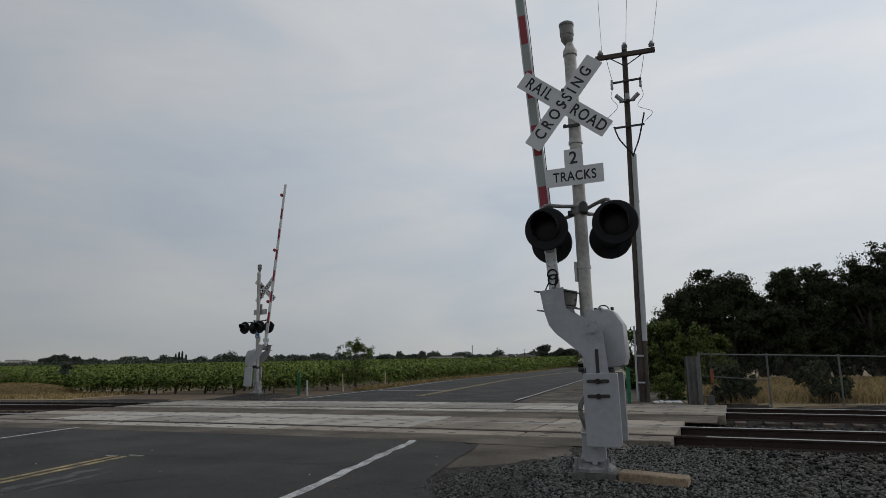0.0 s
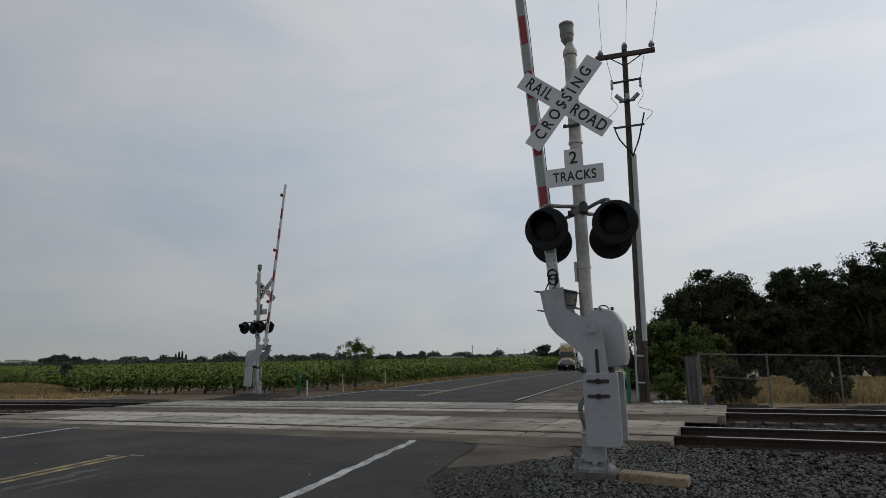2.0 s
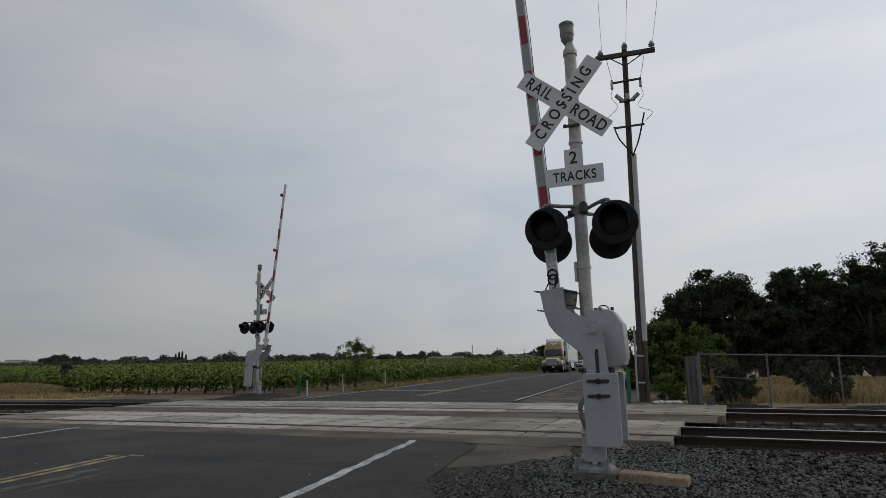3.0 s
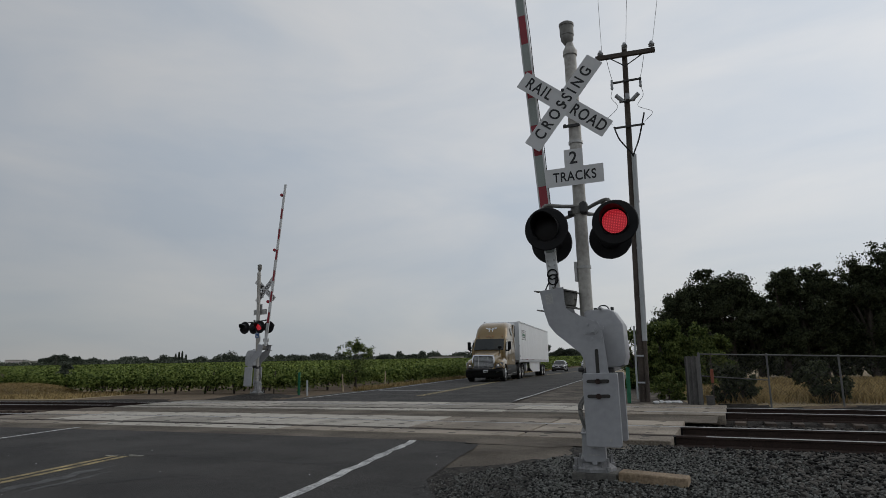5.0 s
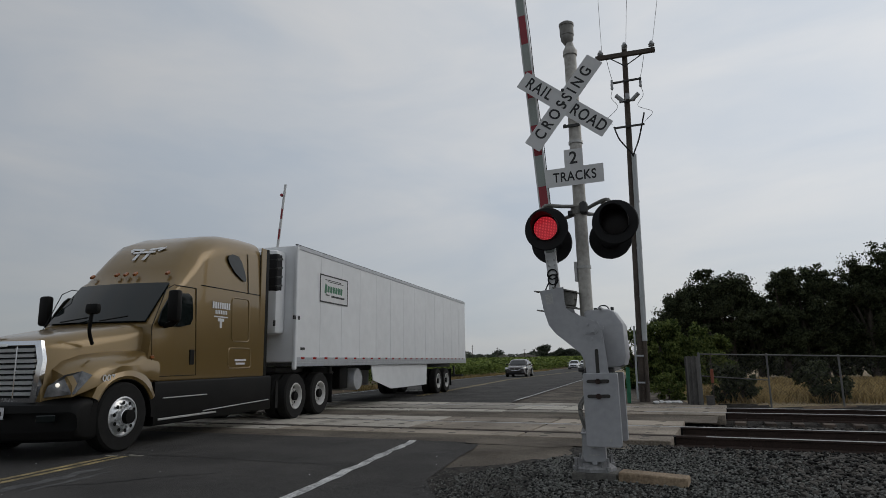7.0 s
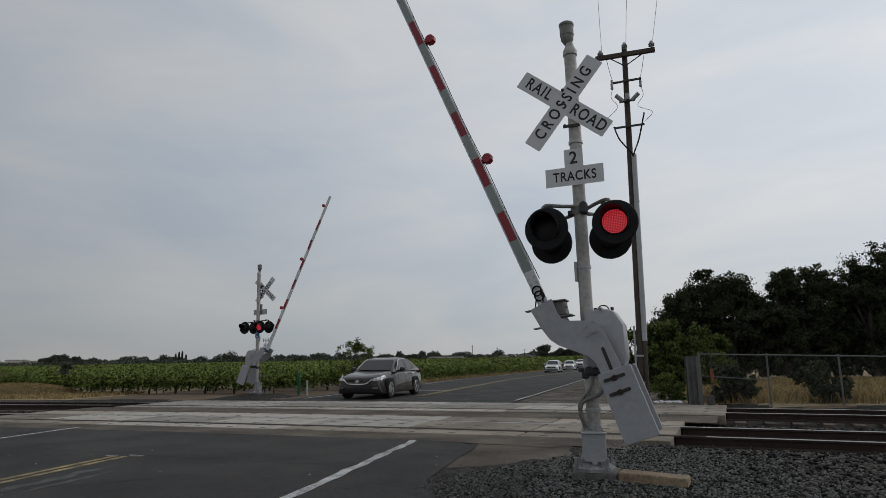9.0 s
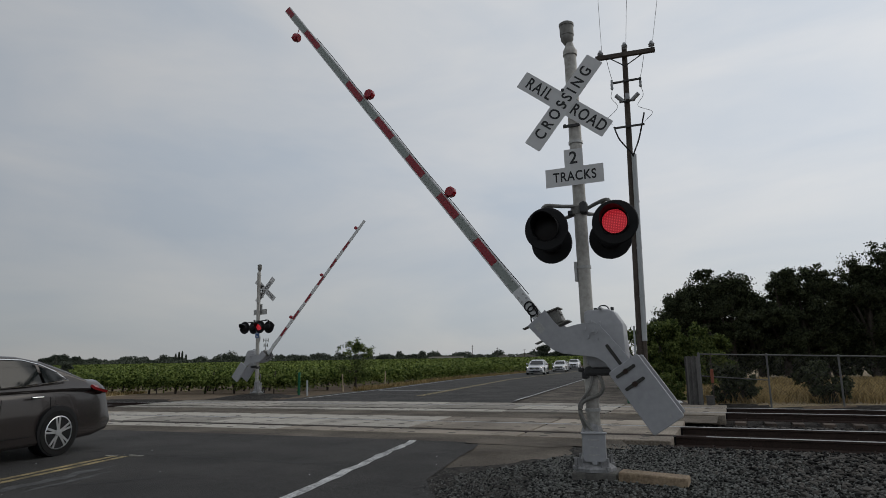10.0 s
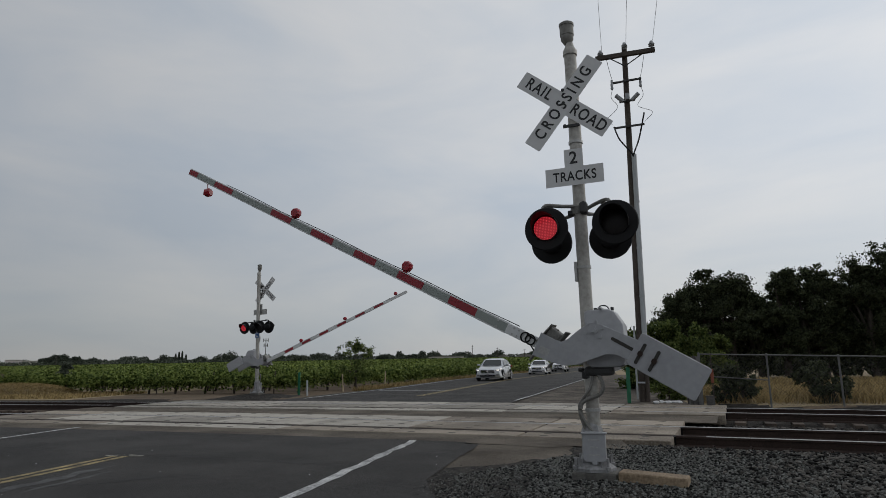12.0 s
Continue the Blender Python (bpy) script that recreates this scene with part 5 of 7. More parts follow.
def tree(name, label, x, y, height, spread, n_leaf, leaf, material, seed, trunk=0.22, low=0.25, category="tree", z0=None, clumps=26, gap=0.55):
    """Tapered trunk, forking limbs, and a crown of leaves in uneven clumps with gaps."""
    rng = np.random.default_rng(seed)
    t = thing(name, label, category, m=pose(x, y, surface_z(x, y) - 0.05 if z0 is None else z0, 0, 0, float(rng.uniform(0, 360))))
    bm = bmesh.new()
    tops = []
    tube(bm, spline([(0, 0, 0), (0.1 * spread * rng.normal(0, 0.4), 0, height * 0.25), (0.1 * spread * rng.normal(0, 0.6), 0.1 * rng.normal(), height * 0.55)], 4), [trunk * (1 - 0.07 * k) for k in range(9)], 9)
    for k in range(clumps):
        a = rng.uniform(0, 6.28)
        zz = low + (1 - low) * rng.random() ** 0.8
        wide = spread * (0.35 + 0.65 * math.sin(math.pi * min(0.95, max(0.12, (zz - low) / (1 - low) * 0.85 + 0.12)))) * rng.uniform(0.55, 1.0)
        p = Vector((wide * math.cos(a), wide * math.sin(a), height * zz * rng.uniform(0.93, 1.0)))
        tops.append(p)
        if k < 12:
            s = Vector((0, 0, height * (0.2 + 0.3 * rng.random())))
            tube(bm, spline([s, s.lerp(p, 0.5) + Vector((0, 0, 0.04 * height)), p], 3), [trunk * 0.42 * (1 - 0.12 * q) for q in range(7)], 5)
    part("trunk", bm, BARK, t, "", True)
    per = n_leaf // len(tops)
    C = []
    for p in tops:
        rad = spread * rng.uniform(0.20, 0.36)
        sub = rng.normal(size=(7, 3)) * rad * gap
        g = sub[rng.integers(0, 7, per)] + rng.normal(size=(per, 3)) * rad * 0.33
        g[:, 2] *= 0.75
        C.append(g + np.array(p))
    ob = new("crown", cloud_mesh("crown", np.concatenate(C), rng.uniform(0.6, 1.2, per * len(tops)) * leaf, material, rng, aspect=1.2))
    ob.parent = t
    return t


# the dark grove behind the fence: x, y, height, spread
GROVE = ((4.9, 41.5, 4.9, 1.5), (5.95, 41, 6.0, 1.5), (7.4, 41, 6.0, 1.5), (9.0, 41.5, 5.5, 1.5), (10.3, 41, 5.9, 1.35), (11.4, 41, 6.0, 1.3), (12.4, 41.5, 6.1, 1.3), (13.5, 43, 5.6, 1.6), (14.8, 41, 6.4, 1.3), (16.0, 41, 6.9, 1.5), (17.6, 41, 7.6, 1.9), (20.0, 41, 8.0, 2.2), (8.2, 45, 5.6, 2.2), (12.6, 46, 5.6, 2.4), (17, 46, 6.4, 2.6))
for k, (x, y, h, s) in enumerate(GROVE):
    tree("oak_tree", "dense dark green oak tree behind the fence", x, y, h * 1.06, s, 19000, 0.075, OAK_LEAF, 100 + k, 0.25, 0.10, clumps=36, gap=0.75)


def understorey():
    """Low leaves added at the foot of the grove to stand for its shade."""
    rng = np.random.default_rng(77)
    n = 26000
    x = rng.uniform(4.0, 34, n)
    z = 3.2 * rng.random(n) ** 1.1 + 0.5 * np.sin(x * 1.7) * rng.random(n) + 0.15
    y = 44 + rng.uniform(-1.5, 3, n) - 0.12 * x
    keep = z > 0.05 + 0.5 * np.abs(np.sin(x * 0.9))
    tagged(new("understorey", cloud_mesh("understorey", np.stack([x, y, z], 1)[keep], 0.16 * rng.uniform(0.6, 1.3, keep.sum()), OAK_LEAF, rng, aspect=1.2)), "leaves added as the dark shade at the foot of the grove", "undergrowth", kind="stuff")


understorey()
# lighter bushes by the pole
for k, (x, y, h, s) in enumerate(((2.25, 27.5, 2.95, 1.0), (3.4, 27.3, 2.5, 1.0), (1.3, 30, 2.6, 1.2), (4.3, 28, 2.1, 0.9), (2.8, 28.6, 2.2, 1.2))):
    tree("bush", "bright green leafy bush by the utility pole", x, y, h, s, 11000, 0.065, BUSH_LEAF, 200 + k, 0.07, 0.05, "bush")
for k, (x, y, h, s) in enumerate(((3.25, 19.8, 1.15, 0.42), (3.75, 20.0, 0.95, 0.40), (5.75, 20.4, 1.15, 0.50), (6.1, 19.9, 0.75, 0.42), (8.5, 19.9, 1.5, 0.8))):
    tree("shrub", "dark green shrub growing through the fence", x, y, h, s, 3200, 0.05, OAK_LEAF, 300 + k, 0.03, 0.1, "shrub", clumps=18)
tree("sage_bush", "low grey-green bush beside the pole", 1.9, 21.6, 0.75, 0.6, 3500, 0.04, BUSH_LEAF, 320, 0.03, 0.1, "bush", clumps=18)
tree("young_tree", "young leafy green tree on the vineyard verge", -12.1, 29.8, 2.65, 0.80, 3000, 0.05, BUSH_LEAF, 330, 0.045, 0.18, "tree", clumps=24, gap=0.6)
tree("dark_shrub", "dark bare-looking shrub beyond the dry bank", -30.0, 30, 1.55, 0.6, 6500, 0.06, HAZED_LEAF, 340, 0.05, 0.1, "shrub", clumps=16)


# ---- the far distance ----
def far_woods():
    rng = np.random.default_rng(31)
    C, S = [], []
    for k in range(170):
        ang = radians(rng.uniform(-62, 24))
        dist = rng.uniform(420, 620)
        x, y = dist * math.sin(ang), dist * math.cos(ang)
        h = rng.uniform(3.0, 6.5) * (1.35 if rng.random() < 0.15 else 1)
        w = rng.uniform(5, 12)
        n = 420
        u = rng.normal(size=(n, 3))
        u /= np.linalg.norm(u, axis=1)[:, None]
        u *= (rng.random((n, 1)) ** 0.4) * (1 + 0.22 * np.sin(u[:, :1] * 9 + k) * np.cos(u[:, 1:2] * 7))
        c = u * [w * 0.5, w * 0.4, h * 0.55] + [x, y, h * 0.5 + field_rise(x, y)]
        C.append(c)
        S.append(np.full(len(C[-1]), 0.62) * rng.uniform(0.6, 1.3, len(C[-1])))
    # a continuous hedge in front
    n = 16000
    ang = np.radians(rng.uniform(-66, 24, n))
    dist = rng.uniform(335, 350, n)
    base = np.array([field_rise(d * math.sin(a), d * math.cos(a)) for d, a in zip(dist, ang)])
    C.append(np.stack([dist * np.sin(ang), dist * np.cos(ang), base + rng.uniform(-0.5, 2.6, n)], 1))
    S.append(np.full(n, 0.6))
    tagged(new("far_woods", cloud_mesh("far_woods", np.concatenate(C), np.concatenate(S), HAZED_LEAF, rng, aspect=1.3)), "dark hedge and tree line along the horizon", "woods", kind="stuff")


far_woods()


def far_tree(px_angle, dist, h, s, seed, slim=False):
    a = radians(px_angle)
    rng = np.random.default_rng(seed)
    t = thing("cypress_tree" if slim else "far_tree", "slim dark cypress on the horizon" if slim else "dark rounded tree on the horizon", "tree", "trees on the horizon", m=pose(dist * math.sin(a), dist * math.cos(a), field_rise(dist * math.sin(a), dist * math.cos(a)) - 0.3))
    bm = bmesh.new()
    tube(bm, [(0, 0, 0), (0.1, 0, h * 0.3), (0, 0.1, h * 0.6)], [0.35, 0.28, 0.15], 7)
    part("trunk", bm, BARK, t)
    C = []
    for k in range(1 if slim else 22):
        n = 900 if slim else 420
        u = rng.normal(size=(n, 3))
        u /= np.linalg.norm(u, axis=1)[:, None]
        u *= rng.random((n, 1)) ** 0.4
        if slim:
            C.append(u * [s * (1 - 0.0), s, h * 0.5] + [0, 0, h * 0.52])
        else:
            q = rng.normal(size=3)
            q /= np.linalg.norm(q)
            r = s * rng.uniform(0.22, 0.42)
            u += rng.normal(size=(n, 3)) * 0.22
            C.append(u * [r * 1.2, r, r * 0.9] + q * [s * 1.2, s * 0.9, h * 0.34] * rng.uniform(0.3, 0.95) + [0, 0, h * 0.52])
    ob = new("crown", cloud_mesh("crown", np.concatenate(C), 0.30 * rng.uniform(0.6, 1.2, sum(len(c) for c in C)), HAZED_LEAF, rng, aspect=1.2))
    ob.parent = t


for k, (an, di, h, s, sl) in enumerate(((-5.3, 300, 8.2, 3.0, False), (-3.9, 320, 5.2, 4, False), (-2.9, 320, 5.2, 4, False), (-46.0, 420, 6.5, 4.5, False), (-45.3, 420, 8.2, 4, False), (-44.4, 425, 6.2, 5, False), (-43.3, 420, 4.6, 4, False), (-37.1, 380, 6.6, 0.55, True), (-36.85, 380, 7.4, 0.55, True), (-36.6, 380, 7.8, 0.55, True), (-36.3, 380, 6.0, 0.5, True), (-35.2, 350, 4.2, 3, False), (-32.8, 350, 6.0, 4.2, False), (-31.6, 350, 4.5, 3.5, False), (-27.0, 340, 4.5, 4, False), (-16.8, 315, 4.4, 2.6, False), (-19.5, 330, 4.0, 4, False))):
    far_tree(an, di, h, s, 500 + k, sl)


def far_house(an, dist, w, d, h, roof, label, wall_m=None, windows=2, name="house"):
    a = radians(an)
    t = thing(name, label, name.replace("_", " "), "far buildings", m=pose(dist * math.sin(a), dist * math.cos(a), field_rise(dist * math.sin(a), dist * math.cos(a)) - 0.3, 0, 0, -an))
    bm = bmesh.new()
    box(bm, (0, 0, h / 2), (w, d, h))
    part("wall", bm, wall_m or FAR_WALL, t)
    bm = bmesh.new()
    if roof > 0:
        o = 0.4
        plate(bm, [(-w / 2 - o, h), (w / 2 + o, h), (0, h + roof)], -d / 2 - o, d / 2 + o)
    else:
        box(bm, (0, 0, h + 0.15), (w + 0.5, d + 0.5, 0.3))
    part("roof", bm, FAR_ROOF if roof > 0 else FAR_WALL, t, "low grey roof")
    for i in range(windows):
        bm = bmesh.new()
        box(bm, (-w / 2 + w * (i + 0.5) / windows, -d / 2 - 0.02, h * 0.55), (w / windows * 0.4, 0.06, h * 0.4))
        part("window", bm, FAR_GLASS, t)
    return t


far_house(-6.9, 290, 10, 8, 1.5, 1.5, "low pale house with a grey gabled roof", mat("grey_beige_wall", (0.26, 0.23, 0.20), vary=0.1))
far_house(-8.85, 285, 4.5, 5, 1.8, 0.8, "small white shed with a pitched roof", None, 0, "shed")
far_house(-14.0, 310, 17, 8, 2.2, 0.5, "long pale farm building with a low roof", None, 3, "barn")
far_house(-42.0, 380, 14, 8, 1.6, 0.9, "low barn with a pale roof", None, 0, "barn")
far_house(-48.3, 430, 8, 8, 4.4, 0, "large pale flat-roofed building far off", mat("pink_white_wall", (0.55, 0.50, 0.48), vary=0.08), 5, "building")
far_house(-47.2, 435, 9, 8, 3.8, 0, "large white flat-roofed building with dark arches", None, 4, "building")


def far_pole(an, dist, h, arms, label):
    a = radians(an)
    t = thing("far_pole", label, "utility pole", "far poles", m=pose(dist * math.sin(a), dist * math.cos(a), field_rise(dist * math.sin(a), dist * math.cos(a)) - 0.3))
    bm = bmesh.new()
    cyl(bm, (0, 0, 0), (0, 0, h), 0.13, 0.09, 8)
    part("shaft", bm, WOOD_POLE, t)
    bm = bmesh.new()
    for z in arms:
        box(bm, (0, 0, z), (1.3, 0.14, 0.16))
    part("crossarm", bm, DARK_IRON, t)


far_pole(-11.63, 300, 7.3, (6.9, 5.6), "far dark pole with crossarms")
far_pole(-9.4, 300, 6.0, (5.7,), "far thin pole on the horizon")
far_pole(-45.6, 320, 5.2, (4.9,), "far utility pole behind the vineyard")
far_pole(-7.0, 270, 4.6, (4.4,), "far utility pole beside the house")
far_pole(-20, 340, 5.0, (4.7,), "far utility pole on the horizon")


def cell_mast():
    """A slim far mast with a ring of upright antenna panels."""
    a = radians(-29.9)
    x, y = 345 * math.sin(a), 345 * math.cos(a)
    t = thing("antenna_mast", "slim grey antenna mast far beyond the vineyard", "antenna mast", m=pose(x, y, field_rise(x, y) - 0.3))
    bm = bmesh.new()
    cyl(bm, (0, 0, 0), (0, 0, 13.0), 0.24, 0.16, 8)
    part("shaft", bm, PIPE, t)
    for z, r in ((12.2, 1.3), (9.6, 1.0)):
        bm = bmesh.new()
        for k in range(6):
            q = 2 * math.pi * k / 6
            tube(bm, [(0, 0, z), (r * math.cos(q), r * math.sin(q), z)], 0.06, 5)
        part("antenna_arm", bm, PIPE, t)
        for k in range(6):
            q = 2 * math.pi * k / 6
            bm = bmesh.new()
            box(bm, (r * math.cos(q), r * math.sin(q), z + 0.2), (0.34, 0.34, 1.7), bevel=0.04)
            part("antenna_panel", bm, PIPE, t)


cell_mast()


# ---- vehicles; each faces -y, with its origin on the ground under the front axle ----
GOLD = mat("gold_brown_metallic_paint", (0.185, 0.120, 0.040), rough=0.3, metal=0.4, vary=0.05, scale=1, coat=0.6)
TRUCK_BLACK = mat("black_plastic_skirt", (0.007, 0.0068, 0.0065), rough=0.5, vary=0.25, scale=3, spec=0.12)
CHROME = mat("chrome", (0.75, 0.76, 0.78), rough=0.12, metal=1.0, vary=0.04)
GLASS = mat("tinted_glass", (0.008, 0.011, 0.011), rough=0.04, vary=0.1, spec=0.42)
TRAILER_WHITE = mat("white_trailer_skin", (0.70, 0.71, 0.72), rough=0.36, vary=0.07, scale=0.5, fine=3)
TRAILER_GREY = mat("brushed_aluminium_rail", (0.42, 0.43, 0.45), rough=0.45, metal=0.5, vary=0.15)
RIM_ALU = mat("polished_rim", (0.62, 0.63, 0.64), rough=0.3, metal=0.8, vary=0.1)
RIM_WHITE = mat("white_steel_rim", (0.55, 0.54, 0.52), rough=0.5, vary=0.15)
HEADLIGHT = mat("clear_headlight", (0.035, 0.036, 0.038), rough=0.10, metal=0.3, vary=0.35, scale=5, fine=11, color2=(0.20, 0.20, 0.205), coat=0.6)
CAR_LIGHT = mat("bright_headlight", (0.20, 0.20, 0.205), rough=0.10, metal=0.5, vary=0.4, scale=9, fine=22, color2=(0.66, 0.66, 0.66), coat=0.6, tight=0.12)
LIT_LAMP = glow_mat("lit_headlamp", (1.0, 0.93, 0.8), 0.75, (0.8, 0.8, 0.78))
SEAM_WHITE = mat("white_seam_strip", (0.675, 0.685, 0.695), rough=0.42, vary=0.06, scale=0.7, fine=6)
AMBER = mat("amber_lens", (0.26, 0.075, 0.015), rough=0.3)
TAIL_RED = mat("red_tail_lens", (0.30, 0.015, 0.015), rough=0.2)
GREEN_SIGN = mat("green_print", (0.03, 0.16, 0.08), rough=0.5)
PLATE_WHITE = mat("number_plate", (0.6, 0.6, 0.62), rough=0.5)
BRONZE_GREY = mat("dark_bronze_grey_paint", (0.031, 0.0255, 0.024), rough=0.26, metal=0.2, vary=0.04, coat=0.45, spec=0.35)
SILVER = mat("silver_car_paint", (0.50, 0.51, 0.53), rough=0.3, metal=0.5, vary=0.04, coat=0.8)
WHITE_CAR = mat("white_car_paint", (0.70, 0.70, 0.71), rough=0.3, vary=0.03, coat=0.8)


def trap(zb, zt, wb, wt, r, n=4, m=1):
    """A rounded trapezium's right half and left half, as one closed outline in x and z."""
    pts = []
    for (x, z, a0, rr) in ((wt / 2, zt, 0, r), (-wt / 2, zt, 90, r), (-wb / 2, zb, 180, min(r, 0.06)), (wb / 2, zb, 270, min(r, 0.06))):
        sx, sz = (1 if x > 0 else -1), (1 if z == zt else -1)
        for k in range(n + 1):
            a = radians(a0 + 90 * k / n)
            pts.append((x - sx * rr + rr * math.cos(a), z - sz * rr + rr * math.sin(a)))
    if m > 1:
        # more points along the straight top and bottom
        top_run = [((1 - k / m) * pts[n][0] + k / m * pts[n + 1][0], pts[n][1]) for k in range(1, m)]
        low_run = [((1 - k / m) * pts[3 * n + 2][0] + k / m * pts[3 * n + 3][0], pts[3 * n + 2][1]) for k in range(1, m)]
        pts = pts[:n + 1] + top_run + pts[n + 1:3 * n + 3] + low_run + pts[3 * n + 3:]
    return pts


def loft(bm, sections):
    """A skin through outlines with equal numbers of points: (y, outline)."""
    rings = [[bm.verts.new((x, y + (dy(x, z) if dy else 0), z)) for x, z in o] for y, o, dy in sections]
    fs = []
    m = len(rings[0])
    for a, b in zip(rings, rings[1:]):
        for k in range(m):
            fs.append(bm.faces.new((a[k], a[(k + 1) % m], b[(k + 1) % m], b[k])))
    fs.append(bm.faces.new(rings[0][::-1]))
    fs.append(bm.faces.new(rings[-1]))
    bmesh.ops.recalc_face_normals(bm, faces=fs)
    return bm


def skin(bm, pts, thick):
    """A flat or bent panel from a closed loop of points, given thickness along its normal."""
    p = [Vector(q) for q in pts]
    nrm = Vector((0, 0, 0))
    for i in range(len(p)):
        nrm += (p[i] - p[0]).cross(p[(i + 1) % len(p)] - p[0])
    nrm.normalize()
    a = [bm.verts.new(q) for q in p]
    b = [bm.verts.new(q - nrm * thick) for q in p]
    fs = [bm.faces.new(a), bm.faces.new(b[::-1])]
    for i in range(len(p)):
        j = (i + 1) % len(p)
        fs.append(bm.faces.new((a[j], a[i], b[i], b[j])))
    bmesh.ops.recalc_face_normals(bm, faces=fs)
    return bm


def road_wheel(parent, x, y, r, w, rim_r, rim_m, side, spokes, dual=False):
    """Tyre with a rim in it. side: 1 faces +x."""
    bm = bmesh.new()
    prof = [(rim_r, -w / 2), (r * 0.94, -w / 2), (r, -w / 2 + 0.035), (r, w / 2 - 0.035), (r * 0.94, w / 2), (rim_r * 1.02, w / 2), (rim_r * 0.98, w / 2 - 0.05), (rim_r * 0.98, -w / 2 + 0.05)]
    lathe(bm, prof + prof[:1], "x", seg=36, caps=False)
    if dual:
        lathe(bm, prof + prof[:1], "x", (-side * (w + 0.06), 0, 0), 30, False)
    tyre = part("wheel", bm, RUBBER, parent, "black tyre", True)
    tyre.location = (x, y, r)
    bm = bmesh.new()
    o = side * (w / 2)
    if spokes == "truck":
        dish = -side * (0.13 if dual else -0.01)
        lathe(bm, [(rim_r * 1.02, o - side * 0.02), (rim_r * 1.0, o), (rim_r * 0.93, o + 0.004 * side), (rim_r * 0.86, o - side * 0.03), (rim_r * (0.80 if dual else 0.62), o + dish), (rim_r * 0.42, o + dish), (rim_r * 0.38, o + dish + side * 0.05), (rim_r * 0.25, o + dish + side * 0.08), (0.01, o + dish + side * 0.08)], "x", seg=30, caps=False)
        for k in range(10):
            a = 2 * math.pi * k / 10
            c = (o + dish, rim_r * 0.55 * math.cos(a), rim_r * 0.55 * math.sin(a))
            cyl(bm, c, (c[0] + side * 0.035, c[1], c[2]), 0.022, seg=6)
        rim = part("rim", bm, rim_m, tyre, "pale disc rim", True)
        bm = bmesh.new()
        for k in range(10):
            a = 2 * math.pi * (k + 0.5) / 10
            c = Vector((o + dish + side * 0.012, rim_r * 0.70 * math.cos(a), rim_r * 0.70 * math.sin(a)))
            cyl(bm, c, c + Vector((side * 0.006, 0, 0)), 0.03, seg=8)
        lathe(bm, [(rim_r * 0.36, o + dish + side * 0.06), (rim_r * 0.34, o + dish + side * 0.13), (0.01, o + dish + side * 0.135)], "x", seg=14)
        part("hub", bm, TRUCK_BLACK, tyre, "dark hub and vent holes")
    else:
        lathe(bm, [(rim_r, o), (rim_r * 0.95, o + side * 0.006), (rim_r * 0.90, o - side * 0.03), (rim_r * 0.90, o - side * 0.05)], "x", seg=32, caps=False)
        for k in range(spokes):
            a = 2 * math.pi * k / spokes
            for da in (-0.15, 0.15):
                d = Vector((0, math.cos(a + da), math.sin(a + da)))
                box(bm, Vector((o - side * 0.012, 0, 0)) + d * rim_r * 0.52, (0.02, 0.026 * rim_r / 0.2, rim_r * 0.86), rot=(math.degrees(a + da) - 90, 0, 0))
        lathe(bm, [(rim_r * 0.24, o - side * 0.02), (rim_r * 0.22, o + side * 0.004), (0.01, o + side * 0.006)], "x", seg=14)
        rim = part("rim", bm, rim_m, tyre, "silver spoked rim", True)
        bm = bmesh.new()
        lathe(bm, [(rim_r * 0.94, o - side * 0.06), (rim_r * 0.94, o - side * 0.05), (0.01, o - side * 0.05)], "x", seg=24)
        part("brake_disc", bm, TRUCK_BLACK, tyre, "dark brake behind the spokes")
    return tyre


def bars(parent, name, items, material, x, label):
    """Plain bars on a side facing +x: (y, z, length, height)."""
    bm = bmesh.new()
    for y, z, l, h in items:
        box(bm, (x, y, z), (0.006, l, h))
    return part(name, bm, material, parent, label)


def cab_x(z):
    """Half the cab's width at a height; the sides lean in slightly."""
    return 1.15 - 0.028 * (z - 1.0)


SLAT = mat("bright_grille_bar", (0.62, 0.63, 0.64), rough=0.3, metal=0.35, vary=0.05)


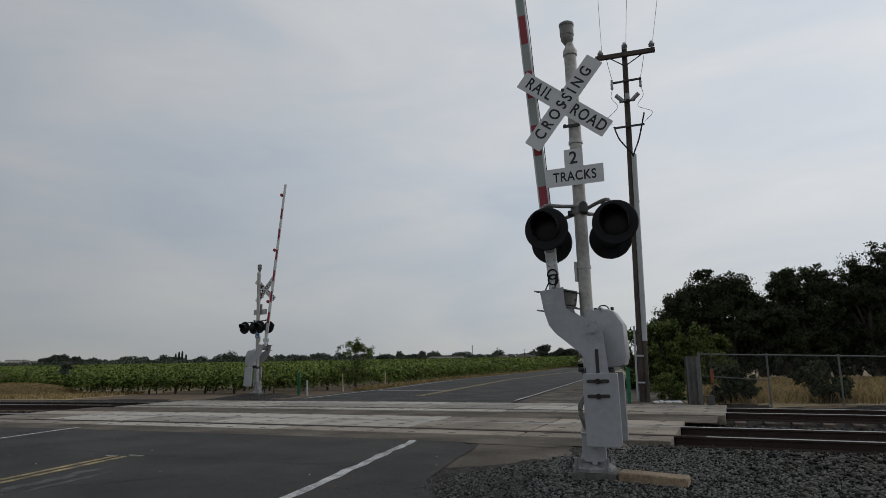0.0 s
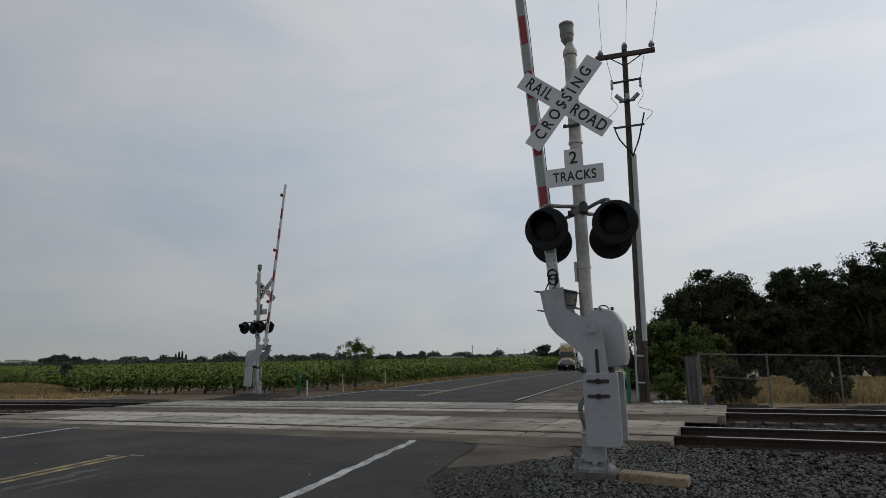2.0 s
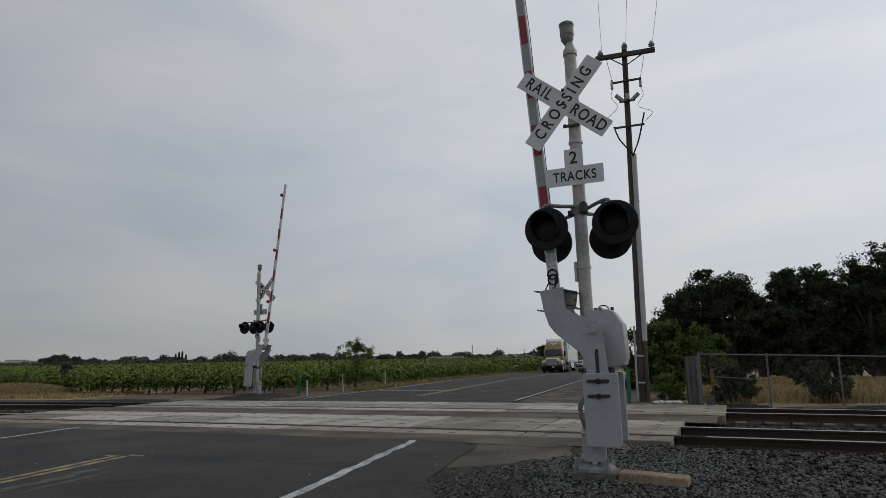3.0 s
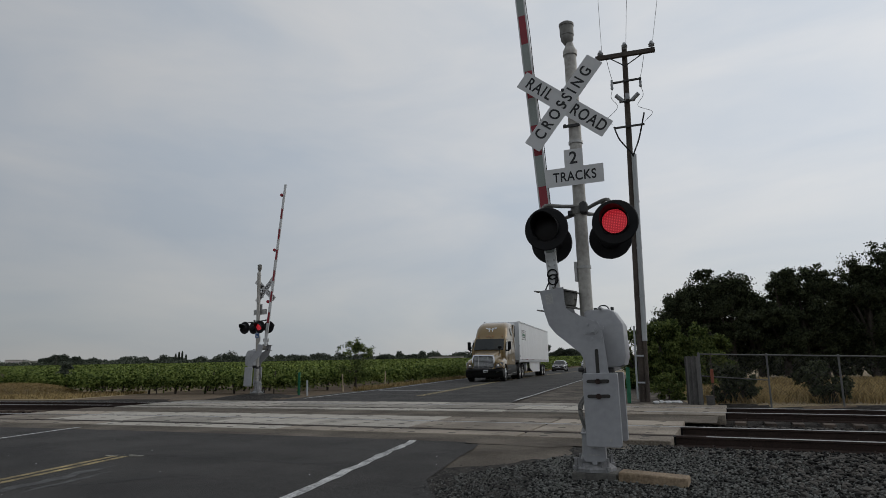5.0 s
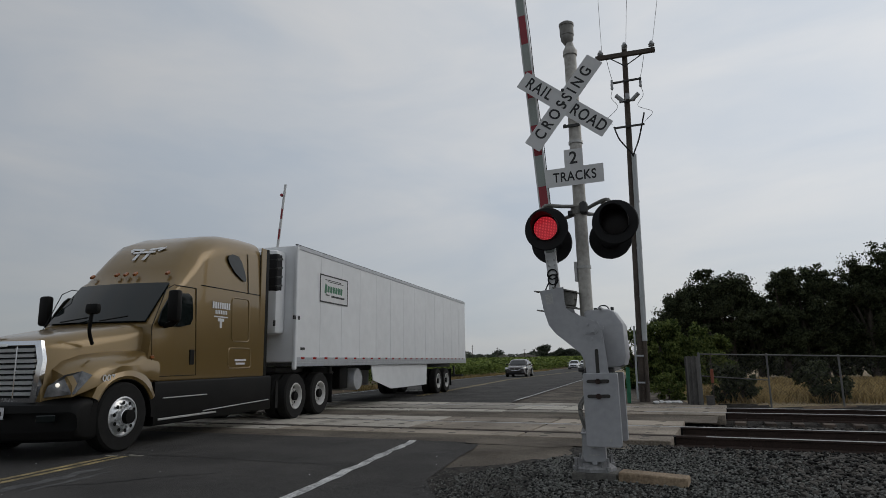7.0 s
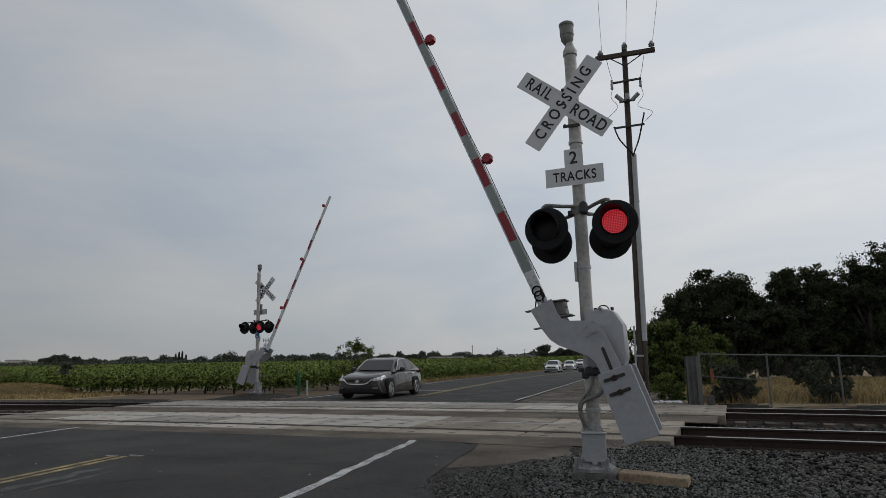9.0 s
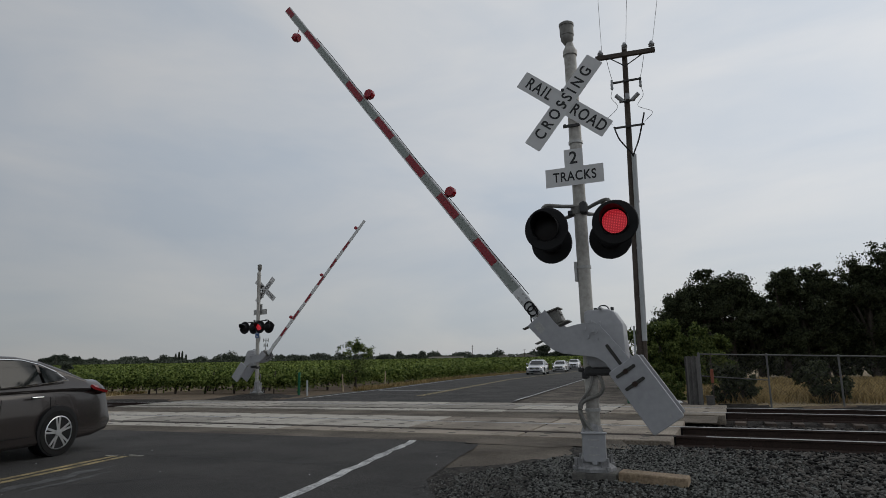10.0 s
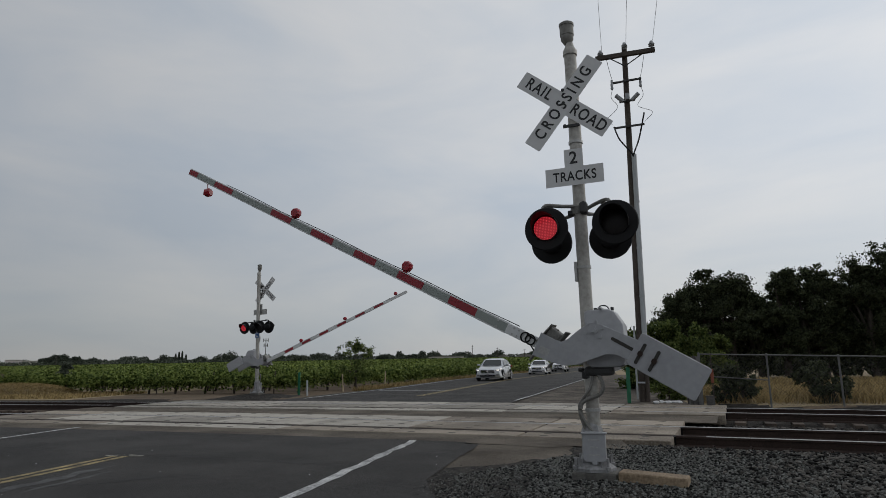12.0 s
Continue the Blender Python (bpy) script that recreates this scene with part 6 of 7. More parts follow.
def lorry():
    t = thing("truck_tractor", "gold-brown sleeper truck tractor with chrome grille and black skirts", "truck")
    # cab and sleeper with roof fairing
    bow = lambda x, z: 0.16 * (x / 1.1) ** 2 if z > 1.5 else 0.0
    secs = []
    for y, zt, r in ((0.46, 1.97, 0.06), (0.78, 2.36, 0.08), (1.12, 2.76, 0.12), (1.22, 2.84, 0.20), (1.36, 3.05, 0.30), (1.60, 3.36, 0.40), (1.95, 3.63, 0.44), (2.4, 3.82, 0.44), (2.85, 3.91, 0.42), (3.4, 3.95, 0.38), (3.98, 3.95, 0.34)):
        secs.append((y, trap(1.0, zt, 2.30, 2 * cab_x(zt), r, 5, 8), bow if y < 1.7 else None))
    bm = bmesh.new()
    loft(bm, secs)
    part("cab", bm, GOLD, t, "gold-brown cab with roof fairing", True)
    # side wings closing the gap
    for s in (-1, 1):
        bm = bmesh.new()
        box(bm, (s * 1.105, 4.07, 2.42), (0.03, 0.20, 2.80), bevel=0.01)
        part("side_fairing", bm, GOLD, t)
        bm = bmesh.new()
        box(bm, (s * 1.107, 4.235, 2.42), (0.022, 0.12, 2.80), bevel=0.006)
        part("fairing_edge", bm, TRUCK_BLACK, t, "black rubber fairing edge")
    # hood
    bm = bmesh.new()
    secs = [(y, trap(zb, zt, wb, wt, r, 5), None) for y, zb, zt, wb, wt, r in ((-1.20, 0.72, 1.64, 1.44, 1.30, 0.14), (-1.10, 0.70, 1.70, 1.52, 1.36, 0.18), (-0.7, 0.70, 1.77, 1.66, 1.44, 0.24), (-0.2, 0.72, 1.85, 1.82, 1.58, 0.26), (0.25, 0.75, 1.92, 2.0, 1.75, 0.26), (0.62, 0.78, 1.99, 2.16, 1.92, 0.22))]
    loft(bm, secs)
    part("hood", bm, GOLD, t, "sloping gold-brown hood", True)
    # fenders: bulged arches over the front wheels
    for s in (-1, 1):
        bm = bmesh.new()
        secs = []
        for k in range(15):
            a = radians(152 - 128 * k / 14)
            ro = 0.74 if 1 < k < 13 else 0.71
            c, q = math.cos(a), math.sin(a)
            ring = [(0.62, 0.58), (1.22, 0.58), (1.235, 0.62), (1.19, ro), (0.62, ro + 0.16)]
            secs.append([bm.verts.new((s * x, c * rr * 1.08, 0.50 + q * rr * 1.02)) for x, rr in ring])
        fs = []
        for a, b in zip(secs, secs[1:]):
            for k in range(5):
                fs.append(bm.faces.new((a[k], a[(k + 1) % 5], b[(k + 1) % 5], b[k])))
        fs += [bm.faces.new(secs[0]), bm.faces.new(secs[-1][::-1])]
        bmesh.ops.recalc_face_normals(bm, faces=fs)
        part("fender", bm, GOLD, t, "rounded gold-brown front fender", True)
        bm = bmesh.new()
        rings = []
        for k in range(19):
            a = radians(184 - 188 * k / 18)
            rings.append([bm.verts.new((s * x, math.cos(a) * rr * 1.08, 0.50 + math.sin(a) * rr * 1.02)) for x, rr in ((0.62, 0.56), (1.205, 0.565), (1.205, 0.66), (0.62, 0.72))])
        fs = []
        for a, b in zip(rings, rings[1:]):
            for k in range(4):
                fs.append(bm.faces.new((a[k], a[(k + 1) % 4], b[(k + 1) % 4], b[k])))
        fs += [bm.faces.new(rings[0]), bm.faces.new(rings[-1][::-1])]
        bmesh.ops.recalc_face_normals(bm, faces=fs)
        part("wheel_arch", bm, TRUCK_BLACK, t, "black wheel arch lip", True)
        bm = bmesh.new()
        rings = []
        for y, zb, zt, xo in ((-1.02, 0.86, 1.20, 1.10), (-0.85, 0.92, 1.30, 1.17), (-0.5, 1.02, 1.40, 1.205), (-0.1, 1.14, 1.46, 1.21), (0.35, 1.10, 1.52, 1.195), (0.80, 1.02, 1.58, 1.17)):
            ring = [(0.55, zb), (xo, zb), (xo, zb + (zt - zb) * 0.45), (xo - 0.10, zt - 0.06), (xo - 0.25, zt), (0.55, zt + 0.12)]
            rings.append([bm.verts.new((s * x, y, z)) for x, z in ring])
        fs = []
        for a, b in zip(rings, rings[1:]):
            for k in range(6):
                fs.append(bm.faces.new((a[k], a[(k + 1) % 6], b[(k + 1) % 6], b[k])))
        fs += [bm.faces.new(rings[0]), bm.faces.new(rings[-1][::-1])]
        bmesh.ops.recalc_face_normals(bm, faces=fs)
        part("fender_crown", bm, GOLD, t, "gold-brown fender crown", True)
        # headlight
        bm = bmesh.new()
        skin(bm, [(s * 0.74, -1.17, 0.86), (s * 0.78, -1.15, 1.02), (s * 0.98, -1.05, 1.17), (s * 1.14, -0.88, 1.22), (s * 1.215, -0.74, 1.16), (s * 1.14, -1.0, 0.90)], -0.05 * s)
        hl = part("headlight", bm, HEADLIGHT, t, "swept clear headlight")
        bm = bmesh.new()
        lathe(bm, [(0.032, -0.02), (0.028, 0.0), (0.01, 0.01)], "y", seg=14)
        bmesh.ops.transform(bm, matrix=Matrix.Translation((s * 0.92, -1.125, 1.03)) @ Matrix.Diagonal((1, -1, 1, 1)), verts=bm.verts)
        part("lamp", bm, LIT_LAMP, hl, "lit headlamp")
        # fog lamp, mirrors
        bm = bmesh.new()
        box(bm, (s * 0.88, -1.245, 0.58), (0.26, 0.06, 0.11), rot=(0, 0, s * 38), bevel=0.02)
        part("fog_lamp", bm, GLASS, t, "dark fog lamp")
        bm = bmesh.new()
        box(bm, (s * 1.36, 0.84, 2.28), (0.22, 0.14, 0.54), bevel=0.05)
        tube(bm, [(s * 1.08, 0.92, 1.95), (s * 1.3, 0.9, 1.98), (s * 1.40, 0.88, 2.06)], 0.05, 8)
        part("mirror", bm, TRUCK_BLACK, t, "black door mirror", True)
        bm = bmesh.new()
        box(bm, (s * 0.98, -0.55, 2.14), (0.24, 0.12, 0.17), bevel=0.05)
        tube(bm, spline([(s * 0.88, -0.38, 1.62), (s * 0.92, -0.52, 1.8), (s * 0.97, -0.56, 2.08)], 4), 0.03, 7)
        part("hood_mirror", bm, TRUCK_BLACK, t, "black hood mirror", True)
        # door window, seams, handle
        bm = bmesh.new()
        skin(bm, [(s * (cab_x(z) + 0.008), y, z) for y, z in ((0.72, 1.99), (0.80, 2.20), (0.99, 2.46), (1.08, 2.53), (1.50, 2.56), (1.60, 2.50), (1.63, 2.30), (1.63, 2.10), (1.56, 2.0), (1.30, 1.95), (0.80, 1.94))], 0.02 * s)
        part("door_window", bm, GLASS, t, "dark door window")
        bm = bmesh.new()
        for y0, z0, y1, z1 in ((0.64, 1.10, 0.60, 1.92), (0.60, 1.92, 0.92, 2.58), (0.92, 2.58, 1.12, 2.68), (1.12, 2.68, 1.74, 2.68), (1.74, 2.68, 1.79, 1.10), (1.90, 2.76, 3.96, 2.76), (0.64, 1.10, 1.79, 1.10), (3.50, 2.76, 3.46, 3.60)):
            xa = s * cab_x(z0)
            xb = s * cab_x(z1)
            tube(bm, [(xa, y0, z0), (xb, y1, z1)], 0.008, 5)
        rim = bmesh.new()
        for cy, cz, w, h in ((3.22, 2.18, 0.62, 0.88), (3.20, 1.40, 0.80, 0.40)):
            ring = [(s * cab_x(z), y, z) for y, z in rounded(w, h, 0.07, 3, (cy, cz))]
            tube(rim, ring + ring[:1], 0.012, 6)
        part("seam", bm, TRUCK_BLACK, t, "dark door and fairing seams")
        part("locker_rim", rim, GOLD, t, "raised gold-brown locker rims", True)
        bm = bmesh.new()
        box(bm, (s * 1.14, 1.66, 1.42), (0.03, 0.13, 0.27), bevel=0.012)
        part("door_handle", bm, TRUCK_BLACK, t, "black door handle")
        bm = bmesh.new()
        skin(bm, [(s * (cab_x(z) + 0.008), y, z) for y, z in ((2.70, 3.38), (2.74, 3.46), (2.85, 3.50), (3.08, 3.49), (3.20, 3.38), (3.32, 3.18), (3.38, 3.03), (3.34, 2.99), (3.20, 3.02), (2.97, 3.13), (2.80, 3.26))], 0.02 * s)
        part("sleeper_window", bm, GLASS, t, "dark sleeper window")
        # black skirts and steps
        bm = bmesh.new()
        secs = [(y, trap(0.30, 1.02, 0.30, 0.30, 0.04, 3), None) for y in (0.70, 2.0, 3.2, 4.40)]
        loft(bm, secs)
        bmesh.ops.transform(bm, matrix=Matrix.Translation((s * 1.03, 0, 0)), verts=bm.verts)
        sk = part("side_skirt", bm, TRUCK_BLACK, t, "black chassis skirt", True)
        bm = bmesh.new()
        box(bm, (s * 1.185, 1.6, 0.40), (0.03, 1.6, 0.035), bevel=0.008)
        box(bm, (s * 1.185, 3.15, 0.48), (0.03, 2.3, 0.02), rot=(1.5, 0, 0), bevel=0.006)
        box(bm, (s * 1.185, 1.5, 0.74), (0.03, 1.2, 0.02), bevel=0.006)
        part("step", bm, GALV, sk, "worn step edge")
        bm = bmesh.new()
        box(bm, (s * 1.155, 0.62, 1.42), (0.02, 0.08, 0.05), bevel=0.01)
        part("side_marker", bm, AMBER, t, "amber side marker")
        words("fender_number", "007", 0.15, SIGN_WHITE, t, Matrix.Translation((s * 1.222, -0.36, 1.10)) @ Matrix.Rotation(radians(90 * s), 4, "Z") @ Matrix.Rotation(radians(90), 4, "X"), 1.0, 1.1)
        # company lettering as bars
        bars(t, "door_lettering", [(2.54 + q * 0.075, 2.42, 0.052, 0.13 - 0.01 * (abs(q) < 2)) for q in (-3.5, -2.5, -1.5, -0.5, 0.5, 1.5, 2.5, 3.5)] + [(2.54 + q * 0.058, 2.29, 0.036, 0.075) for q in range(-3, 4)] + [(2.54, 2.20, 0.46, 0.025), (2.54, 2.14, 0.20, 0.06), (2.54, 2.04, 0.07, 0.14), (2.54, 1.93, 0.20, 0.025)], SIGN_WHITE, s * 1.116, "white company lettering as bars")
        bars(t, "number_lettering", [(3.22, 1.36, 0.40, 0.04), (3.22, 1.29, 0.32, 0.04)], SIGN_WHITE, s * 1.148, "small white lettering as bars")
        bm = bmesh.new()
        box(bm, (s * 1.20, 4.62, 0.60), (0.02, 0.10, 0.60))
        part("bumper_flap", bm, RUBBER, t)
    # windscreen
    bm = bmesh.new()
    lo = [(x, 0.46 + 0.16 * (x / 1.1) ** 2 - 0.015, 2.02) for x in np.linspace(-1.0, 1.0, 9)]
    hi = [(x, 1.08 + 0.16 * (x / 1.1) ** 2 - 0.015, 2.74) for x in np.linspace(0.95, -0.95, 9)]
    a = [bm.verts.new(p) for p in lo]
    b = [bm.verts.new(p) for p in hi[::-1]]
    a2 = [bm.verts.new((p[0], p[1] + 0.02, p[2] - 0.02)) for p in lo]
    b2 = [bm.verts.new((p[0], p[1] + 0.02, p[2] - 0.02)) for p in hi[::-1]]
    for i in range(8):
        bm.faces.new((a[i], a[i + 1], b[i + 1], b[i]))
        bm.faces.new((a2[i + 1], a2[i], b2[i], b2[i + 1]))
    part("windscreen", bm, GLASS, t, "dark windscreen", True)
    bm = bmesh.new()
    for x0 in (-0.55, 0.25):
        tube(bm, [(x0, 0.40, 2.03), (x0 + 0.5, 0.47, 2.10)], 0.012, 5)
    part("wiper", bm, TRUCK_BLACK, t)
    # visor lights
    for x in (-0.82, -0.2, 0.0, 0.2, 0.82):
        bm = bmesh.new()
        box(bm, (x, 1.20 + 0.16 * (x / 1.1) ** 2, 2.93), (0.06, 0.10, 0.05), rot=(35, 0, 0), bevel=0.015)
        part("roof_marker", bm, AMBER, t, "amber roof marker")
    # winged mark on the fairing as plain shapes
    bm = bmesh.new()
    rise = lambda y: float(np.interp(y, [1.36, 1.60, 1.95, 2.4], [3.05, 3.36, 3.63, 3.82]))
    for x0, y0, x1, y1, w in ((-0.38, 1.76, -0.06, 1.72, 0.06), (0.06, 1.72, 0.38, 1.76, 0.06), (-0.24, 1.64, 0.24, 1.64, 0.055), (-0.11, 1.74, -0.11, 1.49, 0.07), (0.11, 1.74, 0.11, 1.49, 0.07), (-0.38, 1.76, -0.28, 1.66, 0.05), (0.38, 1.76, 0.28, 1.66, 0.05)):
        d = Vector((x1 - x0, y1 - y0)).normalized()
        q = Vector((-d.y, d.x)) * w / 2
        ring = []
        for x, y in ((x0 - q.x, y0 - q.y), (x1 - q.x, y1 - q.y), (x1 + q.x, y1 + q.y), (x0 + q.x, y0 + q.y)):
            bend = 0.16 * (x / 1.1) ** 2 if y < 1.7 else 0.08 * (x / 1.1) ** 2
            ring.append((x, y + bend - 0.02, rise(y) + 0.02))
        skin(bm, ring, 0.006)
    part("roof_mark", bm, SIGN_WHITE, t, "white mark of plain bars")
    # grille
    bm = bmesh.new()
    o = [(-0.68, 0.80), (0.68, 0.80), (0.74, 1.38), (0.66, 1.66), (-0.66, 1.66), (-0.74, 1.38)]
    i2 = [(x * 0.90, 1.22 + (z - 1.22) * 0.86) for x, z in o]
    va = [bm.verts.new((x, -1.275 + 0.05 * (z - 0.76), z)) for x, z in o]
    vb = [bm.verts.new((x, -1.30 + 0.05 * (z - 0.76), z)) for x, z in i2]
    vc = [bm.verts.new((x, -1.16, z)) for x, z in o]
    for k in range(6):
        j = (k + 1) % 6
        bm.faces.new((va[k], va[j], vb[j], vb[k]))
        bm.faces.new((vc[k], vc[j], va[j], va[k]))
    g = part("grille", bm, CHROME, t, "chrome grille surround", True)
    bm = bmesh.new()
    box(bm, (0, -1.21, 1.22), (1.24, 0.02, 0.74))
    part("radiator", bm, BLACK, g, "dark radiator behind the slats")
    for k in range(9):
        bm = bmesh.new()
        z = 0.92 + 0.076 * k
        box(bm, (0, -1.255, z), (1.24 if k < 7 else 1.18, 0.05, 0.042), rot=(12, 0, 0))
        part("slat", bm, SLAT, g)
    bm = bmesh.new()
    for x in (-0.30, 0.30):
        box(bm, (x, -1.265, 1.22), (0.022, 0.04, 0.72))
    box(bm, (0, -1.27, 1.60), (0.22, 0.03, 0.05), bevel=0.01)
    part("grille_bar", bm, CHROME, g)
    # bumper
    bm = bmesh.new()
    bow2 = lambda x, z: 0.45 * abs(x / 1.2) ** 3.0
    loft(bm, [(y, trap(zb, zt, 2.42, 2.40, 0.09, 4, 14), bow2) for y, zb, zt in ((-1.44, 0.40, 0.66), (-1.40, 0.30, 0.76), (-1.25, 0.25, 0.82), (-1.02, 0.25, 0.84))])
    part("bumper", bm, TRUCK_BLACK, t, "deep black front bumper", True)
    bm = bmesh.new()
    box(bm, (0.16, -1.435, 0.66), (0.31, 0.012, 0.16), bevel=0.004)
    pl = part("number_plate", bm, PLATE_WHITE, t, "white number plate with a bar")
    bm = bmesh.new()
    box(bm, (0.16, -1.443, 0.655), (0.24, 0.004, 0.06))
    part("plate_bar", bm, LETTER, pl)
    # chassis
    bm = bmesh.new()
    for s in (-1, 1):
        box(bm, (s * 0.43, 4.0, 0.86), (0.09, 8.0, 0.27))
    box(bm, (0, 6.05, 1.04), (0.9, 0.9, 0.10), bevel=0.02)
    box(bm, (0, 0, 0.5), (1.5, 0.14, 0.14))
    box(bm, (0, 5.40, 0.52), (1.3, 0.20, 0.24))
    box(bm, (0, 6.70, 0.52), (1.3, 0.20, 0.24))
    box(bm, (0, 2.4, 0.75), (1.7, 3.2, 0.45))
    part("chassis", bm, TRUCK_BLACK, t, "black chassis rails and axles")
    # a short front overhang: the nose is drawn in towards the axle
    for ob in t.children_recursive:
        for v in ob.data.vertices:
            y = v.co.y + ob.location.y
            if y < -0.35:
                v.co.y += (1 - 0.82) * (-0.35 - y)
    wheels = []
    for s in (-1, 1):
        wheels.append((road_wheel(t, s * 1.06, 0.0, 0.52, 0.29, 0.30, RIM_ALU, s, "truck"), 0.52))
        for y in (5.48, 6.78):
            wheels.append((road_wheel(t, s * 1.10, y, 0.52, 0.27, 0.30, RIM_WHITE, s, "truck", True), 0.52))
        bm = bmesh.new()
        box(bm, (s * 0.98, 7.40, 0.62), (0.58, 0.015, 0.75))
        part("mud_flap", bm, RUBBER, t, "black mud flap")
    return t, wheels


def semi_trailer():
    """A long refrigerated box; y = 0 is its front wall."""
    t = thing("semi_trailer", "long white refrigerated box trailer with white side skirts", "trailer")
    L, W = 16.3, 2.59
    bm = bmesh.new()
    box(bm, (0, L / 2, 2.70), (W, L, 2.80), bevel=0.03)
    part("box_body", bm, TRAILER_WHITE, t, "white riveted box body")
    for s in (-1, 1):
        bm = bmesh.new()
        box(bm, (s * (W / 2 - 0.01), L / 2, 4.06), (0.05, L, 0.10), bevel=0.01)
        part("roof_rail", bm, TRAILER_GREY, t, "grey roof rail")
        bm = bmesh.new()
        box(bm, (s * (W / 2 - 0.03), L / 2, 4.118), (0.06, L, 0.022), bevel=0.005)
        part("roof_edge", bm, TRUCK_BLACK, t, "dark weathered roof edge")
        bm = bmesh.new()
        for k in range(1, 13):
            box(bm, (s * (W / 2 + 0.0015), k * L / 13, 2.70), (0.004, 0.012, 2.56))
        part("side_seam", bm, SEAM_WHITE, t, "faint riveted panel seams")
        bm = bmesh.new()
        box(bm, (s * (W / 2 - 0.005), L / 2, 1.31), (0.05, L, 0.22), bevel=0.01)
        box(bm, (s * (W / 2 + 0.016), L / 2, 1.285), (0.014, L, 0.02), bevel=0.004)
        box(bm, (s * (W / 2 + 0.016), L / 2, 1.335), (0.014, L, 0.02), bevel=0.004)
        rail = part("floor_rail", bm, TRAILER_GREY, t, "aluminium floor rail")
        bm = bmesh.new()
        box(bm, (0, 0, 0), (0.006, 0.16, 0.05))
        first = part("reflector", bm, TAIL_RED, rail, "red reflective strip")
        first.location = (s * (W / 2 + 0.023), 0.35, 1.395)
        for k in range(1, 26):
            strip_ob = new("reflector", first.data)
            strip_ob.parent = rail
            strip_ob.location = (s * (W / 2 + 0.023), 0.35 + k * 0.61, 1.395)
        bm = bmesh.new()
        box(bm, (s * (W / 2 - 0.02), 0.02, 2.6), (0.10, 0.10, 2.95), bevel=0.03)
        part("corner_post", bm, TRAILER_WHITE, t)
        bm = bmesh.new()
        o = [(4.8, 1.20), (10.35, 1.20), (10.3, 0.42), (6.5, 0.42), (4.95, 0.74)]
        va, vb = [bm.verts.new((s * 1.235, y, z)) for y, z in o], [bm.verts.new((s * 1.205, y, z)) for y, z in o]
        fs = [bm.faces.new(va), bm.faces.new(vb[::-1])] + [bm.faces.new((va[q], va[(q + 1) % 5], vb[(q + 1) % 5], vb[q])) for q in range(5)]
        bmesh.ops.recalc_face_normals(bm, faces=fs)
        part("side_skirt", bm, TRAILER_WHITE, t, "white aerodynamic side skirt")
        bm = bmesh.new()
        box(bm, (s * 0.80, 2.75, 0.78), (0.16, 0.16, 0.85), bevel=0.01)
        tube(bm, [(s * 0.80, 2.75, 0.95), (s * 0.7, 3.7, 1.12)], 0.04, 6)
        box(bm, (s * 0.80, 2.75, 0.34), (0.28, 0.28, 0.05))
        part("landing_leg", bm, DARK_IRON, t, "dark landing leg")
        bm = bmesh.new()
        box(bm, (s * (W / 2 + 0.006), 2.03, 3.20), (0.008, 1.62, 0.70))
        sg = part("side_sign", bm, SIGN_WHITE, t, "white side sign with a black border")
        bm = bmesh.new()
        for cy, cz, l, h in ((2.03, 3.55, 1.66, 0.035), (2.03, 2.85, 1.66, 0.035), (1.21, 3.20, 0.035, 0.72), (2.85, 3.20, 0.035, 0.72), (1.95, 3.44, 0.95, 0.02), (2.1, 3.40, 0.95, 0.02), (2.25, 3.02, 0.80, 0.05), (1.62, 3.04, 0.22, 0.03)):
            box(bm, (s * (W / 2 + 0.012), cy, cz), (0.006, l, h))
        part("sign_border", bm, LETTER, sg)
        bm = bmesh.new()
        for q in range(7):
            box(bm, (s * (W / 2 + 0.012), 1.52 + 0.155 * q, 3.20), (0.006, 0.115, 0.24 if q == 0 else 0.17), rot=(-s * 12, 0, 0))
        part("sign_mark", bm, GREEN_SIGN, sg, "green mark of plain bars")
        bm = bmesh.new()
        box(bm, (s * (W / 2 + 0.012), 0.35, 1.62), (0.006, 0.20, 0.06))
        box(bm, (s * (W / 2 + 0.012), 0.02, 2.35), (0.02, 0.30, 0.09), bevel=0.005)
        part("decal", bm, LETTER, t, "small dark decals")
    # refrigeration unit
    bm = bmesh.new()
    box(bm, (0, -0.22, 2.95), (2.05, 0.44, 2.0), bevel=0.10)
    ru = part("refrigeration_unit", bm, TRAILER_WHITE, t, "white refrigeration unit", True)
    bm = bmesh.new()
    box(bm, (0, -0.33, 3.40), (2.07, 0.26, 0.90), bevel=0.05)
    part("intake", bm, BLACK, ru, "black intake")
    bm = bmesh.new()
    for k in range(4):
        box(bm, (0, -0.34, 3.08 + 0.21 * k), (2.10, 0.24, 0.05), rot=(12, 0, 0), bevel=0.01)
    box(bm, (0, -0.40, 2.20), (2.0, 0.06, 0.14), bevel=0.01)
    part("louvre", bm, DARK_IRON, ru, "dark louvres")
    bm = bmesh.new()
    box(bm, (0, L / 2, 1.12), (1.1, L - 0.4, 0.16))
    box(bm, (0, L - 0.05, 0.62), (2.3, 0.10, 0.10))
    for s in (-1, 1):
        box(bm, (s * 0.7, L - 0.05, 0.85), (0.08, 0.08, 0.45))
    box(bm, (0, 11.85, 0.52), (1.3, 0.18, 0.2))
    box(bm, (0, 13.08, 0.52), (1.3, 0.18, 0.2))
    box(bm, (0, 0.6, 1.12), (1.6, 1.2, 0.08))
    part("underframe", bm, DARK_IRON, t, "dark trailer underframe")
    bm = bmesh.new()
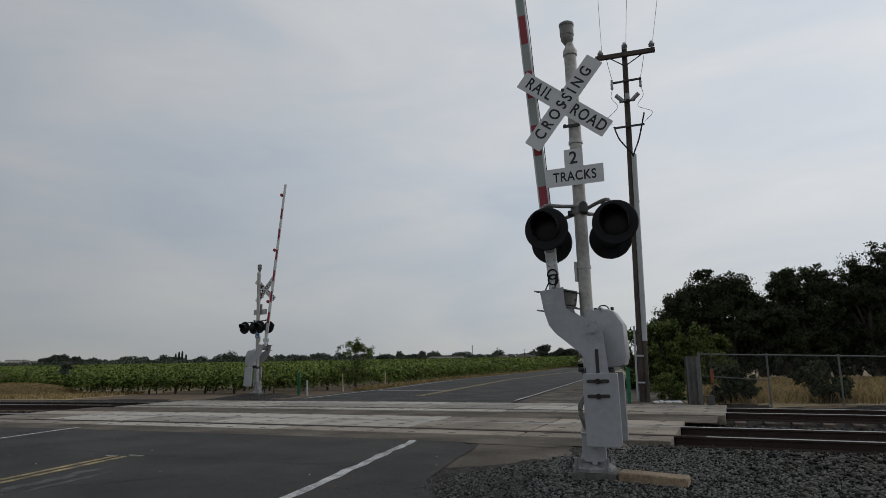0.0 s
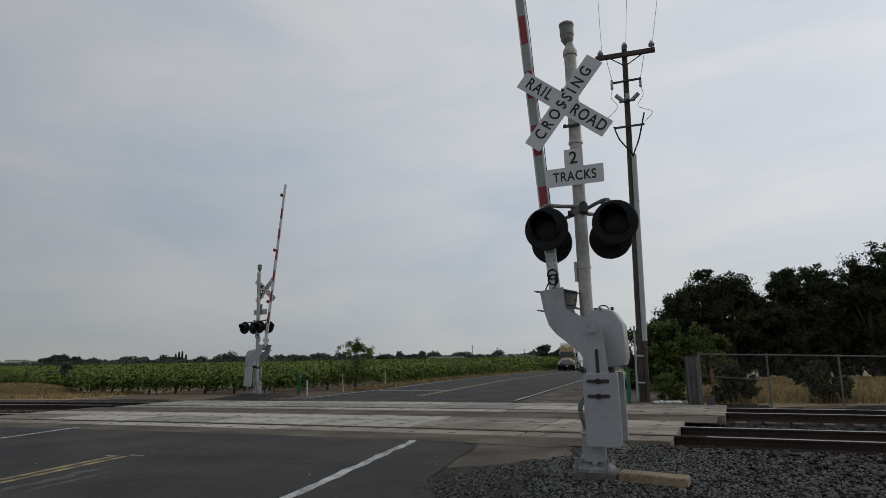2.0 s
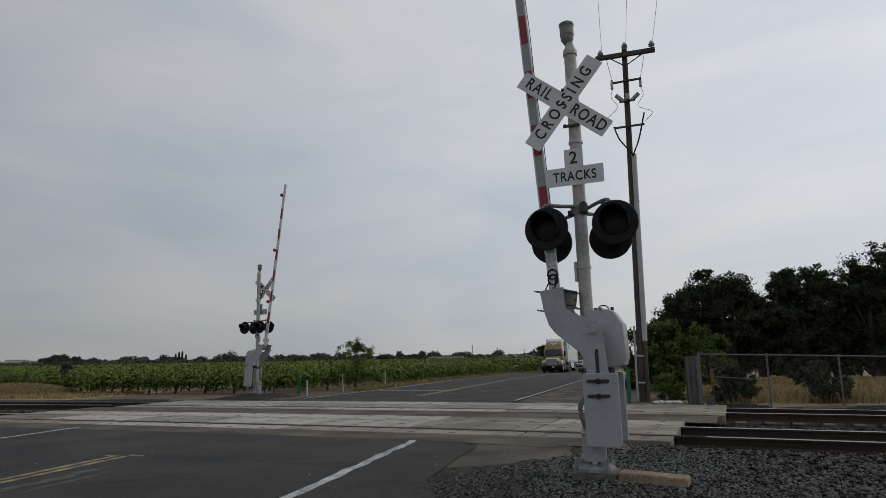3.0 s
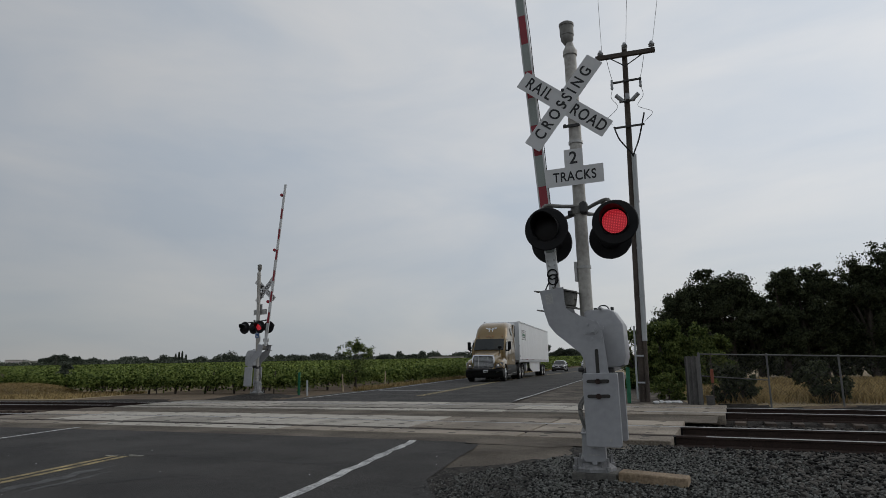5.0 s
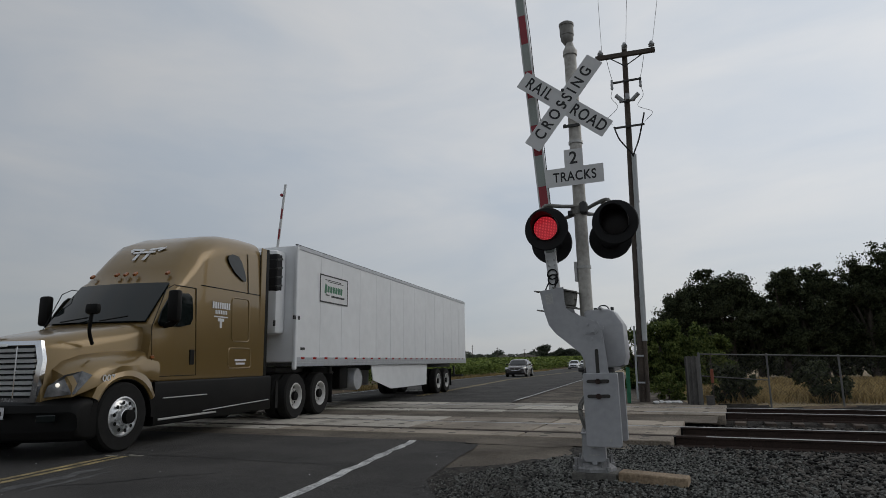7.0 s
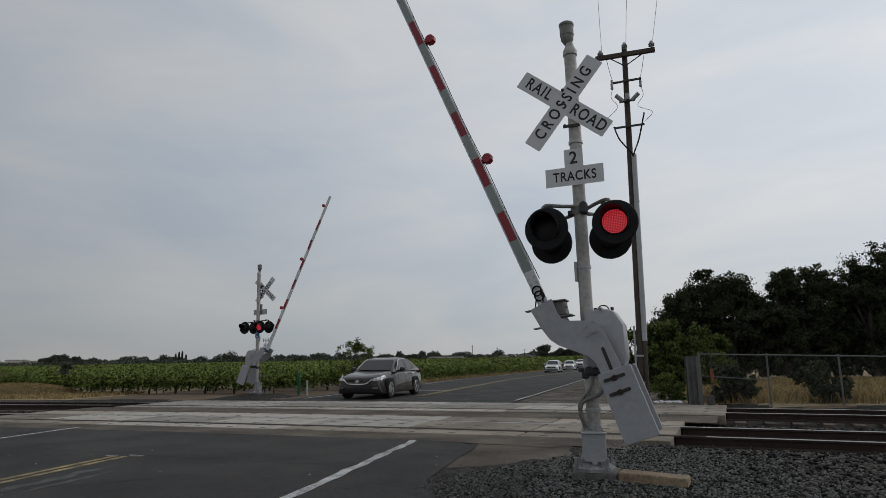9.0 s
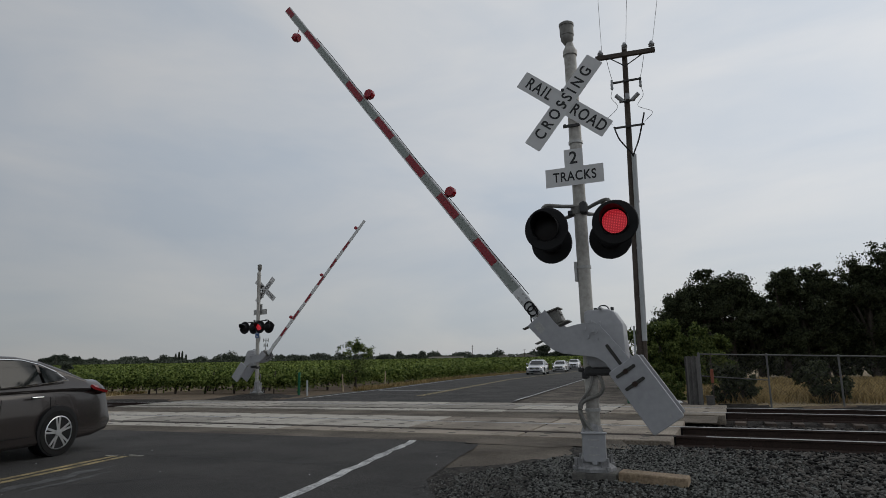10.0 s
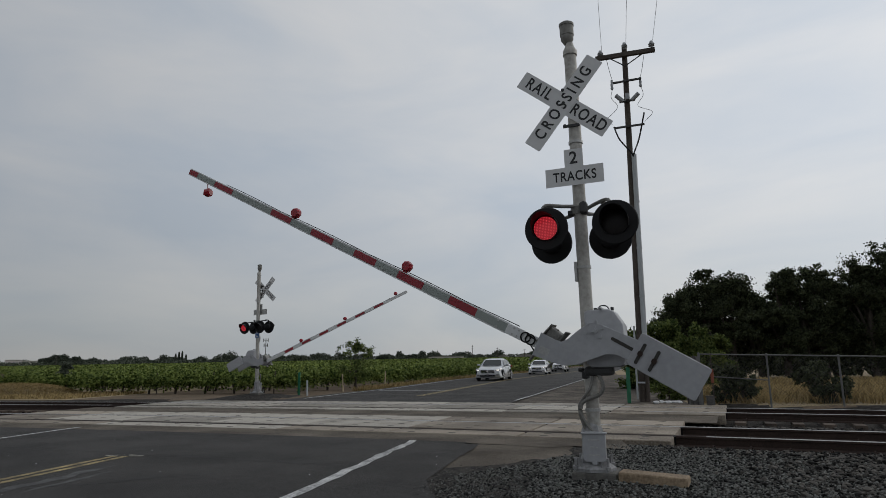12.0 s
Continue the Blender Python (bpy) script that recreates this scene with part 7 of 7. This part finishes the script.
    lathe(bm, [(0.30, -1.12), (0.32, -1.08), (0.32, 1.08), (0.30, 1.12)], "x", (0, 4.05, 0.80), 20)
    part("fuel_tank", bm, TRAILER_GREY, t, "dull aluminium fuel tank across the frame", True)
    bm = bmesh.new()
    box(bm, (0, 3.35, 0.86), (2.0, 0.55, 0.62), bevel=0.05)
    box(bm, (0, 2.2, 0.98), (1.7, 0.9, 0.36), bevel=0.04)
    part("pallet_box", bm, TRUCK_BLACK, t, "black box under the trailer floor", True)
    wheels = []
    for s in (-1, 1):
        for y in (11.85, 13.08):
            wheels.append((road_wheel(t, s * 1.12, y, 0.50, 0.27, 0.30, RIM_WHITE, s, "truck", True), 0.50))
        bm = bmesh.new()
        box(bm, (s * 0.98, 13.75, 0.60), (0.58, 0.015, 0.70))
        part("mud_flap", bm, RUBBER, t, "black mud flap")
    return t, wheels


def bowed(bm, w, z0, z1, y0, thick, bow):
    """A panel across the nose that follows its bow, from z0 to z1."""
    xs = np.linspace(-w / 2, w / 2, 13)
    rows = [[bm.verts.new((x, y0 + bow(x, 0) + dy, z)) for x in xs] for z, dy in ((z0, 0.0), (z1, 0.0), (z1, thick), (z0, thick))]
    fs = []
    for a, b in zip(rows, rows[1:] + rows[:1]):
        fs += [bm.faces.new((a[i], a[i + 1], b[i + 1], b[i])) for i in range(12)]
    fs += [bm.faces.new([r[0] for r in rows]), bm.faces.new([r[-1] for r in rows][::-1])]
    bmesh.ops.recalc_face_normals(bm, faces=fs)
    return bm


def saloon(name, label, paint, h=1.47, length=4.86, wb=2.78, face="wide", lit=False, pickup=False):
    """A four-door car: lower body, cabin, glass, lamps, grille and wheels."""
    t = thing(name, label, "car" if not pickup else "pickup truck", "cars on the road")
    k = h / 1.47
    f, e = -0.96, length - 0.96
    bm = bmesh.new()
    low = lambda x, z: 0.26 * abs(x / 0.92) ** 2.4
    secs = []
    for y, zb, zt, wb_, wt, r, dy in ((f, 0.30, 0.62, 1.56, 1.42, 0.10, low), (f + 0.025, 0.22, 0.70, 1.66, 1.48, 0.14, low), (f + 0.09, 0.185, 0.755, 1.74, 1.50, 0.17, low), (f + 0.24, 0.18, 0.805, 1.79, 1.52, 0.20, low), (-0.58, 0.18, 0.845, 1.81, 1.54, 0.21, lambda x, z: 0.10 * abs(x / 0.92) ** 2.4), (-0.40, 0.18, 0.872, 1.82, 1.56, 0.22, None), (0.05, 0.18, 0.925, 1.83, 1.60, 0.22, None), (0.52, 0.19, 0.965, 1.82, 1.66, 0.20, None), (1.3, 0.18, 0.99, 1.81, 1.68, 0.18, None), (2.2, 0.18, 1.01, 1.81, 1.68, 0.18, None), (2.9, 0.19, 1.05, 1.82, 1.64, 0.20, None), (e - 0.45, 0.22, 1.08, 1.80, 1.52, 0.20, None), (e - 0.14, 0.28, 1.07, 1.72, 1.42, 0.18, None), (e, 0.36, 0.98, 1.58, 1.36, 0.14, None)):
        if pickup:
            zt *= 1.22
        secs.append((y, trap(zb * k * (1.5 if pickup else 1), zt * k, wb_, wt, r, 5, 8), dy))
    loft(bm, secs)
    part("body", bm, paint, t, "", True)
    top = ((0.46, 0.94), (0.80, 1.155), (1.16, 1.355), (1.36, 1.425), (1.85, 1.465), (2.30, 1.445), (2.70, 1.37), (3.05, 1.24), (3.42, 1.08))
    if pickup:
        top = ((0.55, 1.15), (0.85, 1.35), (1.15, 1.55), (1.35, 1.62), (2.0, 1.65), (2.6, 1.64), (2.9, 1.58), (2.98, 1.40), (3.02, 1.15))
    bm = bmesh.new()
    z0 = 0.90 if not pickup else 1.1
    secs = []
    for y, zt in top:
        fr = (zt - 0.94) / 0.53 if not pickup else (zt - 1.15) / 0.5
        secs.append((y, trap(z0 * k, zt * k, 1.66, 1.58 - 0.40 * max(0.0, fr), 0.02 + 0.10 * max(0.0, fr), 5), None))
    loft(bm, secs)
    part("cabin", bm, paint, t, "", True)
    zlo, zhi = (0.98, 1.40) if not pickup else (1.2, 1.6)
    side_x = lambda z: (0.832 - 0.185 * (z - zlo) / (zhi - zlo)) + 0.004
    for s in (-1, 1):
        if not pickup:
            panes = ([(0.82, 1.00), (1.26, 1.31), (1.42, 1.36), (1.74, 1.385), (1.78, 1.01)], [(1.86, 1.01), (1.82, 1.388), (2.25, 1.37), (2.48, 1.32), (2.52, 1.05)], [(2.58, 1.055), (2.54, 1.30), (2.76, 1.22), (2.92, 1.10)])
        else:
            panes = ([(0.95, 1.22), (1.25, 1.50), (1.85, 1.55), (1.85, 1.22)], [(1.95, 1.22), (1.95, 1.55), (2.7, 1.54), (2.75, 1.22)])
        for pane in panes:
            bm = bmesh.new()
            skin(bm, [(s * side_x(z), y, z * k) for y, z in pane], 0.012 * s)
            part("side_window", bm, GLASS, t, "dark side window")
        if not pickup:
            bm = bmesh.new()
            ring = [(s * (side_x(z) + 0.002), y, z * k) for y, z in ((0.74, 0.985), (1.22, 1.325), (1.42, 1.385), (1.80, 1.408), (2.28, 1.39), (2.56, 1.325), (2.80, 1.22), (3.0, 1.085), (2.3, 1.03), (0.74, 0.985))]
            tube(bm, ring, 0.011, 5)
            part("window_trim", bm, CHROME, t, "chrome window trim")
        bm = bmesh.new()
        for y0, z0_, y1, z1_ in ((0.70, 0.36, 0.74, 0.93), (1.80, 0.34, 1.82, 0.98), (2.62, 0.62, 2.60, 1.0), (0.70, 0.33, 2.30, 0.33)):
            tube(bm, [(s * 0.909, y0, z0_ * k), (s * 0.905, y1, min(z1_, 0.86) * k)], 0.005, 4)
        part("seam", bm, TRUCK_BLACK, t, "dark door seams")
        for y in (1.55, 2.38):
            bm = bmesh.new()
            box(bm, (s * 0.905, y, 0.86 * k), (0.04, 0.20, 0.03), bevel=0.012)
            part("door_handle", bm, CHROME, t, "chrome door handle")
        bm = bmesh.new()
        box(bm, (s * 1.0, 0.92, 1.03 * k * (1.15 if pickup else 1)), (0.20, 0.12, 0.14), rot=(0, 0, -s * 12), bevel=0.04)
        box(bm, (s * 0.88, 0.94, 0.98 * k * (1.15 if pickup else 1)), (0.14, 0.06, 0.04))
        part("mirror", bm, paint, t, "door mirror", True)
        # lamps
        zz = k * (1.25 if pickup else 1)
        bm = bmesh.new()
        skin(bm, [(s * 0.50, f + 0.045, 0.645 * zz), (s * 0.58, f + 0.10, 0.725 * zz), (s * 0.76, f + 0.32, 0.795 * zz), (s * 0.84, f + 0.56, 0.83 * zz), (s * 0.893, f + 0.50, 0.74 * zz), (s * 0.82, f + 0.215, 0.655 * zz)], -0.04 * s)
        hl = part("headlight", bm, CAR_LIGHT, t, "clear swept headlight")
        if lit:
            bm = bmesh.new()
            box(bm, (s * 0.66, f + 0.12, 0.69 * zz), (0.14, 0.07, 0.07), rot=(0, 0, s * 40), bevel=0.02)
            part("lamp", bm, LIT_LAMP, hl, "lit headlamp")
        bm = bmesh.new()
        box(bm, (s * 0.64, f + 0.10, 0.38 * zz), (0.20, 0.05, 0.07), rot=(0, 0, s * 28), bevel=0.02)
        part("fog_lamp", bm, HEADLIGHT, t, "fog lamp in a dark recess")
        bm = bmesh.new()
        skin(bm, [(s * 0.79, e - 0.42, 1.00 * k), (s * 0.885, e - 0.44, 0.96 * k), (s * 0.85, e - 0.13, 0.89 * k), (s * 0.62, e - 0.01, 0.87 * k), (s * 0.60, e - 0.05, 0.97 * k)], 0.04 * s)
        part("tail_light", bm, TAIL_RED, t, "red tail lamp")
        # arches
        for y in (0.0, wb):
            bm = bmesh.new()
            lathe(bm, [(0.362, s * 0.70), (0.362, s * 0.913), (0.35, s * 0.915), (0.01, s * 0.915)], "x", (0, y, 0.36), 28)
            part("wheel_arch", bm, BLACK, t, "dark wheel arch", True)
    # screens
    bm = bmesh.new()
    if not pickup:
        skin(bm, [(-0.66, 0.53, 0.985 * k), (0.66, 0.53, 0.985 * k), (0.54, 1.14, 1.345 * k), (-0.54, 1.14, 1.345 * k)], -0.004)
        bmesh.ops.translate(bm, verts=bm.verts, vec=(0, -0.012, 0.016))
    else:
        skin(bm, [(-0.70, 0.60, 1.22 * k), (0.70, 0.60, 1.22 * k), (0.56, 1.14, 1.53 * k), (-0.56, 1.14, 1.53 * k)], -0.004)
        bmesh.ops.translate(bm, verts=bm.verts, vec=(0, -0.03, 0.03))
    part("windscreen", bm, GLASS, t, "dark windscreen")
    if not pickup:
        bm = bmesh.new()
        skin(bm, [(0.60, 3.32, 1.13 * k), (-0.60, 3.32, 1.13 * k), (-0.52, 2.74, 1.36 * k), (0.52, 2.74, 1.36 * k)], -0.004)
        bmesh.ops.translate(bm, verts=bm.verts, vec=(0, 0.014, 0.012))
        part("rear_screen", bm, GLASS, t, "dark rear screen")
    # grille and lower intake
    zz = k * (1.25 if pickup else 1)
    bm = bmesh.new()
    tall = 0.085 * (1.6 if pickup else 1)
    bowed(bm, 0.94, 0.60 * zz - tall, 0.60 * zz + tall, f - 0.012, 0.06, low)
    g = part("grille", bm, BLACK, t, "black front grille")
    bm = bmesh.new()
    for j in range(3):
        bowed(bm, 0.86, (0.55 + 0.045 * j) * zz, (0.56 + 0.045 * j) * zz, f - 0.020, 0.012, low)
    if face == "wide":
        tube(bm, [(-0.56, f + 0.02, 0.70 * zz), (-0.36, f - 0.02, 0.54 * zz), (-0.2, f - 0.025, 0.52 * zz), (0.2, f - 0.025, 0.52 * zz), (0.36, f - 0.02, 0.54 * zz), (0.56, f + 0.02, 0.70 * zz)], 0.018, 6)
    else:
        ring = [(x, f - 0.02, 0.60 * zz + z) for x, z in rounded(0.94, 0.19, 0.06, 3)]
        tube(bm, ring + ring[:1], 0.013, 6)
    lathe(bm, [(0.062, f - 0.03), (0.055, f - 0.04), (0.02, f - 0.04)], "y", (0, 0, 0.62 * zz), 16)
    part("grille_trim", bm, CHROME, g, "chrome grille trim")
    bm = bmesh.new()
    bowed(bm, 1.02, 0.275 * zz, 0.375 * zz, f - 0.004, 0.05, low)
    part("lower_intake", bm, BLACK, t, "black lower intake", True)
    if face != "wide":
        bm = bmesh.new()
        box(bm, (0, f - 0.005, 0.44 * zz), (0.31, 0.012, 0.10), bevel=0.004)
        pl = part("number_plate", bm, PLATE_WHITE, t, "number plate with a bar")
        bm = bmesh.new()
        box(bm, (0, f - 0.013, 0.44 * zz), (0.24, 0.004, 0.05))
        part("plate_bar", bm, LETTER, pl)
    bm = bmesh.new()
    box(bm, (0, wb / 2, 0.24), (1.5, length - 1.2, 0.12), bevel=0.02)
    part("underbody", bm, BLACK, t, "black underbody")
    wheels = []
    for s in (-1, 1):
        for y in (0.0, wb):
            wheels.append((road_wheel(t, s * 0.815, y, 0.335, 0.215, 0.240, RIM_ALU, s, 5), 0.335))
    return t, wheels


truck, truck_wheels = lorry()
trailer, trailer_wheels = semi_trailer()
grey_car, grey_wheels = saloon("sedan_car", "dark bronze-grey four-door sedan with chrome trim", BRONZE_GREY)
silver_car, silver_wheels = saloon("sedan_car", "silver four-door sedan with lit headlamps and chrome grille", SILVER, face="ring", lit=True)
white_car, white_wheels = saloon("sedan_car", "white four-door sedan with black grille and lit headlamps", WHITE_CAR, h=1.45, face="ring", lit=True)
pickup_car, pickup_wheels = saloon("pickup_truck", "white pickup truck waiting behind the cars", WHITE_CAR, h=1.5, length=5.6, wb=3.6, face="ring", pickup=True)


# ---- what moves ----
LANE = [(-120, -8.42), (8, -8.42), (14, -8.38), (22, -8.12), (30, -7.78), (38, -7.52), (46, -7.28), (54, -6.95), (66, -6.45), (77, -6.05), (105, -5.1), (150, -3.4), (260, 3.0)]


def drive(ob, wheels, rows, shift=0.0, roll_most=80.0, base=4.0):
    """Key a vehicle along its lane from rows of (seconds, y of the front axle), and roll its wheels. base: the wheelbase."""
    ts = [r[0] for r in rows]
    ys = [r[1] for r in rows]
    # smooth speed through the rows
    def at(t):
        i = max(0, min(len(ts) - 2, int(np.searchsorted(ts, t, "right")) - 1))
        h = ts[i + 1] - ts[i]
        slope = lambda j: (ys[min(j + 1, len(ys) - 1)] - ys[max(j - 1, 0)]) / (ts[min(j + 1, len(ts) - 1)] - ts[max(j - 1, 0)])
        u = (t - ts[i]) / h
        return ((2 * u ** 3 - 3 * u * u + 1) * ys[i] + (u ** 3 - 2 * u * u + u) * h * slope(i) + (3 * u * u - 2 * u ** 3) * ys[i + 1] + (u ** 3 - u * u) * h * slope(i + 1))
    path = []
    for k in range(0, 121):
        t = k / 10
        y = at(t)
        x0, x1 = along(LANE, y), along(LANE, y + base)
        z0, z1 = ground_z(x0, y), ground_z(x1, y + base)
        path.append((t, pose(x0 + shift, y, z0, math.degrees(math.atan2(z1 - z0, base)), 0, math.degrees(math.atan2(-(x1 - x0), base)))))
    walk(ob, path)
    for wheel, r in wheels:
        spin, last, wrows = 0.0, at(0.0), []
        for k in range(0, 361):
            y = at(k / 30)
            spin += max(-roll_most, min(roll_most, math.degrees((y - last) / r)))
            last = y
            wrows.append((k / 30, Matrix.Translation(wheel.location) @ Matrix.Rotation(radians(-spin), 4, "X")))
        walk(wheel, wrows)


def motions():
    # the arms come down
    hinge = Matrix.Translation((0.121, 0.0, 1.464))
    walk(near_arm, [(t, hinge @ Matrix.Rotation(radians(-(86.3 - a)), 4, "Y")) for t, a in NEAR_FALL])
    walk(far_arm, [(t, hinge @ Matrix.Rotation(radians(-(86.3 - a)), 4, "Y")) for t, a in FAR_FALL])
    # the flashers: each diode array comes forward through its dark lens while it is lit
    for lit, near in ((near_lit, True), (far_lit, False)):
        for ob, key, s in lit:
            on, off = Matrix.Translation((0, s * 0.03, 0)), Matrix.Translation((0, -s * 0.012, 0))
            rows, now = [(0.0, off)], False
            for k in range(12):
                t = 4.83 + 0.613 * k
                state = (k % 2 == 0) == ((key == "B") == near)
                if state != now and t < 12:
                    rows += [(t, on if now else off), (t + 0.034, on if state else off)]
                    now = state
            rows.append((12.0, on if now else off))
            walk(ob, rows)
    # traffic
    truck_rows = [(0.0, 131.0), (1.5, 103.0), (2.5, 85.5), (3.2, 73.0), (4.8, 44.2), (5.5, 32.1), (6.0, 23.9), (6.5, 16.1), (7.0, 8.4), (7.6, -1.8), (12.0, -82.0)]
    drive(truck, truck_wheels, truck_rows, base=6.0)
    drive(trailer, trailer_wheels, [(t, y + 5.3) for t, y in truck_rows], base=13.0)
    drive(grey_car, grey_wheels, [(0.0, 172.0), (3.2, 117.0), (5.0, 87.0), (6.0, 70.0), (6.5, 62.0), (7.0, 54.0), (8.8, 25.5), (9.3, 16.9), (9.7, 10.1), (10.0, 5.1), (12.0, -27.0)], -0.38)
    drive(silver_car, silver_wheels, [(0.0, 205.0), (7.0, 108.0), (8.8, 80.0), (9.5, 70.0), (10.5, 57.0), (11.0, 51.5), (11.5, 46.6), (12.0, 42.4)], -0.15)
    drive(white_car, white_wheels, [(0.0, 232.0), (7.0, 130.0), (8.8, 102.0), (9.5, 92.0), (10.5, 78.0), (11.0, 73.0), (11.5, 68.5), (12.0, 64.5)], -0.1)
    drive(pickup_car, pickup_wheels, [(0.0, 250.0), (7.0, 150.0), (8.8, 123.0), (9.5, 114.0), (10.5, 98.0), (11.5, 87.0), (12.0, 83.0)], 0.0)


NEAR_FALL = [(0.0, 86.3), (7.4, 86.3), (8.0, 82.0), (8.8, 70.6), (9.5, 60.3), (10.0, 53.2), (10.5, 45.9), (11.2, 37.3), (12.0, 27.8)]
FAR_FALL = [(0.0, 82.5), (7.4, 82.5), (8.0, 78.5), (8.8, 67.0), (9.5, 55.8), (10.5, 40.6), (12.0, 20.5)]
motions()
